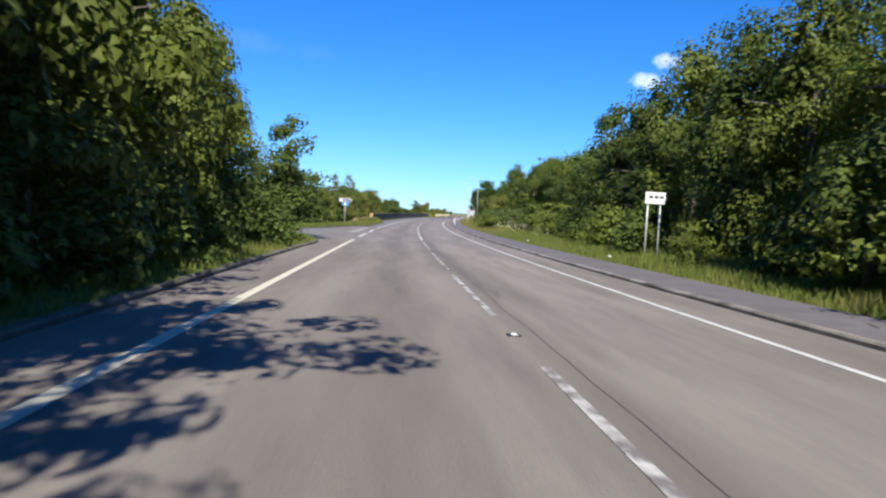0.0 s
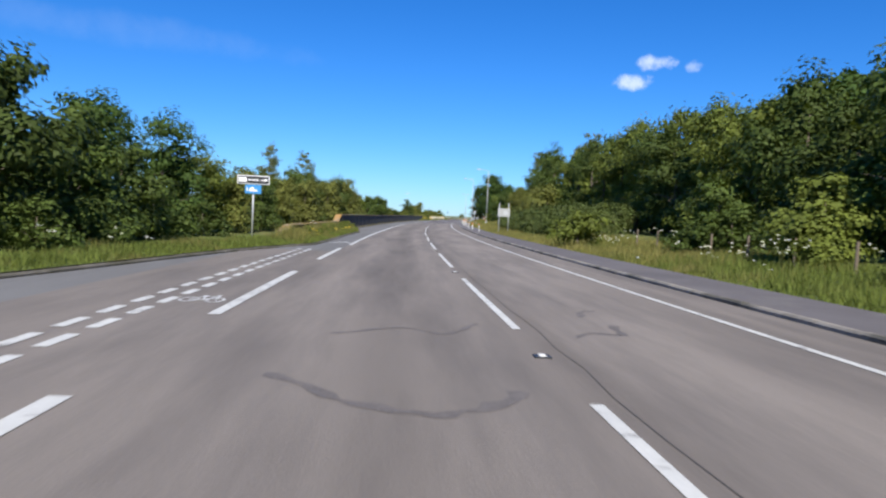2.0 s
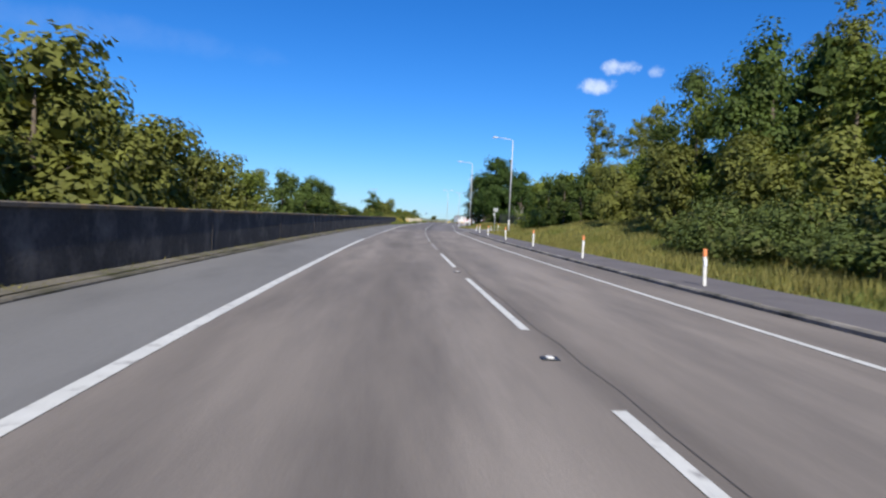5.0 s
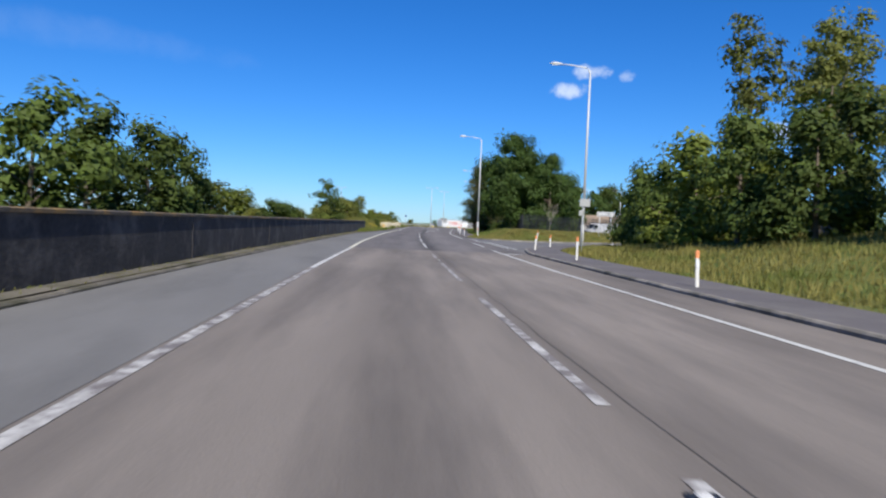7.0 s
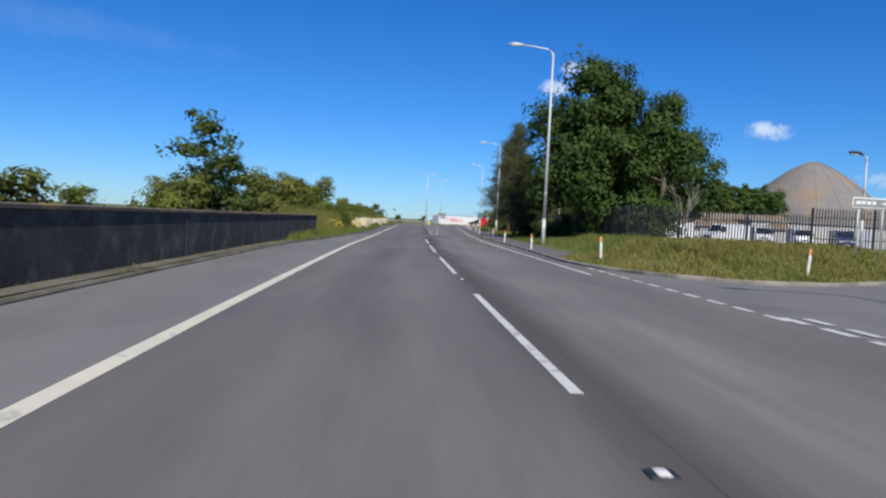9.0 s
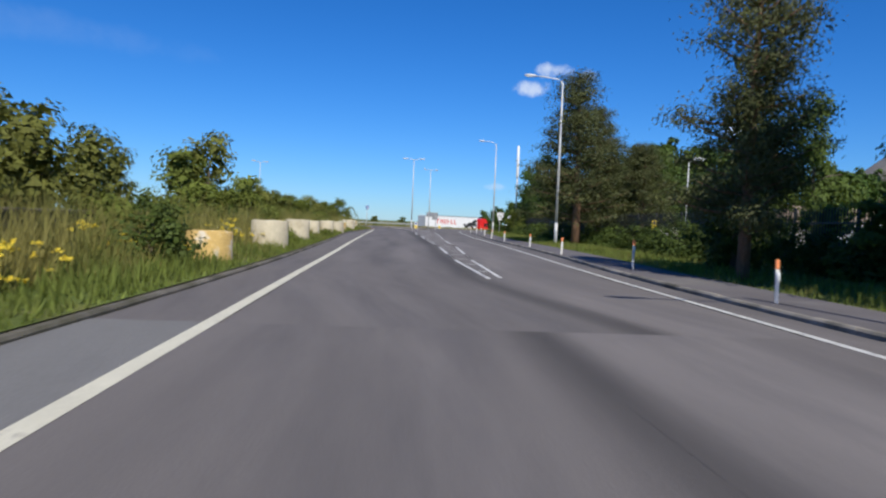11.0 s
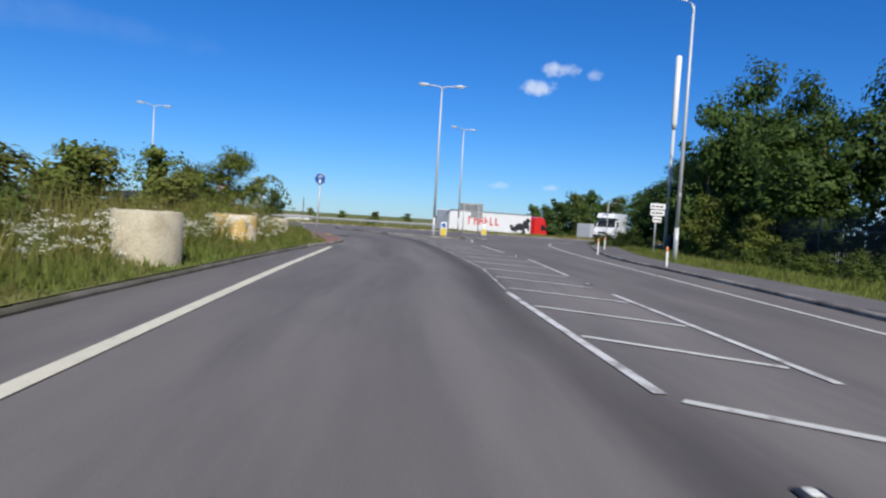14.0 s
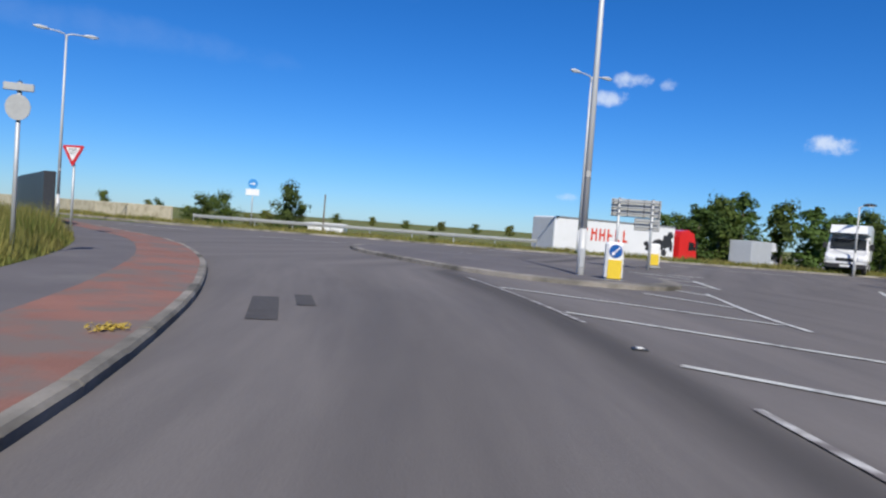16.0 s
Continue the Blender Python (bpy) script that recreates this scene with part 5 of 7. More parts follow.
# far low wall and guard rail beyond the roundabout
far_wall = thing("boundary_wall", pose(0, 0, 0), "low pale concrete wall beyond the roundabout", "wall")
fw = piece(KERB_F, share(KERB_F, 372), share(KERB_F, 330.5))
fw = offset(fw, -3.0)
fw = fw[::4]
for a, b in zip(fw[:-1], fw[1:]):
    mid, L = (a + b) / 2, np.linalg.norm(b - a)
    part("panel", Geo().rbox((mid[0], mid[1], land1(*mid) + 0.45), (L - 0.03, 0.22, 1.2), 0.03, math.degrees(math.atan2(b[1] - a[1], b[0] - a[0]))), "concrete_pale", far_wall)
rail = thing("guard_rail", pose(0, 0, 0), "galvanised steel guard rail on short posts", "guard rail")
rl = [tuple(q) for q in offset(piece(KERB_F, share(KERB_F, 329.2), share(KERB_F, 322.6)), -3.1)[::2]]
g_ = Geo()
for z in (0.46, 0.53, 0.60):
    g_.tube([(x, y - (0.03 if z == 0.53 else 0), land1(x, y) + z) for x, y in rl], 0.042, 6)
part("beam", g_, "sign_back", rail)
for x, y in rl:
    part("post", Geo().rbox((x, y + 0.1, land1(x, y) + 0.3), (0.06, 0.1, 0.75), 0.01), "galv", rail)

# ---- palisade fence
FENCE = smooth_line([(29.5, 204.5), (33.3, 222), (36.4, 238), (40.2, 256), (43.4, 271), (46.0, 283.5)], 2.75)
FENCE2 = smooth_line([(29.5, 204.5), (35, 201.5), (41, 199.2), (47, 199.0)], 2.75)
fence_count = 0
for line in (FENCE, FENCE2):
    for (x0, y0), (x1, y1) in zip(line[:-1], line[1:]):
        L = math.hypot(x1 - x0, y1 - y0)
        turn = math.degrees(math.atan2(y1 - y0, x1 - x0))
        if fence_count == 0:
            pale = mesh_of("pale", Geo().add([(-0.034, 0.0, 0), (0, -0.02, 0), (0.034, 0.0, 0), (-0.034, 0.0, 1.95), (0, -0.02, 1.98), (0.034, 0.0, 1.95), (0, 0, 2.1)], [(0, 1, 4, 3), (1, 2, 5, 4), (3, 4, 6), (4, 5, 6)]), ["dark_metal"])
            rail_me = mesh_of("rail", Geo().box((0, 0.03, 0), (1.0, 0.04, 0.05)), ["dark_metal"])
            fpost_me = mesh_of("post", Geo().rbox((0, 0.06, 1.0), (0.1, 0.06, 2.2), 0.01), ["dark_metal"])
        t = thing("palisade_fence", at(x0, y0, turn), "black steel palisade fence panel with pointed pales", "fence", "palisade fence panels")
        for k in range(int(L / 0.152)):
            ob = new("pale", pale)
            ob.parent, ob.location = t, (0.05 + 0.152 * k, 0, 0.05)
        for z in (0.45, 1.6):
            ob = new("rail", rail_me)
            ob.parent, ob.location, ob.scale = t, (L / 2, 0, z), (L, 1, 1)
        ob = new("post", fpost_me)
        ob.parent = t
        fence_count += 1
for x, y in ((33.1, 221.5), (36.3, 238.0), (39.0, 251.0), (41.6, 263.0)):
    t = thing("warning_notice", at(x - 0.12, y - 0.05, -12), "yellow rectangular notice on the dark fence", "notice")
    part("plate", Geo().rbox((0, -0.06, 1.4), (0.28, 0.02, 0.55), 0.01), "yellow", t)
    part("panel", Geo().rbox((0, -0.073, 1.55), (0.22, 0.006, 0.2), 0.003), "sign_black", t)

# ---- white slatted panels in the yard behind the fence
def slat_panel(x0, y0, x1, y1, high):
    L = math.hypot(x1 - x0, y1 - y0)
    t = thing("slatted_panel", at(x0, y0, math.degrees(math.atan2(y1 - y0, x1 - x0))), "white upright-slatted barrier panel behind the dark fence", "barrier", "white slatted panels")
    for z in (0.3, high - 0.25):
        part("rail", Geo().rbox((L / 2, 0.03, z), (L, 0.04, 0.08), 0.01), "post_white", t)
    for k in range(int(L / 0.17)):
        part("slat", Geo().rbox((0.08 + 0.17 * k, 0, high / 2 + 0.04), (0.1, 0.025, high), 0.01), "post_white", t)


slat_panel(43.8, 267.6, 46.0, 268.4, 0.95)
slat_panel(46.05, 268.42, 48.2, 269.2, 0.95)
slat_panel(42.4, 247.9, 44.7, 248.5, 1.45)

# ---- timber fence and stile beside the gorse
for i in range(6):
    x, y = 15.6 + 0.15 * i, 82.0 + 2.4 * i
    t = thing("timber_fence", at(x, y, 86), "weathered timber post and rail fence in long grass", "fence", "timber fence bays")
    part("post", Geo().rbox((0, 0, 0.5), (0.11, 0.11, 1.3), 0.015), "timber", t)
    for z in (0.45, 0.85):
        part("rail", Geo().rbox((1.2, 0.02, z), (2.45, 0.04, 0.1), 0.012), "timber", t)
for i in range(10):
    x, y = rs(46 + 2.6 * i, 11.2)
    t = thing("fence_post", at(x, y, prnd.uniform(-10, 10)), "grey wooden fence post in the grass", "fence post", "wooden fence posts")
    part("post", Geo().tube([(0, 0, -0.2), (0.02, 0, 0.85)], [0.045, 0.04], 8), "timber", t)

# ---- old fence in the long grass, right of the road
t = thing("timber_fence", at(15.2, 83.4, 60), "weathered timber posts and rails in long grass", "fence")
for k, h in enumerate((0.95, 1.25, 1.35, 1.3, 1.15, 1.25)):
    part("post", Geo().rbox((0.75 * k, 0.02 * (k % 3), h / 2 - 0.1), (0.13, 0.12, h), 0.015), "timber", t)
for z in (0.45, 0.85):
    part("rail", Geo().rbox((2.2, -0.08, z), (3.4, 0.05, 0.11), 0.01), "timber", t)
part("hoop", Geo().tube([(2.9, -0.3, 0), (2.9, -0.3, 0.62), (3.0, -0.3, 0.72), (3.9, -0.3, 0.72), (4.0, -0.3, 0.62), (4.0, -0.3, 0)], 0.03, 7), "galv", t, "bent galvanised tube")
# ---- field gate at the side road
t = thing("field_gate", at(-15.6, 57.6, 38), "closed galvanised steel field gate", "gate")
for z in (0.3, 0.5, 0.7, 0.9, 1.1):
    part("bar", Geo().tube([(0, 0, z), (3.2, 0, z)], 0.022, 6), "galv", t)
for x in (0, 1.6, 3.2):
    part("stile", Geo().tube([(x, 0, 0.25), (x, 0, 1.15)], 0.025, 6), "galv", t)
part("post", Geo().rbox((-0.15, 0, 0.65), (0.16, 0.16, 1.5), 0.02), "timber", t)
part("post", Geo().rbox((3.35, 0, 0.65), (0.16, 0.16, 1.5), 0.02), "timber", t)
t = thing("barrier", at(-24.8, 57.3, 2), "long low steel barrier beside the side road", "barrier")
part("beam", Geo().rbox((4, 0, 0.62), (9.5, 0.08, 0.3), 0.03), "grey_metal", t)
for x in (0, 2.7, 5.4, 8.1):
    part("post", Geo().rbox((x, 0.08, 0.3), (0.1, 0.1, 0.7), 0.01), "timber", t)

# ---- concrete rings standing on the verge
DRUMS = [(15.1, 221.4, 0.5, 0.72), (16.3, 228.6, 0.6, 0.95), (17.4, 236.0, 0.52, 0.98), (18.4, 244.6, 0.48, 0.9), (19.7, 250.7, 0.47, 0.9), (20.8, 256.3, 0.55, 0.9), (21.7, 263.0, 0.46, 0.75), (23.1, 270.2, 0.6, 0.98), (24.1, 277.6, 0.62, 0.92), (25.2, 285.6, 0.5, 0.8)]
STAINED = (221.4, 263.0, 277.6)
for x, y, r, h in DRUMS:
    t = thing("concrete_ring", at(x, y, prnd.uniform(0, 360)), "ochre-stained concrete ring filled with soil" if y in STAINED else "pale lichened concrete ring filled with soil", "planter", "concrete rings on the verge")
    n = 28
    g_ = Geo()
    prof = [(r, -0.1), (r, h - 0.04), (r - 0.03, h), (r - 0.08, h), (r - 0.1, h - 0.05), (r - 0.1, h - 0.2)]
    verts = [(q * (1 + 0.012 * math.sin(3 * a + x)) * math.cos(a), q * math.sin(a), z + 0.005 * math.sin(5 * a + y) * (z > 0.3)) for q, z in prof for a in (6.2832 * k / n for k in range(n))]
    g_.add(verts, [(j * n + k, j * n + (k + 1) % n, (j + 1) * n + (k + 1) % n, (j + 1) * n + k) for j in range(5) for k in range(n)])
    part("ring", g_, "concrete_ochre" if y in STAINED else "concrete_pale", t, smooth=True)
    part("soil", Geo().add([((r - 0.1) * math.cos(6.2832 * k / n), (r - 0.1) * math.sin(6.2832 * k / n), h - 0.15) for k in range(n)], [tuple(range(n))]), "soil", t)


# ================= buildings =================
dome = thing("salt_barn", at(113, 288), "large grey domed salt barn with a rusty crown", "barn")
n, rows = 40, 14
g_ = Geo()
prof = [(13.2, 0), (13.2, 7.0)] + [(q, 16.9 - 0.028 * q * q - 0.42 * q * q / (q + 1.2)) for q in np.linspace(13.1, 0.05, rows)]
verts = [(q * math.cos(6.2832 * k / n), q * math.sin(6.2832 * k / n), z) for q, z in prof for k in range(n)]
g_.add(verts, [(j * n + k, j * n + (k + 1) % n, (j + 1) * n + (k + 1) % n, (j + 1) * n + k) for j in range(len(prof) - 1) for k in range(n)])
part("shell", g_, "dome_felt", dome, smooth=True)
for k in range(0, n, 2):
    a = 6.2832 * k / n
    part("rib", Geo().tube([(q * 1.002 * math.cos(a), q * 1.002 * math.sin(a), z) for q, z in prof[1:-1]], 0.05, 4), "dome_felt", dome)
part("entrance", Geo().box((-12.6, -6, 1.6), (3.4, 7, 3.4), 25), "render_pale", dome)

shed = thing("yard_building", at(61, 205, -6), "dark clad depot building with a flat oversailing roof", "building")
part("wall", Geo().box((4, 6, 1.9), (14, 10, 4.0)), "cladding_dark", shed)
part("roof", Geo().rbox((3.5, 5.0, 4.15), (17, 13.5, 0.45), 0.06), "cladding_dark", shed)
for x in (-4.2, 0.5, 5.2):
    part("column", Geo().rbox((x, -0.8, 1.95), (0.22, 0.22, 4.0), 0.02), "dark_metal", shed)
for x in (-1.2, 2.6, 6.4):
    w_ = part("window", Geo().box((x, 0.98, 1.8), (2.2, 0.06, 1.5)), "dark_glass", shed)
    part("frame", Geo().rbox((x, 0.95, 2.58), (2.3, 0.08, 0.08), 0.01).rbox((x, 0.95, 1.02), (2.3, 0.08, 0.08), 0.01), "grey_metal", w_)
canopy = thing("forecourt_canopy", at(56, 192.5, -10), "pale cream canopy on dark steel posts", "canopy")
part("roof", Geo().add([(-4, -3, 3.2), (6, -3, 4.1), (6, 4, 4.1), (-4, 4, 3.2), (-4, -3, 3.42), (6, -3, 4.32), (6, 4, 4.32), (-4, 4, 3.42)], [(0, 3, 2, 1), (4, 5, 6, 7), (0, 1, 5, 4), (1, 2, 6, 5), (2, 3, 7, 6), (3, 0, 4, 7)]), "canopy_cream", canopy)
for x, y, h in ((-3.4, -2.4, 3.2), (5.4, -2.4, 4.05), (-3.4, 3.4, 3.2), (5.4, 3.4, 4.05)):
    part("post", Geo().rbox((x, y, h / 2), (0.16, 0.16, h), 0.02), "dark_metal", canopy)
depot = thing("low_shed", at(72.5, 262.0, -27), "long low shed with a brown pitched roof behind the vans", "shed")
part("wall", Geo().box((0, 0, 1.1), (21, 6.4, 2.4)), "render_pale", depot)
part("roof", Geo().add([(-10.9, -3.6, 2.2), (10.9, -3.6, 2.2), (10.9, 0, 4.3), (-10.9, 0, 4.3), (-10.9, 3.6, 2.2), (10.9, 3.6, 2.2)], [(0, 1, 2, 3), (3, 2, 5, 4), (0, 3, 4), (1, 5, 2), (0, 4, 5, 1)]), "roof_brown", depot, "brown sheet roof")
for x in (-7, 0, 7):
    part("door", Geo().box((x, -3.23, 1.0), (2.8, 0.08, 2.0)), "box_grey", depot)
store = thing("store_building", at(92, 262, 8), "long low pale rendered store building", "building")
part("wall", Geo().box((0, 0, 1.6), (34, 8, 3.4)), "render_pale", store)
part("roof", Geo().rbox((0, 0, 3.4), (34.6, 8.6, 0.25), 0.05), "grey_metal", store)
for x in range(-14, 15, 7):
    part("door", Geo().box((x, -4.03, 1.3), (3.2, 0.08, 2.6)), "box_grey", store)


# ================= vehicles =================
def wheel(parent, x, y, r, w):
    t_ = part("wheel", Geo().tube([(x - w / 2, y, r), (x - w / 2 + 0.03, y, r), (x + w / 2 - 0.03, y, r), (x + w / 2, y, r)], [r * 0.88, r, r, r * 0.88], 20), "tyre", parent)
    side = 1 if x > 0 else -1
    part("rim", Geo().tube([(x + side * (w / 2 - 0.02), y, r), (x + side * (w / 2 + 0.012), y, r)], [r * 0.6, r * 0.55], 16), "galv", t_)


def van(m, label, paint="van_white", box=None, long=5.6, high=2.5):
    """A panel van, nose towards +y; with a box body where box gives its paint and (length, width, height)."""
    t = thing("van", m, label, "van", "vans")
    w, nose = 1.0, long / 2
    cab_back = -long / 2 if box is None else nose - 2.3
    g = Geo()
    sec = [(cab_back, 0.4), (cab_back, high if box is None else 2.15), (nose - 1.95, high if box is None else 2.15), (nose - 1.45, (high if box is None else 2.15) - 0.12), (nose - 0.95, 1.35), (nose - 0.1, 1.12), (nose, 0.85), (nose, 0.42)]
    rows = [(-w + 0.12, 0.97), (-w, 1.0), (w, 1.0), (w - 0.12, 0.97)]
    verts, k = [], len(sec)
    for x, sc in ((-w + 0.1, 1), (-w, 0), (w, 0), (w - 0.1, 1)):
        for y, z in sec:
            verts.append((x, y, z if not sc else (z + 0.06 if z > 1.0 else z)))
    faces = [(j * k + i, j * k + (i + 1) % k, (j + 1) * k + (i + 1) % k, (j + 1) * k + i) for j in range(3) for i in range(k)] + [tuple(range(k)), tuple(reversed(range(3 * k, 4 * k)))]
    verts = [(x, y, z) for x, y, z in verts]
    g.add(verts, faces)
    part("body", g, paint, t)
    top = (high if box is None else 2.15)
    part("windscreen", Geo().add([(-w * 0.86, nose - 1.42, top - 0.12), (w * 0.86, nose - 1.42, top - 0.12), (w * 0.9, nose - 0.96, 1.42), (-w * 0.9, nose - 0.96, 1.42), (-w * 0.86, nose - 1.46, top - 0.15), (w * 0.86, nose - 1.46, top - 0.15), (w * 0.9, nose - 1.0, 1.39), (-w * 0.9, nose - 1.0, 1.39)], [(0, 1, 2, 3), (7, 6, 5, 4), (0, 4, 5, 1), (2, 6, 7, 3), (1, 5, 6, 2), (3, 7, 4, 0)]), "dark_glass", t)
    for sx in (-1, 1):
        part("side_window", Geo().box((sx * w, nose - 1.65, 1.72), (0.03, 0.75, 0.55)), "dark_glass", t)
        part("headlight", Geo().rbox((sx * 0.72, nose - 0.02, 0.88), (0.34, 0.12, 0.24), 0.04), "headlamp", t)
        part("mirror", Geo().rbox((sx * (w + 0.16), nose - 1.15, 1.6), (0.2, 0.1, 0.36), 0.03), "black_plastic", t)
    part("bumper", Geo().rbox((0, nose + 0.02, 0.48), (2 * w, 0.16, 0.28), 0.05), "black_plastic", t)
    part("grille", Geo().rbox((0, nose + 0.01, 0.84), (0.95, 0.04, 0.18), 0.02), "black_plastic", t)
    part("number_plate", Geo().rbox((0, nose + 0.105, 0.5), (0.5, 0.012, 0.11), 0.004), "sign_white", t)
    if box:
        mat, (bl, bw, bh) = box
        b = part("box_body", Geo().rbox((0, cab_back - bl / 2 + 0.1, 0.75 + bh / 2), (bw, bl, bh), 0.05), mat, t)
        part("luton", Geo().add([(-bw / 2, cab_back, 2.25), (bw / 2, cab_back, 2.25), (bw / 2, cab_back, 0.75 + bh), (-bw / 2, cab_back, 0.75 + bh), (-bw / 2 + 0.1, cab_back + 1.5, 2.35), (bw / 2 - 0.1, cab_back + 1.5, 2.35), (bw / 2 - 0.15, cab_back + 1.25, 0.7 + bh), (-bw / 2 + 0.15, cab_back + 1.25, 0.7 + bh)], [(0, 1, 5, 4), (3, 7, 6, 2), (4, 5, 6, 7), (0, 4, 7, 3), (1, 2, 6, 5), (0, 3, 2, 1)]), paint, t)
        part("chassis", Geo().box((0, cab_back - bl / 2, 0.62), (0.9, bl, 0.2)), "black_plastic", t)
        wheel(t, -0.85, cab_back - bl * 0.68, 0.36, 0.3), wheel(t, 0.85, cab_back - bl * 0.68, 0.36, 0.3)
    else:
        wheel(t, -0.88, -long / 2 + 1.1, 0.34, 0.24), wheel(t, 0.88, -long / 2 + 1.1, 0.34, 0.24)
    wheel(t, -0.88, nose - 0.95, 0.34, 0.24), wheel(t, 0.88, nose - 0.95, 0.34, 0.24)
    return t


van(pose(58.7, 321.0, land1(58.7, 321.0) - 0.01, 0, 0, 137), "white box van with a tall body above the cab", "van_white", ("van_white", (3.0, 2.05, 2.1)), 5.4)
van(pose(71.5, 349.5, float(gz(350)) - 1.36, 0, 0, -58), "white-cabbed van with a grey box body", "van_white", ("box_grey", (4.4, 2.3, 2.5)), 5.6)
for x, y, turn, mat in ((63.5, 252.5, 150, "van_white"), (67.6, 250.4, 152, "van_white"), (71.8, 248.3, 149, "van_white"), (76.0, 246.2, 153, "van_white"), (80.5, 244.0, 150, "car_blue"), (56.5, 245, 100, "van_white"), (60.5, 240.0, 95, "van_white")):
    van(at(x, y, turn), "white panel van parked in the yard" if mat == "van_white" else "dark blue van parked in the yard", mat, None, 5.4, 2.3)
van(pose(26.5, 347.0, land1(26.5, 347), 0, 0, 80), "white van far beyond the roundabout", "van_white", None, 5.2, 2.0)

# ---- articulated lorry: nose towards +x of its own frame
LDIR = math.degrees(math.atan2(6.6, 14.0))
lorry = thing("articulated_lorry", pose(44.3, 332.5, float(gz(334)) - 1.3, 0, 0, LDIR), "red-cabbed articulated lorry with a white curtain-sided trailer", "lorry")
part("trailer_body", Geo().rbox((6.75, 1.25, 2.35), (13.5, 2.5, 2.75), 0.05), "trailer_white", lorry, "white curtain side")
part("roof_rail", Geo().rbox((6.75, -0.02, 3.72), (13.5, 0.06, 0.12), 0.015), "grey_metal", lorry)
part("rear_door", Geo().rbox((-0.03, 1.25, 2.35), (0.06, 2.4, 2.6), 0.015), "box_grey", lorry, "grey rear doors")
part("side_rail", Geo().rbox((6.75, -0.01, 0.98), (13.5, 0.06, 0.14), 0.015), "trailer_white", lorry)
part("side_guard", Geo().rbox((6.0, 0.06, 0.68), (6.0, 0.05, 0.3), 0.015), "trailer_white", lorry)
for x in (2.2, 3.5, 4.8):
    for yy in (0.2, 2.3):
        w_ = part("wheel", Geo().tube([(x, yy - 0.17, 0.5), (x, yy - 0.14, 0.5), (x, yy + 0.14, 0.5), (x, yy + 0.17, 0.5)], [0.43, 0.5, 0.5, 0.43], 20), "tyre", lorry)
        part("rim", Geo().tube([(x, yy - 0.18, 0.5), (x, yy - 0.16, 0.5)], [0.28, 0.3], 14), "galv", w_)
for x in (12.6, 15.6):
    for yy in (0.25, 2.25):
        w_ = part("wheel", Geo().tube([(x, yy - 0.17, 0.5), (x, yy - 0.14, 0.5), (x, yy + 0.14, 0.5), (x, yy + 0.17, 0.5)], [0.43, 0.5, 0.5, 0.43], 20), "tyre", lorry)
        part("rim", Geo().tube([(x, yy - 0.18, 0.5), (x, yy - 0.16, 0.5)], [0.28, 0.3], 14), "galv", w_)
cab = Geo().prism([(14.2, 0.55), (14.2, 2.95), (14.35, 3.45), (15.3, 3.6), (16.1, 3.3), (16.35, 2.6), (16.55, 1.6), (16.6, 0.5)], 0.02, 2.48)
cab_ob = part("cab", cab, "truck_red", lorry, "glossy red sleeper cab")
part("side_window", Geo().prism([(15.45, 1.85), (15.45, 2.6), (16.1, 2.55), (16.35, 1.9)], 0.0, 0.04), "dark_glass", cab_ob)
part("windscreen", Geo().add([(16.57, 0.2, 1.75), (16.57, 2.3, 1.75), (16.37, 2.3, 2.65), (16.37, 0.2, 2.65), (16.5, 0.2, 1.75), (16.5, 2.3, 1.75), (16.3, 2.3, 2.65), (16.3, 0.2, 2.65)], [(0, 1, 2, 3), (4, 7, 6, 5), (0, 4, 5, 1), (3, 2, 6, 7), (0, 3, 7, 4), (1, 5, 6, 2)]), "dark_glass", cab_ob)
part("fuel_tank", Geo().rbox((14.0, 0.25, 0.75), (1.6, 0.5, 0.55), 0.08), "grey_metal", lorry)
part("chassis", Geo().box((11.5, 1.25, 0.85), (9.0, 0.9, 0.25)), "black_plastic", lorry)
part("mirror", Geo().rbox((16.35, -0.12, 2.35), (0.15, 0.16, 0.6), 0.03), "black_plastic", cab_ob)
# the haulier's name, as plain strokes in its colour
g_ = Geo()
for i, w_ in enumerate((0.2, 0.62, 0.62, 0.56, 0.5, 0.5)):
    x = 2.9 + i * 0.88
    g_.box((x, -0.012, 2.62), (0.19, 0.012, 0.95))
    g_.box((x + 0.26, -0.012, (3.0, 2.75, 2.62, 2.62, 2.24, 2.24)[i]), (0.34, 0.012, 0.18))
    if i in (1, 2):
        g_.box((x + 0.46, -0.012, 2.62), (0.17, 0.012, 0.95))
part("lettering", g_, "lettering_red", lorry, "red strokes of a large name")
g_ = Geo()
rnd = random.Random(4)
for cx_, cz_, rx_, rz_ in ((10.6, 1.9, 0.75, 0.33), (11.5, 2.15, 0.9, 0.45), (12.5, 2.5, 0.62, 0.6), (12.9, 3.0, 0.42, 0.35), (12.2, 1.55, 0.35, 0.3), (10.0, 2.2, 0.3, 0.2), (13.1, 2.1, 0.2, 0.5)):
    k = 14
    g_.prism([(cx_ + rx_ * rnd.uniform(0.75, 1.15) * math.cos(6.2832 * j / k), cz_ + rz_ * rnd.uniform(0.75, 1.15) * math.sin(6.2832 * j / k)) for j in range(k)], -0.018 - 0.001 * rnd.random(), -0.003)
part("printed_patch", g_, "sign_black", lorry, "black printed blotches")


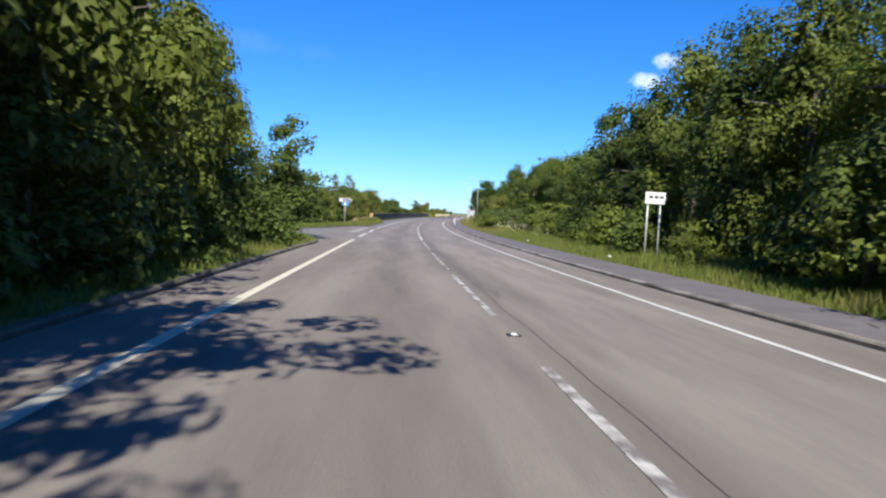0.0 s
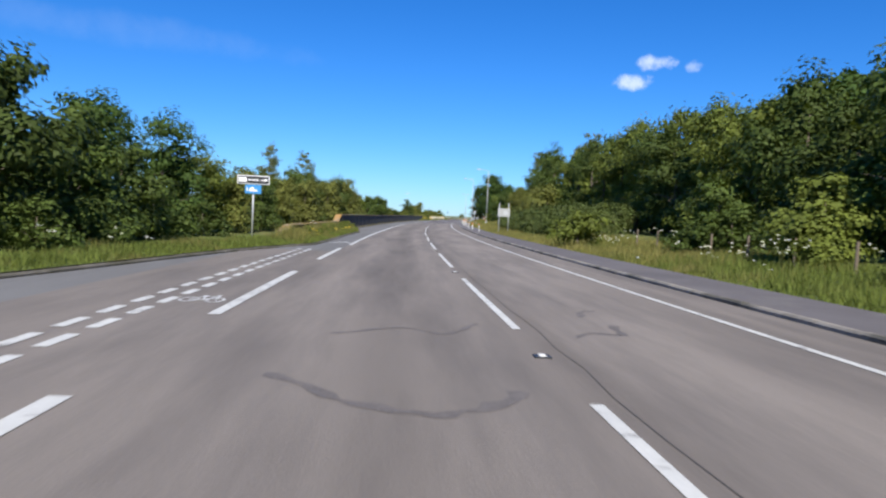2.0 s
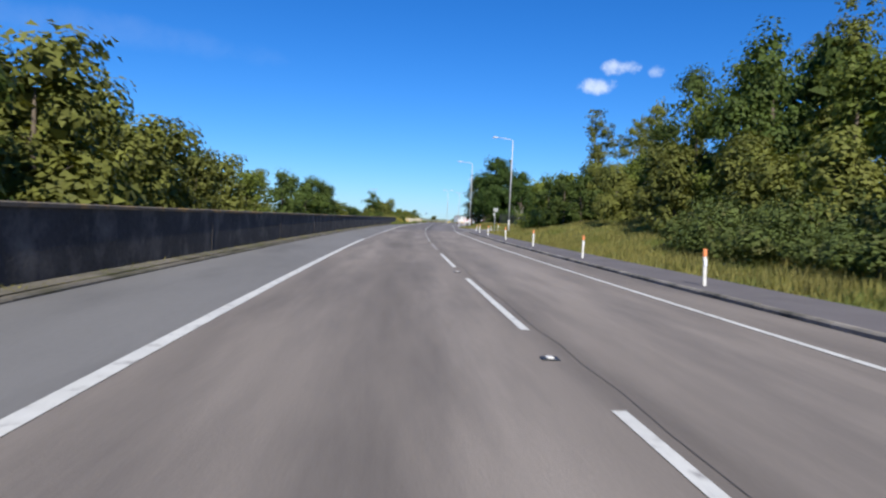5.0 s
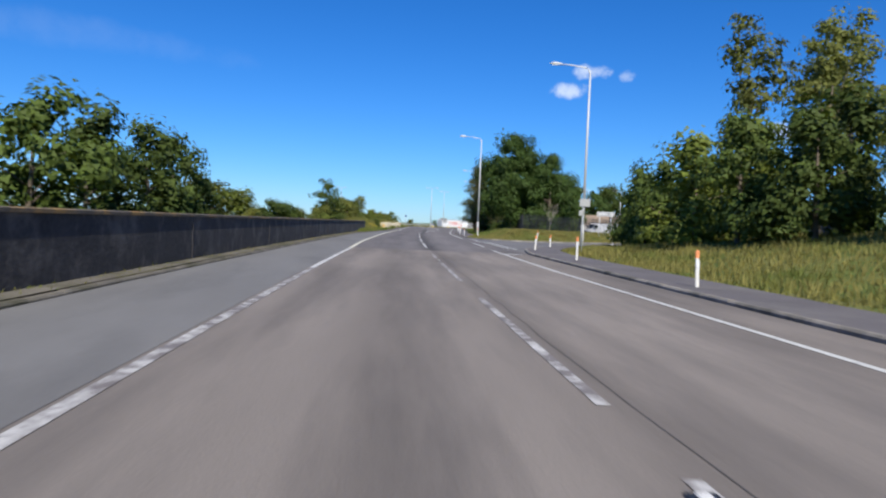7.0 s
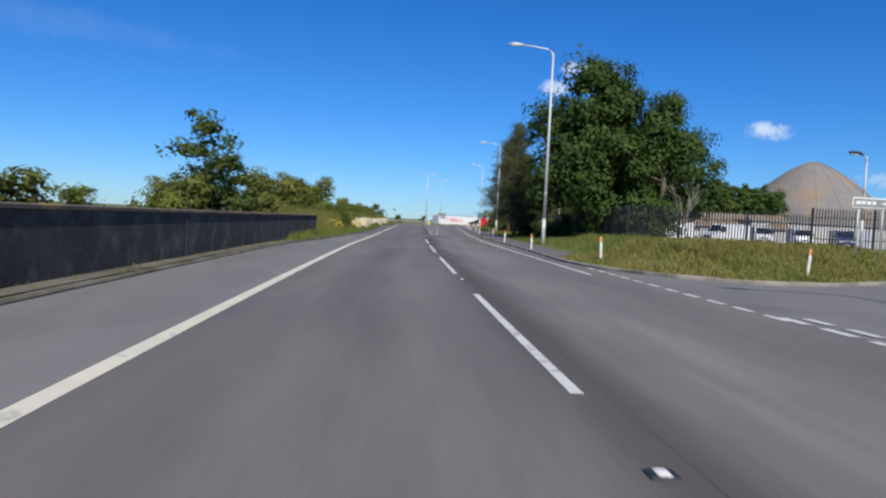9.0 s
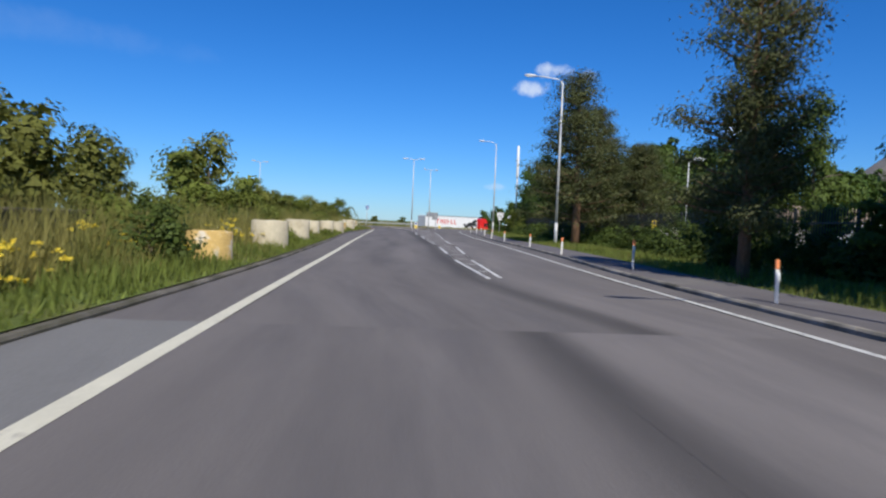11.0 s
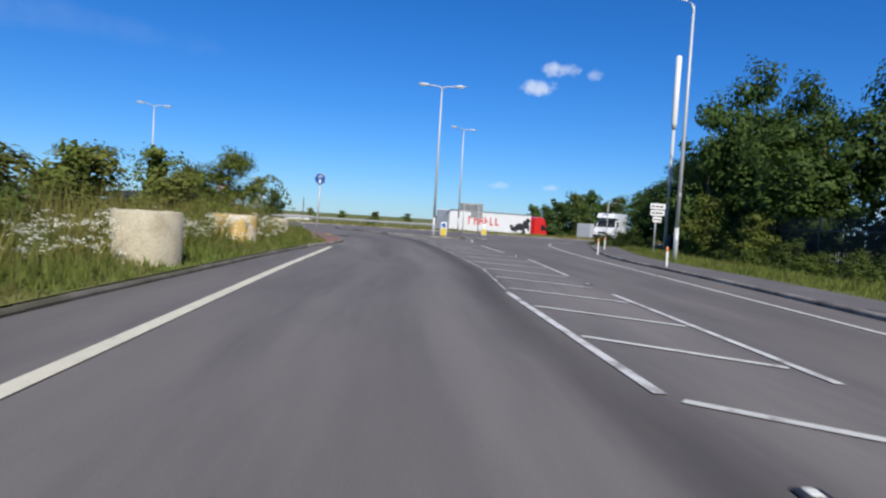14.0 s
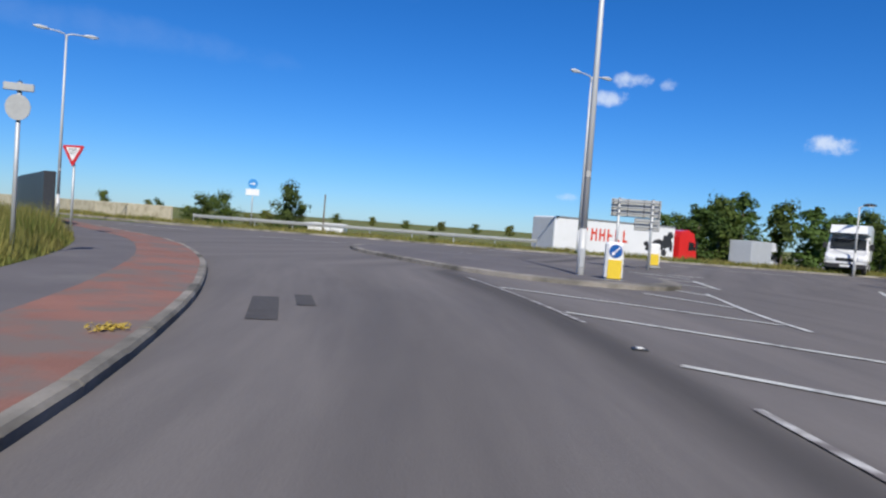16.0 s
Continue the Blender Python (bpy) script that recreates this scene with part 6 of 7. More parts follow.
# ================= trees and plants =================
def leaves(name, pts, out, size, mat, rng, aspect=0.6, up=0.45, spread=0.35, whole=False):
    """A mesh of leaves at the points; out: the way each one roughly faces. Whole ones are folded and four-cornered, others three-cornered."""
    n = len(pts)
    nrm = rng.normal(size=(n, 3)) * 0.24 + out + np.array([0, 0, up])
    nrm /= np.linalg.norm(nrm, axis=1, keepdims=True)
    a = np.cross(nrm, rng.normal(size=(n, 3)))
    a /= np.maximum(np.linalg.norm(a, axis=1, keepdims=True), 1e-6)
    b = np.cross(nrm, a)
    s = size * rng.uniform(1 - spread, 1 + spread, size=(n, 1))
    if whole:
        v = np.stack([pts - a * s * 0.5, pts + b * s * 0.5 * aspect - nrm * s * 0.08, pts + a * s * 0.5, pts - b * s * 0.5 * aspect - nrm * s * 0.08], 1).reshape(-1, 3)
        return array_mesh(name, v, np.arange(4 * n).reshape(n, 4), mat)
    v = np.stack([pts - a * s * 0.5, pts + a * s * 0.3 + b * s * 0.55 * aspect, pts + a * s * 0.5 - b * s * 0.55 * aspect], 1).reshape(-1, 3)
    return array_mesh(name, v, np.arange(3 * n).reshape(n, 3), mat)


def crown_points(rng, lobes, clumps, per, clump_r, flat=0.65, shell=0.4, core=0):
    """Leaf places in clumps near the skins of the lobes (x, y, z, rx, ry, rz), and the way out from each lobe's middle."""
    lobes = np.array(lobes, dtype=float)
    wgt = (lobes[:, 3] * lobes[:, 4] * lobes[:, 5]) ** (2 / 3)
    pick = rng.choice(len(lobes), size=clumps, p=wgt / wgt.sum())
    d = rng.normal(size=(clumps, 3))
    d[:, 2] += 0.25
    d /= np.linalg.norm(d, axis=1, keepdims=True)
    r = rng.uniform(0, 1, size=(clumps, 1)) ** shell * rng.uniform(0.85, 1.12, size=(clumps, 1))
    c = lobes[pick, :3] + d * r * lobes[pick, 3:]
    own = clump_r * rng.uniform(0.6, 1.4, size=clumps)
    k = np.repeat(np.arange(clumps), per)
    q = rng.normal(size=(len(k), 3)) * own[k][:, None] * np.array([1, 1, flat]) * 0.62
    long = np.linalg.norm(q, axis=1, keepdims=True)
    q *= np.minimum(1.0, 0.95 * own[k][:, None] / np.maximum(long, 1e-6))
    pts = c[k] + q
    out = d[k] * 0.6 + q / np.maximum(np.linalg.norm(q, axis=1, keepdims=True), 1e-6) * 0.85
    grow = np.ones((len(pts), 1))
    if core:
        # oversized leaves added deep inside, which block light and sky so the gaps darken
        pick = rng.choice(len(lobes), size=core, p=wgt / wgt.sum())
        d = rng.normal(size=(core, 3))
        d /= np.linalg.norm(d, axis=1, keepdims=True)
        pts = np.concatenate([pts, lobes[pick, :3] + d * rng.uniform(0, 0.66, size=(core, 1)) * lobes[pick, 3:]])
        out = np.concatenate([out, d])
        grow = np.concatenate([grow, np.full((core, 1), 2.0)])
    keep = pts[:, 2] > 0.05
    return pts[keep], out[keep], grow[keep]


def limbs(rng, lobes, height, r, lean=(0, 0), n=7, base=0.25):
    """A tapered trunk and limbs that reach into the lobes."""
    g = Geo()
    top = Vector((lean[0], lean[1], height * 0.72))
    g.tube([(0, 0, -0.2), (lean[0] * 0.2, lean[1] * 0.2, height * 0.2), (lean[0] * 0.6, lean[1] * 0.6, height * 0.48), top], [r * 1.25, r * 0.9, r * 0.6, r * 0.2], 8)
    for i in range(n):
        lb = lobes[i % len(lobes)]
        t0 = base + (0.75 - base) * i / n
        a = Vector((lean[0] * t0, lean[1] * t0, height * 0.72 * t0))
        e = Vector((lb[0] + rng.uniform(-0.4, 0.4) * lb[3], lb[1] + rng.uniform(-0.4, 0.4) * lb[4], max(lb[2] + 0.3 * lb[5], a.z + 0.5)))
        mid = a.lerp(e, 0.5) + Vector((0, 0, 0.25 * (e - a).length * 0.3))
        q = r * (0.5 - 0.25 * t0)
        g.tube([a, mid, e], [q, q * 0.6, q * 0.15], 6)
    return g


def make_tree(name, seed, lobes, height, r, clumps, per, clump_r, leaf, mat, bark, label, category="tree", n_limbs=7, aspect=0.6, flat=0.65, shell=0.4, base=0.25, lean=(0, 0), core=0):
    rng = np.random.default_rng(seed)
    t = thing(name, pose(0, 0, -50), label, category)
    g = limbs(rng, lobes, height, r, lean, n_limbs, base)
    part("trunk", g, bark, t, smooth=True)
    pts, out, grow = crown_points(rng, lobes, clumps, per, clump_r, flat, shell, core)
    ob = new("crown", leaves("crown", pts, out, leaf * grow, mat, rng, aspect))
    ob.parent = t
    return t


def lumps(seed, n, wide, low, high, size, tall=1.0, pull=0.75):
    """Lobes of a crown, widest about the middle of its height."""
    rnd = random.Random(seed)
    res = []
    for i in range(n):
        f = (i + 0.5) / n
        z = low + (high - low) * f
        w = wide * (math.sin(math.pi * (0.18 + 0.78 * f)) ** 0.8) * pull
        a = rnd.uniform(0, 6.28)
        q = w * rnd.uniform(0.25, 0.95)
        s = size * rnd.uniform(0.75, 1.2) * (1.0 if f < 0.75 else 0.78)
        res.append((q * math.cos(a), q * math.sin(a), z, s, s, s * tall * rnd.uniform(0.7, 0.95)))
    return res


PROTO = {
    "wood": [make_tree("woodland_tree", 11 + i, lumps(31 + i, 15, 3.0, 0.7, 7.9, 1.6), 8.6, 0.17, 110, 70, 0.68, 0.185, ("leaf_wood", "leaf_bright", "leaf_wood")[i], "bark", "dense green broadleaf tree at the wood's edge", aspect=0.9, core=420) for i in range(3)],
    "dark": [make_tree("woodland_tree", 18, lumps(37, 14, 3.1, 0.7, 7.9, 1.75), 8.6, 0.17, 110, 66, 0.68, 0.19, "leaf_oak", "bark", "dense dark green broadleaf tree behind the fence", aspect=0.9, core=420)],
    "far": [make_tree("woodland_tree", 15 + i, lumps(41 + i, 12, 3.0, 0.7, 7.9, 1.75), 8.6, 0.17, 70, 34, 0.8, 0.36, ("leaf_wood", "leaf_oak")[i], "bark", "dense green broadleaf tree deep in the wood", n_limbs=4, aspect=0.95, core=160) for i in range(2)],
    "near": [make_tree("roadside_tree", 51 + i, lumps(61 + i, 17, 3.2, 0.9, 8.2, 1.5), 9.0, 0.19, 180, 72, 0.6, 0.145, ("leaf_bright", "leaf_wood")[i], "bark", "leafy broadleaf tree overhanging the road's edge", aspect=0.9, core=900) for i in range(2)],
    "airy": [make_tree("tall_tree", 71 + i, lumps(81 + i, 11, 2.3, 5.0, 11.4, 1.2, 1.0), 12.0, 0.16, 110, 30, 0.5, 0.2, "leaf_olive", "bark", "tall thin tree with bare lower limbs", n_limbs=9, shell=0.6, aspect=0.9) for i in range(2)],
    "oak": [make_tree("oak_tree", 91, lumps(95, 26, 5.0, 2.0, 10.9, 2.15, 0.95), 11.6, 0.34, 330, 90, 0.86, 0.22, "leaf_oak", "bark", "large dense dark green oak tree", n_limbs=10, aspect=0.9, core=900)],
    "scrub": [make_tree("scrub_tree", 101 + i, lumps(111 + i, 11, 1.95, 0.4, 4.2, 1.1), 4.8, 0.09, 70, 47, 0.52, 0.18, ("leaf_olive", "leaf_wood", "leaf_bright")[i], "bark", "bushy scrub tree with yellowish green leaves", aspect=0.9, core=240) for i in range(3)],
    "sapling": [make_tree("young_tree", 121 + i, [((0.75 - 0.05 * k) * math.sin(2.4 * k + i), (0.75 - 0.05 * k) * math.cos(2.4 * k + i), 0.7 + 0.5 * k, (1.5, 1.2, 1.45, 0.95, 1.25, 0.8, 0.95, 0.6, 0.55, 0.4)[k], (1.2, 1.5, 1.1, 1.3, 0.9, 1.05, 0.7, 0.75, 0.5, 0.4)[k], 0.42) for k in range(10)], 5.4, 0.06, 120, 40, 0.36, 0.14, ("leaf_wood", "leaf_olive")[i], "bark", "slender young tree with open branches", n_limbs=11, base=0.12, aspect=0.9, shell=0.8) for i in range(2)],
    "overhang": [make_tree("overhanging_tree", 171, [(0.0, 0.0, 6.6, 1.8, 1.8, 1.4), (1.0, 0.0, 5.2, 1.3, 1.4, 0.9), (1.9, 0.9, 5.5, 1.1, 1.2, 0.8), (2.9, -0.4, 5.7, 0.9, 1.0, 0.7), (3.8, 0.7, 5.9, 0.75, 0.8, 0.5), (2.5, 2.3, 5.3, 0.8, 0.7, 0.5), (1.2, -1.7, 5.4, 1.1, 1.0, 0.8), (4.3, -0.5, 6.1, 0.5, 0.6, 0.4)], 7.0, 0.2, 150, 62, 0.42, 0.15, "leaf_wood", "bark", "leafy tree with limbs reaching over the road", n_limbs=9, aspect=0.9, base=0.4)],
    "gorse": [make_tree("gorse_bush", 131 + i, [(0.9 * math.cos(2.1 * k + i), 0.9 * math.sin(2.1 * k + i), 0.5 + 0.2 * (k % 4), 0.8, 0.8, 0.7) for k in range(9)], 1.5, 0.05, 140, 24, 0.29, 0.118, "gorse", "bark", "dense brownish green gorse bush", "bush", n_limbs=6, aspect=0.7) for i in range(2)],
    "bush": [make_tree("bush", 141 + i, lumps(151 + i, 9, 1.2, 0.3, 1.85, 0.7), 2.0, 0.05, 100, 26, 0.32, 0.115, ("leaf_wood", "leaf_bright")[i], "bark", "rounded leafy bush in the verge", "bush", n_limbs=6, aspect=0.9) for i in range(2)],
}


def make_pine(seed):
    rng = np.random.default_rng(seed)
    t = thing("pine_tree", pose(0, 0, -50), "dark Scots pine with layered boughs and a reddish trunk", "tree")
    g = Geo()
    g.tube([(0, 0, -0.2), (0.1, 0, 3), (0.25, 0.1, 7), (0.2, 0.1, 11.6)], [0.27, 0.22, 0.14, 0.04], 10)
    pts, outs = [], []
    for i in range(84):
        z = 1.9 + 10.1 * (i / 83) ** 0.95
        reach = max(3.1 * (1 - max(z - 3.2, 0) / 9.6) ** 0.8 * rng.uniform(0.6, 1.15), 0.5)
        a = rng.uniform(0, 6.28)
        tip = Vector((0.2 + reach * math.cos(a), 0.1 + reach * math.sin(a), z + reach * rng.uniform(0.0, 0.22)))
        root = Vector((0.2, 0.1, z - 0.25))
        g.tube([root, root.lerp(tip, 0.5) + Vector((0, 0, -0.12)), tip], [0.06, 0.04, 0.012], 5)
        m = int(8 + reach * 5)
        f = rng.uniform(0.3, 1.08, size=m)
        c = np.array(root) + f[:, None] * (np.array(tip) - np.array(root)) + rng.normal(size=(m, 3)) * np.array([0.34, 0.34, 0.14])
        k = np.repeat(np.arange(m), 26)
        q = rng.normal(size=(len(k), 3)) * np.array([0.26, 0.26, 0.2])
        pts.append(c[k] + q)
        outs.append(q * 3)
    part("trunk", g, "bark_pine", t, smooth=True)
    ob = new("crown", leaves("crown", np.concatenate(pts), np.concatenate(outs), 0.17, "needles", rng, 0.34, 0.6))
    ob.parent = t
    return t


PROTO["pine"] = [make_pine(161)]


def bare_tree(x, y, high, seed, bark="bark_pine", label="bare brown tree with upswept leafless branches"):
    """A leafless tree: trunk, limbs and twigs, each forking upwards."""
    rng = random.Random(seed)
    t = thing("bare_tree", at(x, y, 0, -0.1), label, "tree")
    g = Geo()

    def grow(a, way, long, r, depth):
        mid = a + way * long * 0.5 + Vector((rng.uniform(-1, 1), rng.uniform(-1, 1), 0)) * long * 0.05
        b = a + way * long
        g.tube([a, mid, b], [r, r * 0.8, r * 0.6], 6 if depth < 2 else 4)
        if depth < 4:
            for _ in range(3 if depth else 5):
                q = (way + Vector((rng.uniform(-1, 1), rng.uniform(-1, 1), rng.uniform(0.0, 0.6))) * 0.42).normalized()
                grow(a.lerp(b, rng.uniform(0.55, 1.0)), q, long * rng.uniform(0.5, 0.75), r * 0.55, depth + 1)
    grow(Vector((0, 0, 0)), Vector((0.03, 0, 1)).normalized(), high * 0.4, high * 0.008, 0)
    part("trunk", g, bark, t)
    return t


def arching_shoot(x, y, reach, high, turn, seed):
    """A long bramble shoot that rises from the scrub and bends over, set with small leaves."""
    rng = np.random.default_rng(seed)
    t = thing("bramble_shoot", at(x, y, turn), "long arching bramble shoot with hanging leaves", "bramble")
    f = np.linspace(0, 1, 22)
    line = np.column_stack([reach * f ** 1.3, 0.1 * np.sin(3 * f), high * (1 - (1.32 * f - 0.78) ** 2 / 0.61)])
    part("stem", Geo().tube(line.tolist(), np.linspace(0.022, 0.006, 22).tolist(), 5), "bark", t)
    k = np.repeat(np.arange(5, 22), 16)
    q = line[k] + rng.normal(size=(len(k), 3)) * np.array([0.07, 0.08, 0.09]) - np.array([0, 0, 0.06])
    ob = new("leaf_spray", leaves("leaf_spray", q, rng.normal(size=q.shape), 0.09, "leaf_olive", rng, 0.8))
    ob.parent = t
    tagged(ob, kind="stuff")
    return t
used = {}
trnd = random.Random(77)


def plant(kind, x, y, size=1.0, which=None, turn=None, wide=None, dz=-0.05, label=""):
    """Sets a tree of the kind; the first one is the pattern itself, the others copies."""
    src = PROTO[kind][which if which is not None else trnd.randrange(len(PROTO[kind]))]
    w = wide if wide is not None else size * trnd.uniform(0.9, 1.12)
    turn = trnd.uniform(0, 360) if turn is None else turn
    m = pose(x, y, land1(x, y) + dz, trnd.uniform(-2.5, 2.5), trnd.uniform(-2.5, 2.5), turn) @ Matrix.Diagonal((w, w, size, 1))
    if src.name not in used:
        used[src.name] = (w, w, size, 1)
        src.matrix_basis = m
        ob = src
    else:
        ob = copy_thing(src, m @ Matrix.Diagonal(used[src.name]).inverted())
    if label:
        tagged(ob, label)
    return ob


def jit(a):
    return trnd.uniform(-a, a)


# ---- wood beside the far kerb
for s in np.arange(-26, 134, 4.3):
    size = float(np.interp(s, [-20, 10, 20, 36, 44, 55, 72, 90, 120, 135], [0.9, 0.95, 1.0, 1.04, 0.84, 0.8, 0.95, 1.1, 1.1, 0.95]))
    front = float(np.interp(s, [-20, 13, 17, 28, 33, 45, 58, 70, 90, 118, 134], [10.4, 11.0, 13.2, 13.6, 13.0, 15.0, 16.0, 18.5, 20.5, 19.0, 17.0]))
    leafy = -2 < s < 42
    plant("near" if leafy else "wood", *rs(s + jit(1.2), front + jit(0.5)), size * trnd.uniform(0.86, 1.16) * (0.98 if leafy else 1.0), wide=min(max(size, 0.72), 0.95) * trnd.uniform(1.0, 1.2))
    if s > -8:
        plant("far", *rs(s + 2 + jit(1.2), front + 4.4 + jit(1.0)), size * trnd.uniform(1.0, 1.2), wide=0.95)
for s, u, z in ((9, 9.8, 1.1), (13, 9.7, 1.15), (17, 10.3, 1.0), (21, 9.5, 0.55), (23.6, 10.9, 0.75), (28.5, 10.6, 1.0), (33, 10.8, 1.1), (38, 10.9, 1.0), (42.5, 11.4, 0.9)):
    plant("bush", *rs(s, u), z, wide=z * 1.25)
for s, u, z in ((39.5, 12.9, 1.5), (36.6, 13.4, 1.42), (22.5, 13.6, 1.3)):
    plant("sapling", *rs(s, u), z, wide=z * 1.05, label="tall pointed young tree at the wood's edge")
for s, u, z in ((12, 11.6, 0.5), (32, 12.0, 0.52)):
    plant("near", *rs(s, u), z, wide=z * 1.1)
for s in np.arange(46, 66, 3.2):
    plant("bush", *rs(s + jit(1.4), 12.2 + jit(0.6)), trnd.uniform(0.6, 1.1), wide=trnd.uniform(1.1, 1.6))
for s, u, z in ((50, 12.2, 0.55), (57, 12.4, 0.6), (64, 12.6, 0.62)):
    plant("scrub", *rs(s, u), z, which=2 if trnd.random() < 0.5 else 1, wide=z * 1.3)
plant("bush", 10.2, 69.8, 0.95, which=1, wide=1.25, label="rounded leafy bush standing alone in long grass")
# gorse from the sign to the bank
for s in np.arange(88, 112, 2.6):
    plant("gorse", *rs(s + jit(0.8), 15.4 + jit(0.8)), trnd.uniform(1.0, 1.4), wide=trnd.uniform(1.2, 1.6))
for s in np.arange(84, 122, 1.9):
    plant("gorse", *rs(s + jit(0.6), 10.5 + 0.03 * (s - 84) + jit(0.4)), trnd.uniform(0.5, 1.05), wide=trnd.uniform(0.8, 1.2))
    plant("gorse", *rs(s + jit(0.6), 12.9 + jit(0.6)), trnd.uniform(0.85, 1.4), wide=trnd.uniform(1.1, 1.5))
for s in np.arange(104, 142, 4.5):
    plant("scrub", *rs(s + jit(1.2), 13.8 + jit(1.0)), trnd.uniform(0.75, 1.05), which=0)
for s, u, z in ((138, 16.5, 1.05), (143, 17.5, 1.15), (147, 18.5, 1.15), (151, 18.0, 1.05), (140, 22, 1.25), (146, 23, 1.25), (152, 24, 1.2), (157, 22, 1.2)):
    plant("wood" if u < 20 else "far", *rs(s, u), z * 0.54, wide=z * 0.8)
for s, u, z in ((149, 14.2, 0.75), (153, 13.6, 0.85), (156.5, 12.8, 0.9), (160, 12.6, 0.92), (151, 16.5, 1.0), (156, 16.5, 1.05), (161, 16.0, 1.05)):
    plant("scrub", *rs(s, u), z * 1.15)
for x, y, z in ((24.6, 165.0, 0.95), (25.6, 168.4, 1.02), (26.8, 171.4, 1.0), (28.8, 173.2, 0.92), (27.6, 166.8, 1.15), (30.4, 170.8, 1.15), (31.8, 174.8, 0.95), (33.5, 172.5, 1.2), (29.5, 163.5, 1.25), (36.0, 176.0, 0.9)):
    plant("scrub", x, y, z * 1.05, which=2 if trnd.random() < 0.55 else 1)
for x, y, z in ((32.7, 169.6, 1.22), (35.0, 166.0, 1.1), (41.5, 173.5, 1.42), (39.0, 168.0, 1.25), (44.5, 170.0, 1.3)):
    plant("airy", x, y, z, wide=z)
for x, y, z in ((36, 164, 0.6), (40, 162, 0.62), (44, 165, 0.66), (48, 168, 0.7), (38, 158, 0.6)):
    plant("far", x, y, z)
for s, u, z in ((127, 22.0, 0.98), (131, 23.5, 1.0)):
    plant("airy", *rs(s, u), z)

# tall trees added behind the eye, out of view, to shade the right-hand wood
for s in (-9, -5, -1.5, 2.0):
    plant("wood", *rs(s, 10.6 + jit(0.4)), 1.5 * trnd.uniform(0.95, 1.1), wide=1.05)

# ---- wood on the near left
for s in np.arange(-30, -1, 4.4):
    plant("wood", *rs(s + jit(0.6), -7.6 + jit(0.4)), 1.05 * trnd.uniform(0.94, 1.06), wide=0.9)
    plant("far", *rs(s + 1.5 + jit(0.8), -12.0 + jit(1)), trnd.uniform(1.05, 1.2))
# up to s 1.4 they stand out of view, made this tall to shade the rest
for s, u, z, w in ((-9.0, -5.4, 1.6, 1.1), (-5.0, -5.4, 1.7, 1.1), (-1.8, -5.5, 1.7, 1.1), (1.4, -5.6, 1.6, 1.05), (5.2, -5.9, 1.35, 1.0), (9.0, -6.1, 1.2, 0.95), (12.8, -6.2, 1.0, 0.9), (16.6, -6.4, 0.92, 0.84), (20.2, -6.6, 0.84, 0.8), (23.6, -6.9, 0.8, 0.72), (26.6, -8.0, 0.7, 0.66)):
    # past s 4 the brighter leaf colour stands in for sunlit foliage
    plant("near" if s > 4 else "wood", *rs(s, u), z * trnd.uniform(0.95, 1.05), wide=w, which=0 if s > 4 else None)
    plant("far", *rs(s + 1.5, -10.0 + jit(0.8)), z * 1.12, wide=0.95)
# limbs out of view, shaped and placed to cast leafy shade on the road
plant("overhang", -4.7, 0.0, 1.0, turn=0, wide=1.0)
plant("overhang", -5.0, -3.4, 0.98, turn=-25, wide=0.95)
plant("sapling", -4.5, 30.3, 1.0, which=0, wide=1.15, label="young feathery tree at the junction's corner")
for s in np.arange(3, 27.5, 1.9):
    plant("bush", *rs(s + jit(0.4), -4.7 + jit(0.25)), trnd.uniform(0.75, 1.15), which=0)
for x, y, z in ((-6.2, 30.0, 0.45), (-8.2, 28.6, 1.0), (-10.8, 29.6, 0.95), (-14.5, 30.0, 0.74), (-19, 30.0, 0.8)):
    plant("near" if x > -12 else "wood", x, y, z, wide=0.62 if x > -7 else 0.84)
for x, y, z in ((-17, 26, 0.9), (-24, 28, 1.0), (-32, 29, 1.1)):
    plant("far", x, y, z)

# ---- past the side road
for x, y, z, k in ((-9.9, 62.6, 0.6, "dark"), (-12.6, 63.0, 0.46, "dark"), (-16.6, 66.0, 0.48, "dark"), (-19.6, 66.4, 0.5, "dark"), (-22.8, 66.0, 0.46, "dark"), (-10.8, 67.0, 0.66, "dark"), (-8.3, 66.9, 0.6, "dark"), (-7.7, 71.4, 0.46, "wood"), (-14, 70, 0.5, "far"), (-19, 71, 0.52, "far")):
    plant(k, x, y, z, wide=max(z, 0.6) * 1.12)
for x, y, z, w in ((-7.9, 53.2, 0.92, 0.85), (-9.0, 55.6, 1.02, 1.05), (-8.0, 57.8, 0.82, 0.9), (-7.7, 60.4, 0.66, 0.8)):
    plant("scrub", x, y, z, which=1, wide=w, label="dense rounded hawthorn reaching down to the grass")
for x, y, z in ((-7.6, 59.8, 0.8), (-7.4, 62.8, 0.9), (-6.6, 66.4, 0.7), (-6.9, 53.6, 0.6), (-7.0, 56.0, 0.7)):
    plant("bush", x, y, z, wide=z * 1.3)
for x, y, z in ((-29, 66, 0.85), (-34, 69, 0.9), (-40, 71, 0.95), (-46, 72, 0.95), (-24, 72, 0.8), (-52, 76, 1.0), (-20, 76, 0.7)):
    plant("far", x, y, z)
# ---- weeds before the low parapet
for s in np.arange(66.5, 93.5, 1.5):
    u = -4.25 + 0.5 * trnd.random() if s < 84 else -4.35
    plant("bush", *rs(s + jit(0.5), u), trnd.uniform(0.2, 0.4), which=1, wide=trnd.uniform(0.16, 0.3), label="tall dock and thistle weeds below the parapet")
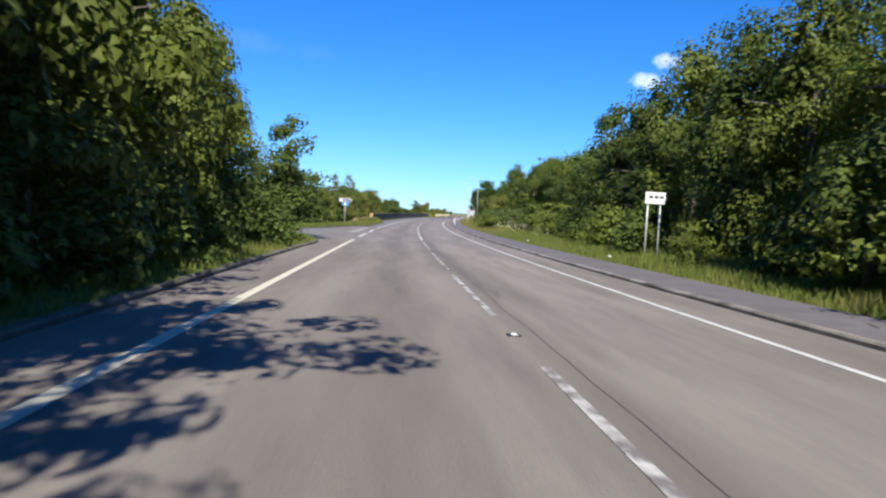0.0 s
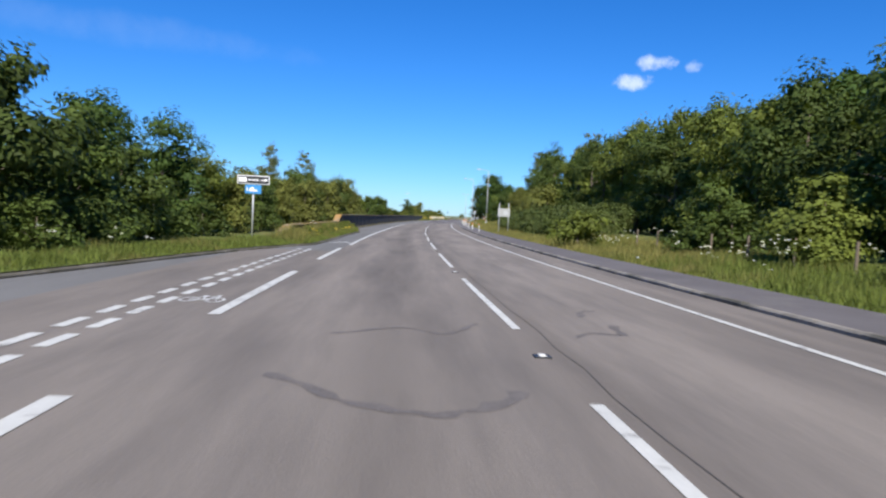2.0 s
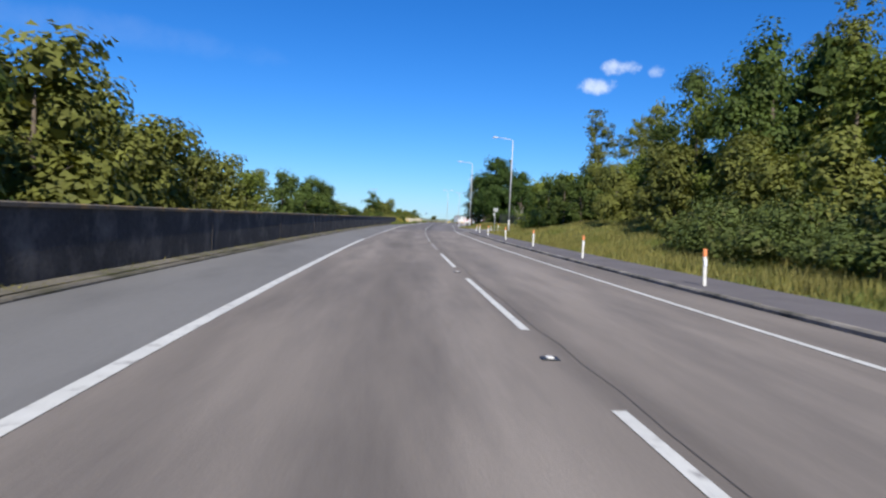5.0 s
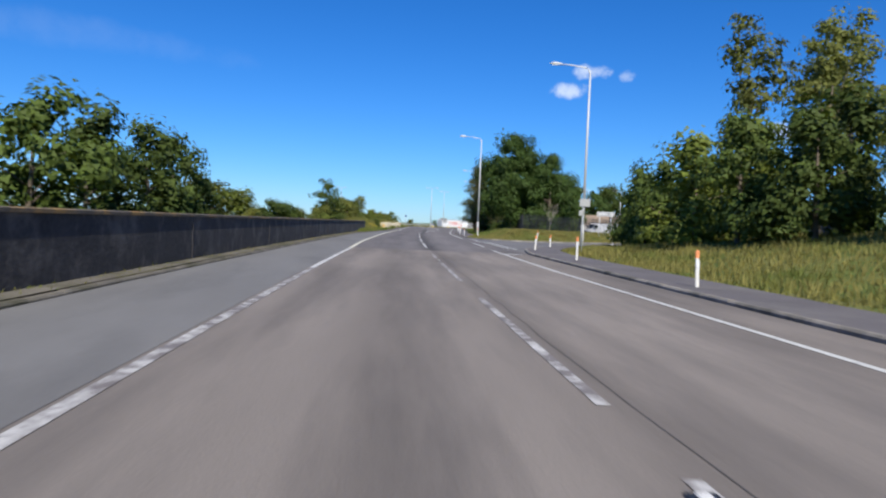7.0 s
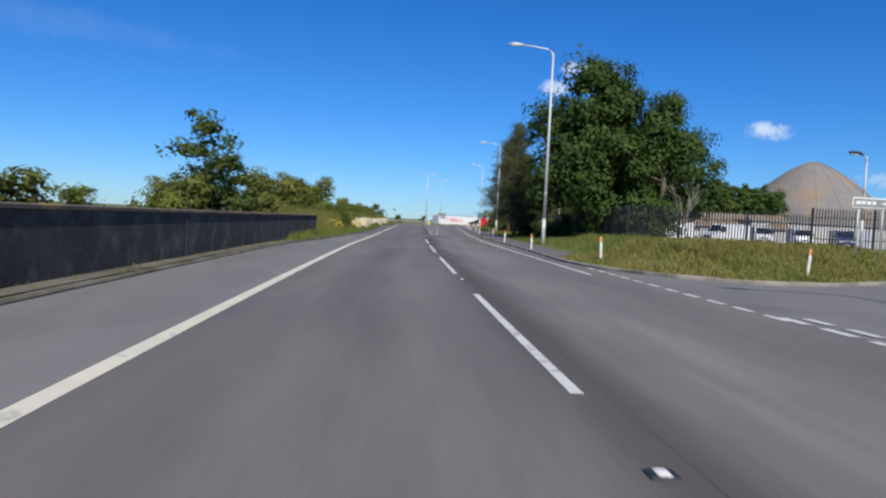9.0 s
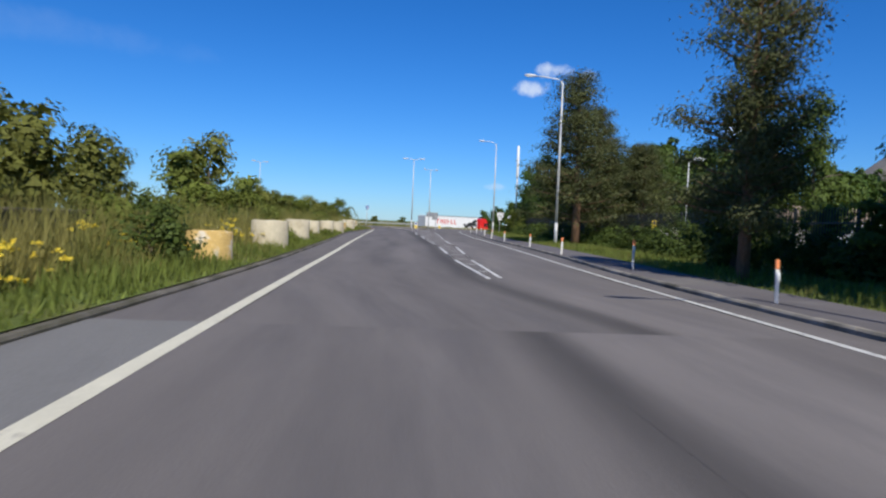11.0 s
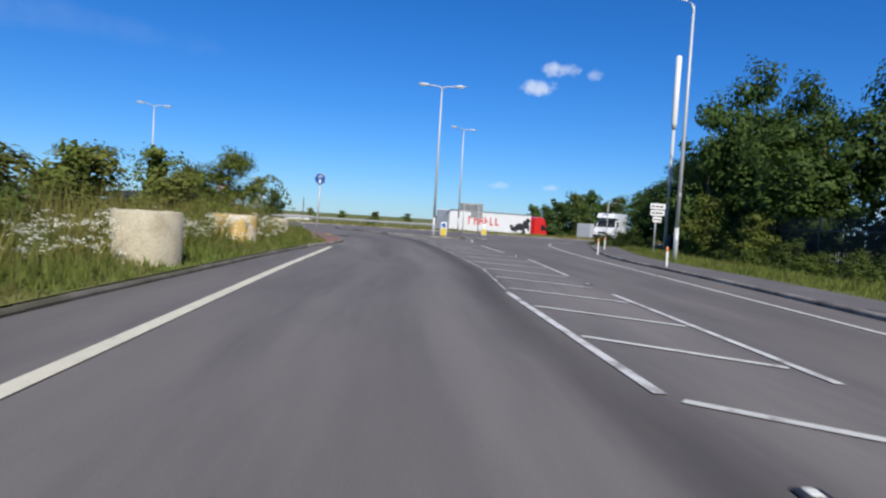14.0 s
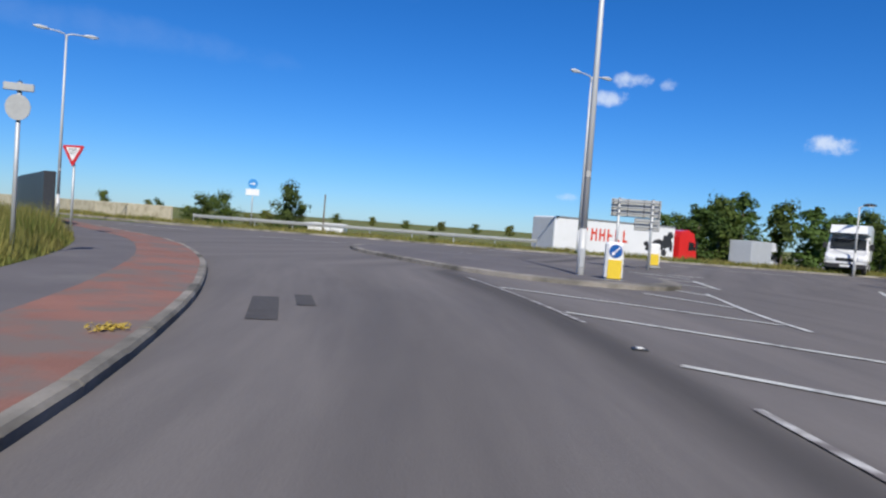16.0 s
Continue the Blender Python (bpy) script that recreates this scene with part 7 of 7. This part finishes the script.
# ---- behind the parapet
for s in np.arange(71.5, 128, 3.4):
    z = float(np.interp(s, [75, 88, 95, 110, 128], [0.72, 0.84, 0.92, 1.0, 0.86]))
    plant("scrub", *rs(s + jit(1), -8.0 + jit(0.6)), z * trnd.uniform(0.8, 1.02), which=0 if trnd.random() < 0.6 else None)
    plant("scrub", *rs(s + 1.7 + jit(1), -11.2 + jit(1)), z * trnd.uniform(0.95, 1.15))
for s, u, z in ((87, -10.2, 0.5), (99, -9.8, 0.55)):
    plant("airy", *rs(s, u), z, wide=z * 1.0, which=0)
for s, u, z in ((131, -8.6, 0.74), (135, -9.2, 0.78), (139.5, -8.4, 0.82), (144, -8.9, 0.8), (148, -8.4, 0.84), (152, -8.9, 0.88), (155, -8.2, 0.86), (158.3, -8.6, 0.84), (160.5, -8.0, 0.62)):
    plant("scrub", *rs(s, u), z, which=1 if s > 147 else None)
for s, u, z in ((162.5, -8.6, 0.6), (165, -8.2, 0.54), (167.4, -8.4, 0.5), (173.4, -8.3, 0.36), (175.2, -7.9, 0.44), (177, -8.3, 0.48), (179.2, -8.2, 0.46), (181.6, -8.4, 0.44), (184.6, -8.2, 0.4), (188, -8.4, 0.36)):
    plant("scrub", *rs(s, u), z, wide=z * 1.6)
plant("sapling", *rs(195.6, -7.5), 0.9, which=0, wide=1.25)
plant("sapling", *rs(199.5, -7.6), 0.66, which=0, wide=1.2)
plant("scrub", *rs(194, -7.6), 0.5, which=0, wide=0.7)
plant("bush", *rs(190.5, -7.0), 0.9)
for s, u, z in ((192, -7.6, 0.45), (197, -8.0, 0.5), (203, -7.6, 0.7), (208, -7.8, 0.7), (213, -7.6, 0.72), (218, -8, 0.8), (222, -8.4, 0.8)):
    plant("scrub", *rs(s, u), z, which=0)
# ---- overgrown verge with the concrete rings
for x, y, z, k in ((13.2, 240.2, 1.08, "scrub"), (12.0, 238.4, 0.9, "scrub"), (15.3, 238.4, 0.66, "scrub"), (8.6, 229.5, 0.7, "scrub"), (10.4, 233.0, 0.72, "scrub"), (15.4, 241.0, 0.62, "scrub"), (15.6, 247.5, 0.6, "scrub"), (16.6, 253, 0.6, "scrub"), (17.6, 259, 0.62, "scrub"), (18.6, 265, 0.62, "scrub"), (19.6, 270.0, 0.66, "scrub"), (20.2, 276, 0.58, "scrub"), (23.2, 285.4, 0.4, "near"), (22.3, 283.0, 0.3, "near"), (21.4, 280.2, 0.66, "scrub"), (22.6, 282.0, 0.5, "scrub"), (11.6, 226.0, 0.72, "scrub"), (10.2, 219.0, 0.85, "scrub")):
    if k == "near":
        plant(k, x, y, z, which=0, wide=0.6)
    else:
        plant(k, x, y, z, which=2 if y > 275 or trnd.random() < 0.3 else 0)
for y in np.arange(236, 281, 2.7):
    x = float(np.interp(y, [221.7, 244.7, 271.5, 285], [16.2, 19.8, 24.3, 27.0]))
    plant("scrub", x - 4.3 + jit(0.6), y, trnd.uniform(0.34, 0.56), which=2 if trnd.random() < 0.5 else 0, wide=trnd.uniform(0.6, 0.9))
for x, y, h in ((21.3, 261.4, 0.42), (21.2, 263.4, 0.4), (21.6, 264.6, 0.36), (19.2, 243.6, 0.35), (17.0, 231.0, 0.34)):
    plant("bush", x, y, h, which=1, wide=0.4)
for y in np.arange(219, 285, 1.7):
    x = float(np.interp(y, [221.7, 244.7, 271.5, 285], [16.2, 19.8, 24.3, 27.0]))
    h = trnd.uniform(0.45, 0.9)
    plant("bush", x - 2.9 + jit(0.9), y + jit(1), h, which=1 if trnd.random() < 0.7 else 0, wide=trnd.uniform(0.4, 0.75))

# ---- oaks and pines behind the mound
plant("oak", 30.2, 211.0, 1.1, turn=40, wide=0.98)
plant("oak", 34.4, 209.4, 0.88, wide=0.74)
plant("oak", 35.0, 217.5, 0.84, wide=0.75)
plant("pine", 27.6, 219.8, 0.74, wide=0.62)
plant("wood", 29.4, 222.5, 0.6, which=0)
plant("pine", 35.2, 245.6, 0.92, wide=1.1, turn=30)
plant("pine", 38.8, 249.2, 0.8, wide=1.05)
plant("pine", 42.6, 251.0, 0.62, wide=1.0)
plant("pine", 40.0, 245.8, 0.56, wide=0.85)
plant("far", 44.0, 252.5, 0.8)
for x, y, z in ((46.8, 244.0, 1.0), (49.6, 241.4, 1.22)):
    plant("wood" if y > 238 else "dark", x, y, z, wide=min(z, 0.95))
for x, y, z in ((35.2, 221.5, 0.7), (36.2, 226.0, 0.55), (37.4, 231.0, 0.45), (32.0, 220.4, 0.5)):
    plant("scrub", x, y, z, which=2, wide=z * 1.4)
for x, y, z in ((47.4, 257.6, 0.92), (45.4, 260.6, 0.95), (46.8, 263.0, 0.95), (48.2, 267.6, 0.98), (50.4, 274.6, 1.12), (49.8, 279.6, 1.08), (50.6, 284.8, 0.95), (51.3, 289.6, 1.32), (49.6, 291.8, 1.1), (52.4, 287.4, 1.2), (48, 250, 0.95), (47.2, 282.0, 0.8), (46.4, 271.0, 0.85)):
    plant("dark", x, y, z, wide=0.92)
for x, y, z in ((51.5, 261, 1.05), (53.5, 269, 1.05), (56, 278, 1.1), (57, 286, 1.0), (52, 253, 1.0)):
    plant("far", x, y, z)
for x, y, z, w in ((54.5, 293.5, 1.12, 1.1), (57.0, 299.5, 1.08, 1.1), (58.6, 304.2, 1.02, 1.15), (58.3, 308.6, 0.86, 1.15), (61.4, 310.0, 0.88, 1.15), (63.6, 309.6, 0.88, 1.2), (63, 304, 1.05, 1.1), (67.5, 309.5, 0.9, 1.1), (68, 303, 1.0, 1.1)):
    plant("dark", x, y, z, wide=w)
for x, y, z in ((45.6, 264.5, 0.55), (47.4, 275, 0.55)):
    plant("airy", x, y, z)
for x, y, z in ((47.9, 302.0, 0.36), (49.2, 303.5, 0.5), (51.2, 305.0, 0.6), (48.8, 300.2, 0.45), (53.4, 306.0, 0.7), (48.4, 297.4, 0.45), (50.4, 301.6, 0.7)):
    plant("bush", x, y, z, which=0, wide=max(z, 0.6) * 1.3)
for x, y, z in ((50.8, 296.2, 0.7), (53.4, 300.6, 0.8), (52.6, 304.0, 0.5)):
    plant("dark", x, y, z, wide=z * 1.1)
plant("scrub", 45.8, 286.5, 0.72, which=2)
plant("scrub", 44.6, 281.5, 0.5, which=2)
for y in np.arange(218, 284, 1.9):
    x = float(np.interp(y, [204.5, 222, 238, 256, 271, 283.5], [29.5, 33.3, 36.4, 40.2, 43.4, 46.0]))
    h = 1.15 if y < 238 else 0.95
    plant("bush", x - 1.2 + jit(0.4), y, h * trnd.uniform(0.38, 0.78), which=0, wide=h * trnd.uniform(0.6, 1.05))
bare_tree(48.6, 277.2, 6.4, 3)
bare_tree(32.4, 203.6, 4.8, 8, "bark_pale", "pale dead tree with bare forked limbs before the oaks")
arching_shoot(24.0, 285.6, 1.9, 2.5, 20, 1)
arching_shoot(23.7, 286.2, 1.6, 2.3, 35, 2)
# ---- beyond the roundabout
for x, y, z in ((65, 350, 0.8), (69, 353, 0.95), (73, 355, 1.05), (77, 353.5, 0.95), (82, 356, 0.95), (86.5, 355, 0.9), (91, 357, 0.95), (98, 357, 0.95), (106, 356, 1.0), (76, 366, 0.95), (83, 376, 1.0), (72, 362, 0.85), (90, 384, 1.0), (66, 356, 0.7), (97, 372, 0.95), (104, 378, 1.0), (112, 372, 1.0), (88, 352, 0.62), (95, 350, 0.7), (104, 352, 0.8), (114, 355, 0.85), (120, 366, 0.9), (62, 352, 0.7)):
    plant("far", x, y, z)
for x, y, z, k in ((24.6, 342.5, 1.12, "scrub"), (19.2, 341.0, 0.85, "scrub"), (17.4, 342.5, 0.8, "scrub"), (18.0, 346, 0.5, "scrub"), (20.6, 346.4, 0.52, "scrub"), (22.5, 346, 0.6, "scrub"), (15.5, 346, 0.42, "scrub"), (-12, 405, 1.0, "scrub"), (-4, 408, 0.8, "scrub"), (4, 410, 0.8, "scrub"), (40, 372, 0.5, "scrub")):
    plant(k, x, y, z)
for i in range(26):
    a = -20 + i * 3.1
    plant("scrub", 30 + 330 * math.sin(radians(a)), 300 + 330 * math.cos(radians(a)), trnd.uniform(0.7, 1.25), wide=1.8)
for i in range(14):
    plant("far", 95 + 12 * i + jit(4), 330 - 3 * i + jit(6), trnd.uniform(0.8, 1.1))
for i in range(12):
    plant("far", 130 + jit(10), 210 + i * 9 + jit(3), trnd.uniform(0.9, 1.1))
for i in range(19):
    plant("far", 58 + 3.1 * i + jit(1), 271 + 0.9 * i + jit(2), trnd.uniform(1.15, 1.4), wide=1.25)


# ---- grass: blades over the verges, one sheet of them each
def grass(name, line, side, lo, hi, near, far, count, tall, mat, label, seed, slim=0.018):
    rng = np.random.default_rng(seed)
    a, seg = np.array(line), along(line)
    q = rng.uniform(lo, hi, size=count)
    nrm = offset(a, 1.0) - a
    nx_, ny_ = np.interp(q, seg, nrm[:, 0]), np.interp(q, seg, nrm[:, 1])
    d = side * (near + (far - near) * rng.uniform(0, 1, size=count) ** 1.15)
    x, y = np.interp(q, seg, a[:, 0]) + nx_ * d, np.interp(q, seg, a[:, 1]) + ny_ * d
    z = np.maximum(land(x, y), np.where(np.abs(d) < 1.5, gz(y) + 0.09, -9))
    clump = 0.55 + 0.45 * np.sin(x * 1.7 + 0.6 * np.sin(y * 1.3)) * np.sin(y * 1.1 + x * 0.4)
    h = tall * rng.uniform(0.35, 1.0, size=count) * (0.55 + 0.6 * np.clip(clump, 0, 1.2)) * np.clip(0.35 + np.abs(d - side * near) * 1.2, 0.35, 1.0)
    ang = rng.uniform(0, 6.283, size=count)
    lean = rng.uniform(0.1, 0.55, size=count) * h
    la = rng.uniform(0, 6.283, size=count)
    w = slim * rng.uniform(0.7, 1.5, size=count)
    base = np.column_stack([x, y, z - 0.02])
    side_v = np.column_stack([np.cos(ang) * w, np.sin(ang) * w, np.zeros(count)])
    tip = base + np.column_stack([np.cos(la) * lean, np.sin(la) * lean, h])
    v = np.stack([base - side_v, base + side_v, tip], 1).reshape(-1, 3)
    ob = new(name, array_mesh(name, v, np.arange(3 * count).reshape(count, 3), mat))
    return tagged(ob, label, "grass", kind="stuff")


grass("grass", KERB_R1, 1, share(KERB_R1, -2), share(KERB_R1, 62), 1.75, 7.0, 36000, 0.42, "grass", "long green verge grass before the wood", 201)
grass("grass", KERB_R1, 1, share(KERB_R1, 60), share(KERB_R1, 132), 1.75, 7.5, 36000, 0.45, "grass_dry", "long yellowing verge grass beside gorse", 202)
grass("grass", KERB_R1, 1, share(KERB_R1, 128), share(KERB_R1, 175), 1.75, 11.0, 34000, 0.34, "grass_dry", "yellow-green grass on the bank", 203, 0.022)
grass("grass", KERB_L1, -1, share(KERB_L1, -4), share(KERB_L1, 32), 0.15, 4.5, 22000, 0.4, "grass", "shaded grass below the trees", 204)
grass("grass", KERB_L2, -1, l2a, share(KERB_L2, 92), 0.14, 2.4, 32000, 0.34, "grass", "tall rough grass below the parapet", 205)
grass("grass", KERB_L2, -1, share(KERB_L2, 64), share(KERB_L2, 94), 0.5, 1.7, 9000, 0.8, "grass_dry", "tall dry grass stems below the parapet", 206, 0.012)
grass("grass", KERB_L2, -1, share(KERB_L2, 197), share(KERB_L2, 284), 0.14, 5.0, 56000, 0.46, "grass", "tall green verge grass round the concrete rings", 207)
grass("grass", KERB_L2, -1, share(KERB_L2, 205), share(KERB_L2, 284), 1.3, 4.6, 34000, 1.7, "grass_dry", "tall dry weeds and stems round the concrete rings", 212, 0.016)
grass("grass", KERB_R2, 1, share(KERB_R2, 192), share(KERB_R2, 193.0, False), 0.2, 9.0, 44000, 0.28, "grass_dry", "mown yellow-green grass on the mound", 208, 0.022)
grass("grass", KERB_R2, 1, share(KERB_R2, 192, False), share(KERB_R2, 300), 1.75, 5.0, 28000, 0.34, "grass", "patchy grass between footway and fence", 209)
grass("grass", KERB_L2, -1, share(KERB_L2, 285), share(KERB_L2, 318), 2.75, 8.0, 20000, 0.95, "grass_dry", "tall rough grass inside the corner", 211)
grass("grass", KERB_L2, -1, share(KERB_L2, 280), share(KERB_L2, 290.5), 1.45, 6.0, 9000, 0.8, "grass", "tall green grass beside the cycle sign", 213)
grass("grass", KERB_L2, -1, share(KERB_L2, 93), share(KERB_L2, 198), 0.12, 0.5, 3000, 0.13, "grass_dry", "sparse weeds along the foot of the wall", 214, 0.012)
grass("grass", KERB_F, -1, f_a, f_b, 0.14, 7.0, 34000, 0.4, "grass_dry", "pale grass on the roundabout's outer verge", 210, 0.03)


# ---- flowering weeds
def weeds(name, spots_, label, seed, tall, flower_mat, heads, head_r, petal):
    """Stems with flat heads of small petals; stems and flowers are two parts of one sheet of weeds."""
    rng = np.random.default_rng(seed)
    g = Geo()
    pts = []
    for x, y in spots_:
        z = land1(x, y)
        h = tall * rng.uniform(0.4, 1.25)
        lx, ly = rng.normal() * 0.12, rng.normal() * 0.12
        top = Vector((x + lx, y + ly, z + h))
        g.tube([(x, y, z), top], [0.007, 0.004], 3, 0, False)
        for _ in range(heads):
            c = np.array(top) + rng.normal(size=3) * np.array([0.12, 0.12, 0.07])
            g.tube([(x + lx * 0.6, y + ly * 0.6, z + h * 0.6), c], [0.005, 0.003], 3, 0, False)
            pts.append(c + rng.normal(size=(16, 3)) * np.array([head_r, head_r, head_r * 0.45]))
    t = part(name, g, "grass")
    tagged(t, label, "weeds", kind="stuff")
    q = np.concatenate(pts)
    fl = new("flower_head", leaves("flower_head", q, rng.normal(size=q.shape) * 0.9 + np.array([0.0, -0.5, 0.0]), petal, flower_mat, rng, 0.9, 0.3))
    fl.parent = t
    return t


wr = random.Random(31)


def verge_spots(line, side, lo, hi, near, far, n):
    a, seg = np.array(line), along(line)
    nrm = offset(a, 1.0) - a
    res = []
    for _ in range(n):
        q, d = wr.uniform(lo, hi), side * wr.uniform(near, far)
        res.append((float(np.interp(q, seg, a[:, 0]) + np.interp(q, seg, nrm[:, 0]) * d), float(np.interp(q, seg, a[:, 1]) + np.interp(q, seg, nrm[:, 1]) * d)))
    return res


weeds("cow_parsley", verge_spots(KERB_L2, -1, share(KERB_L2, 262), share(KERB_L2, 283), 0.8, 2.4, 190) + verge_spots(KERB_L2, -1, share(KERB_L2, 240), share(KERB_L2, 262), 1.2, 3.4, 40) + verge_spots(KERB_L2, -1, share(KERB_L2, 226), share(KERB_L2, 240), 1.6, 3.4, 18), "tall white-flowering cow parsley in the verge", 301, 0.72, "flower", 4, 0.04, 0.024)
weeds("cow_parsley", verge_spots(KERB_R1, 1, share(KERB_R1, 46), share(KERB_R1, 82), 3.4, 5.0, 40), "sparse white-flowering weeds in the long grass", 302, 0.8, "flower", 3, 0.022, 0.026)
weeds("cow_parsley", verge_spots(KERB_L2, -1, share(KERB_L2, 55), share(KERB_L2, 90), 0.8, 1.6, 26), "sparse white-flowering weeds below the parapet", 303, 0.7, "flower", 3, 0.02, 0.024)
weeds("ragwort", verge_spots(KERB_L2, -1, share(KERB_L2, 214), share(KERB_L2, 232), 1.0, 2.4, 34), "yellow-flowering weeds beside the concrete rings", 304, 0.7, "flower_yellow", 4, 0.035, 0.045)
weeds("ragwort", verge_spots(KERB_L2, -1, share(KERB_L2, 66), share(KERB_L2, 84), 0.5, 1.4, 8), "few yellow-flowering weeds below the parapet", 305, 0.4, "flower_yellow", 2, 0.025, 0.04)

# ---- litter on the verges
for x, y, s in ((*rs(24, 7.9), 0.16), (*rs(38.5, 7.6), 0.12), (*rs(60, 8.0), 0.14), (-0.7 - 1.6, 78.6, 0.22)):
    g_ = Geo().rbox((0, 0, 0.03), (s, s * 0.6, 0.05), 0.015)
    t = part("litter", g_, "litter")
    t.matrix_basis = pose(x, y, land1(x, y) + 0.12, 6, 4, 30)
    tagged(t, "crumpled white paper litter in the grass", "litter")
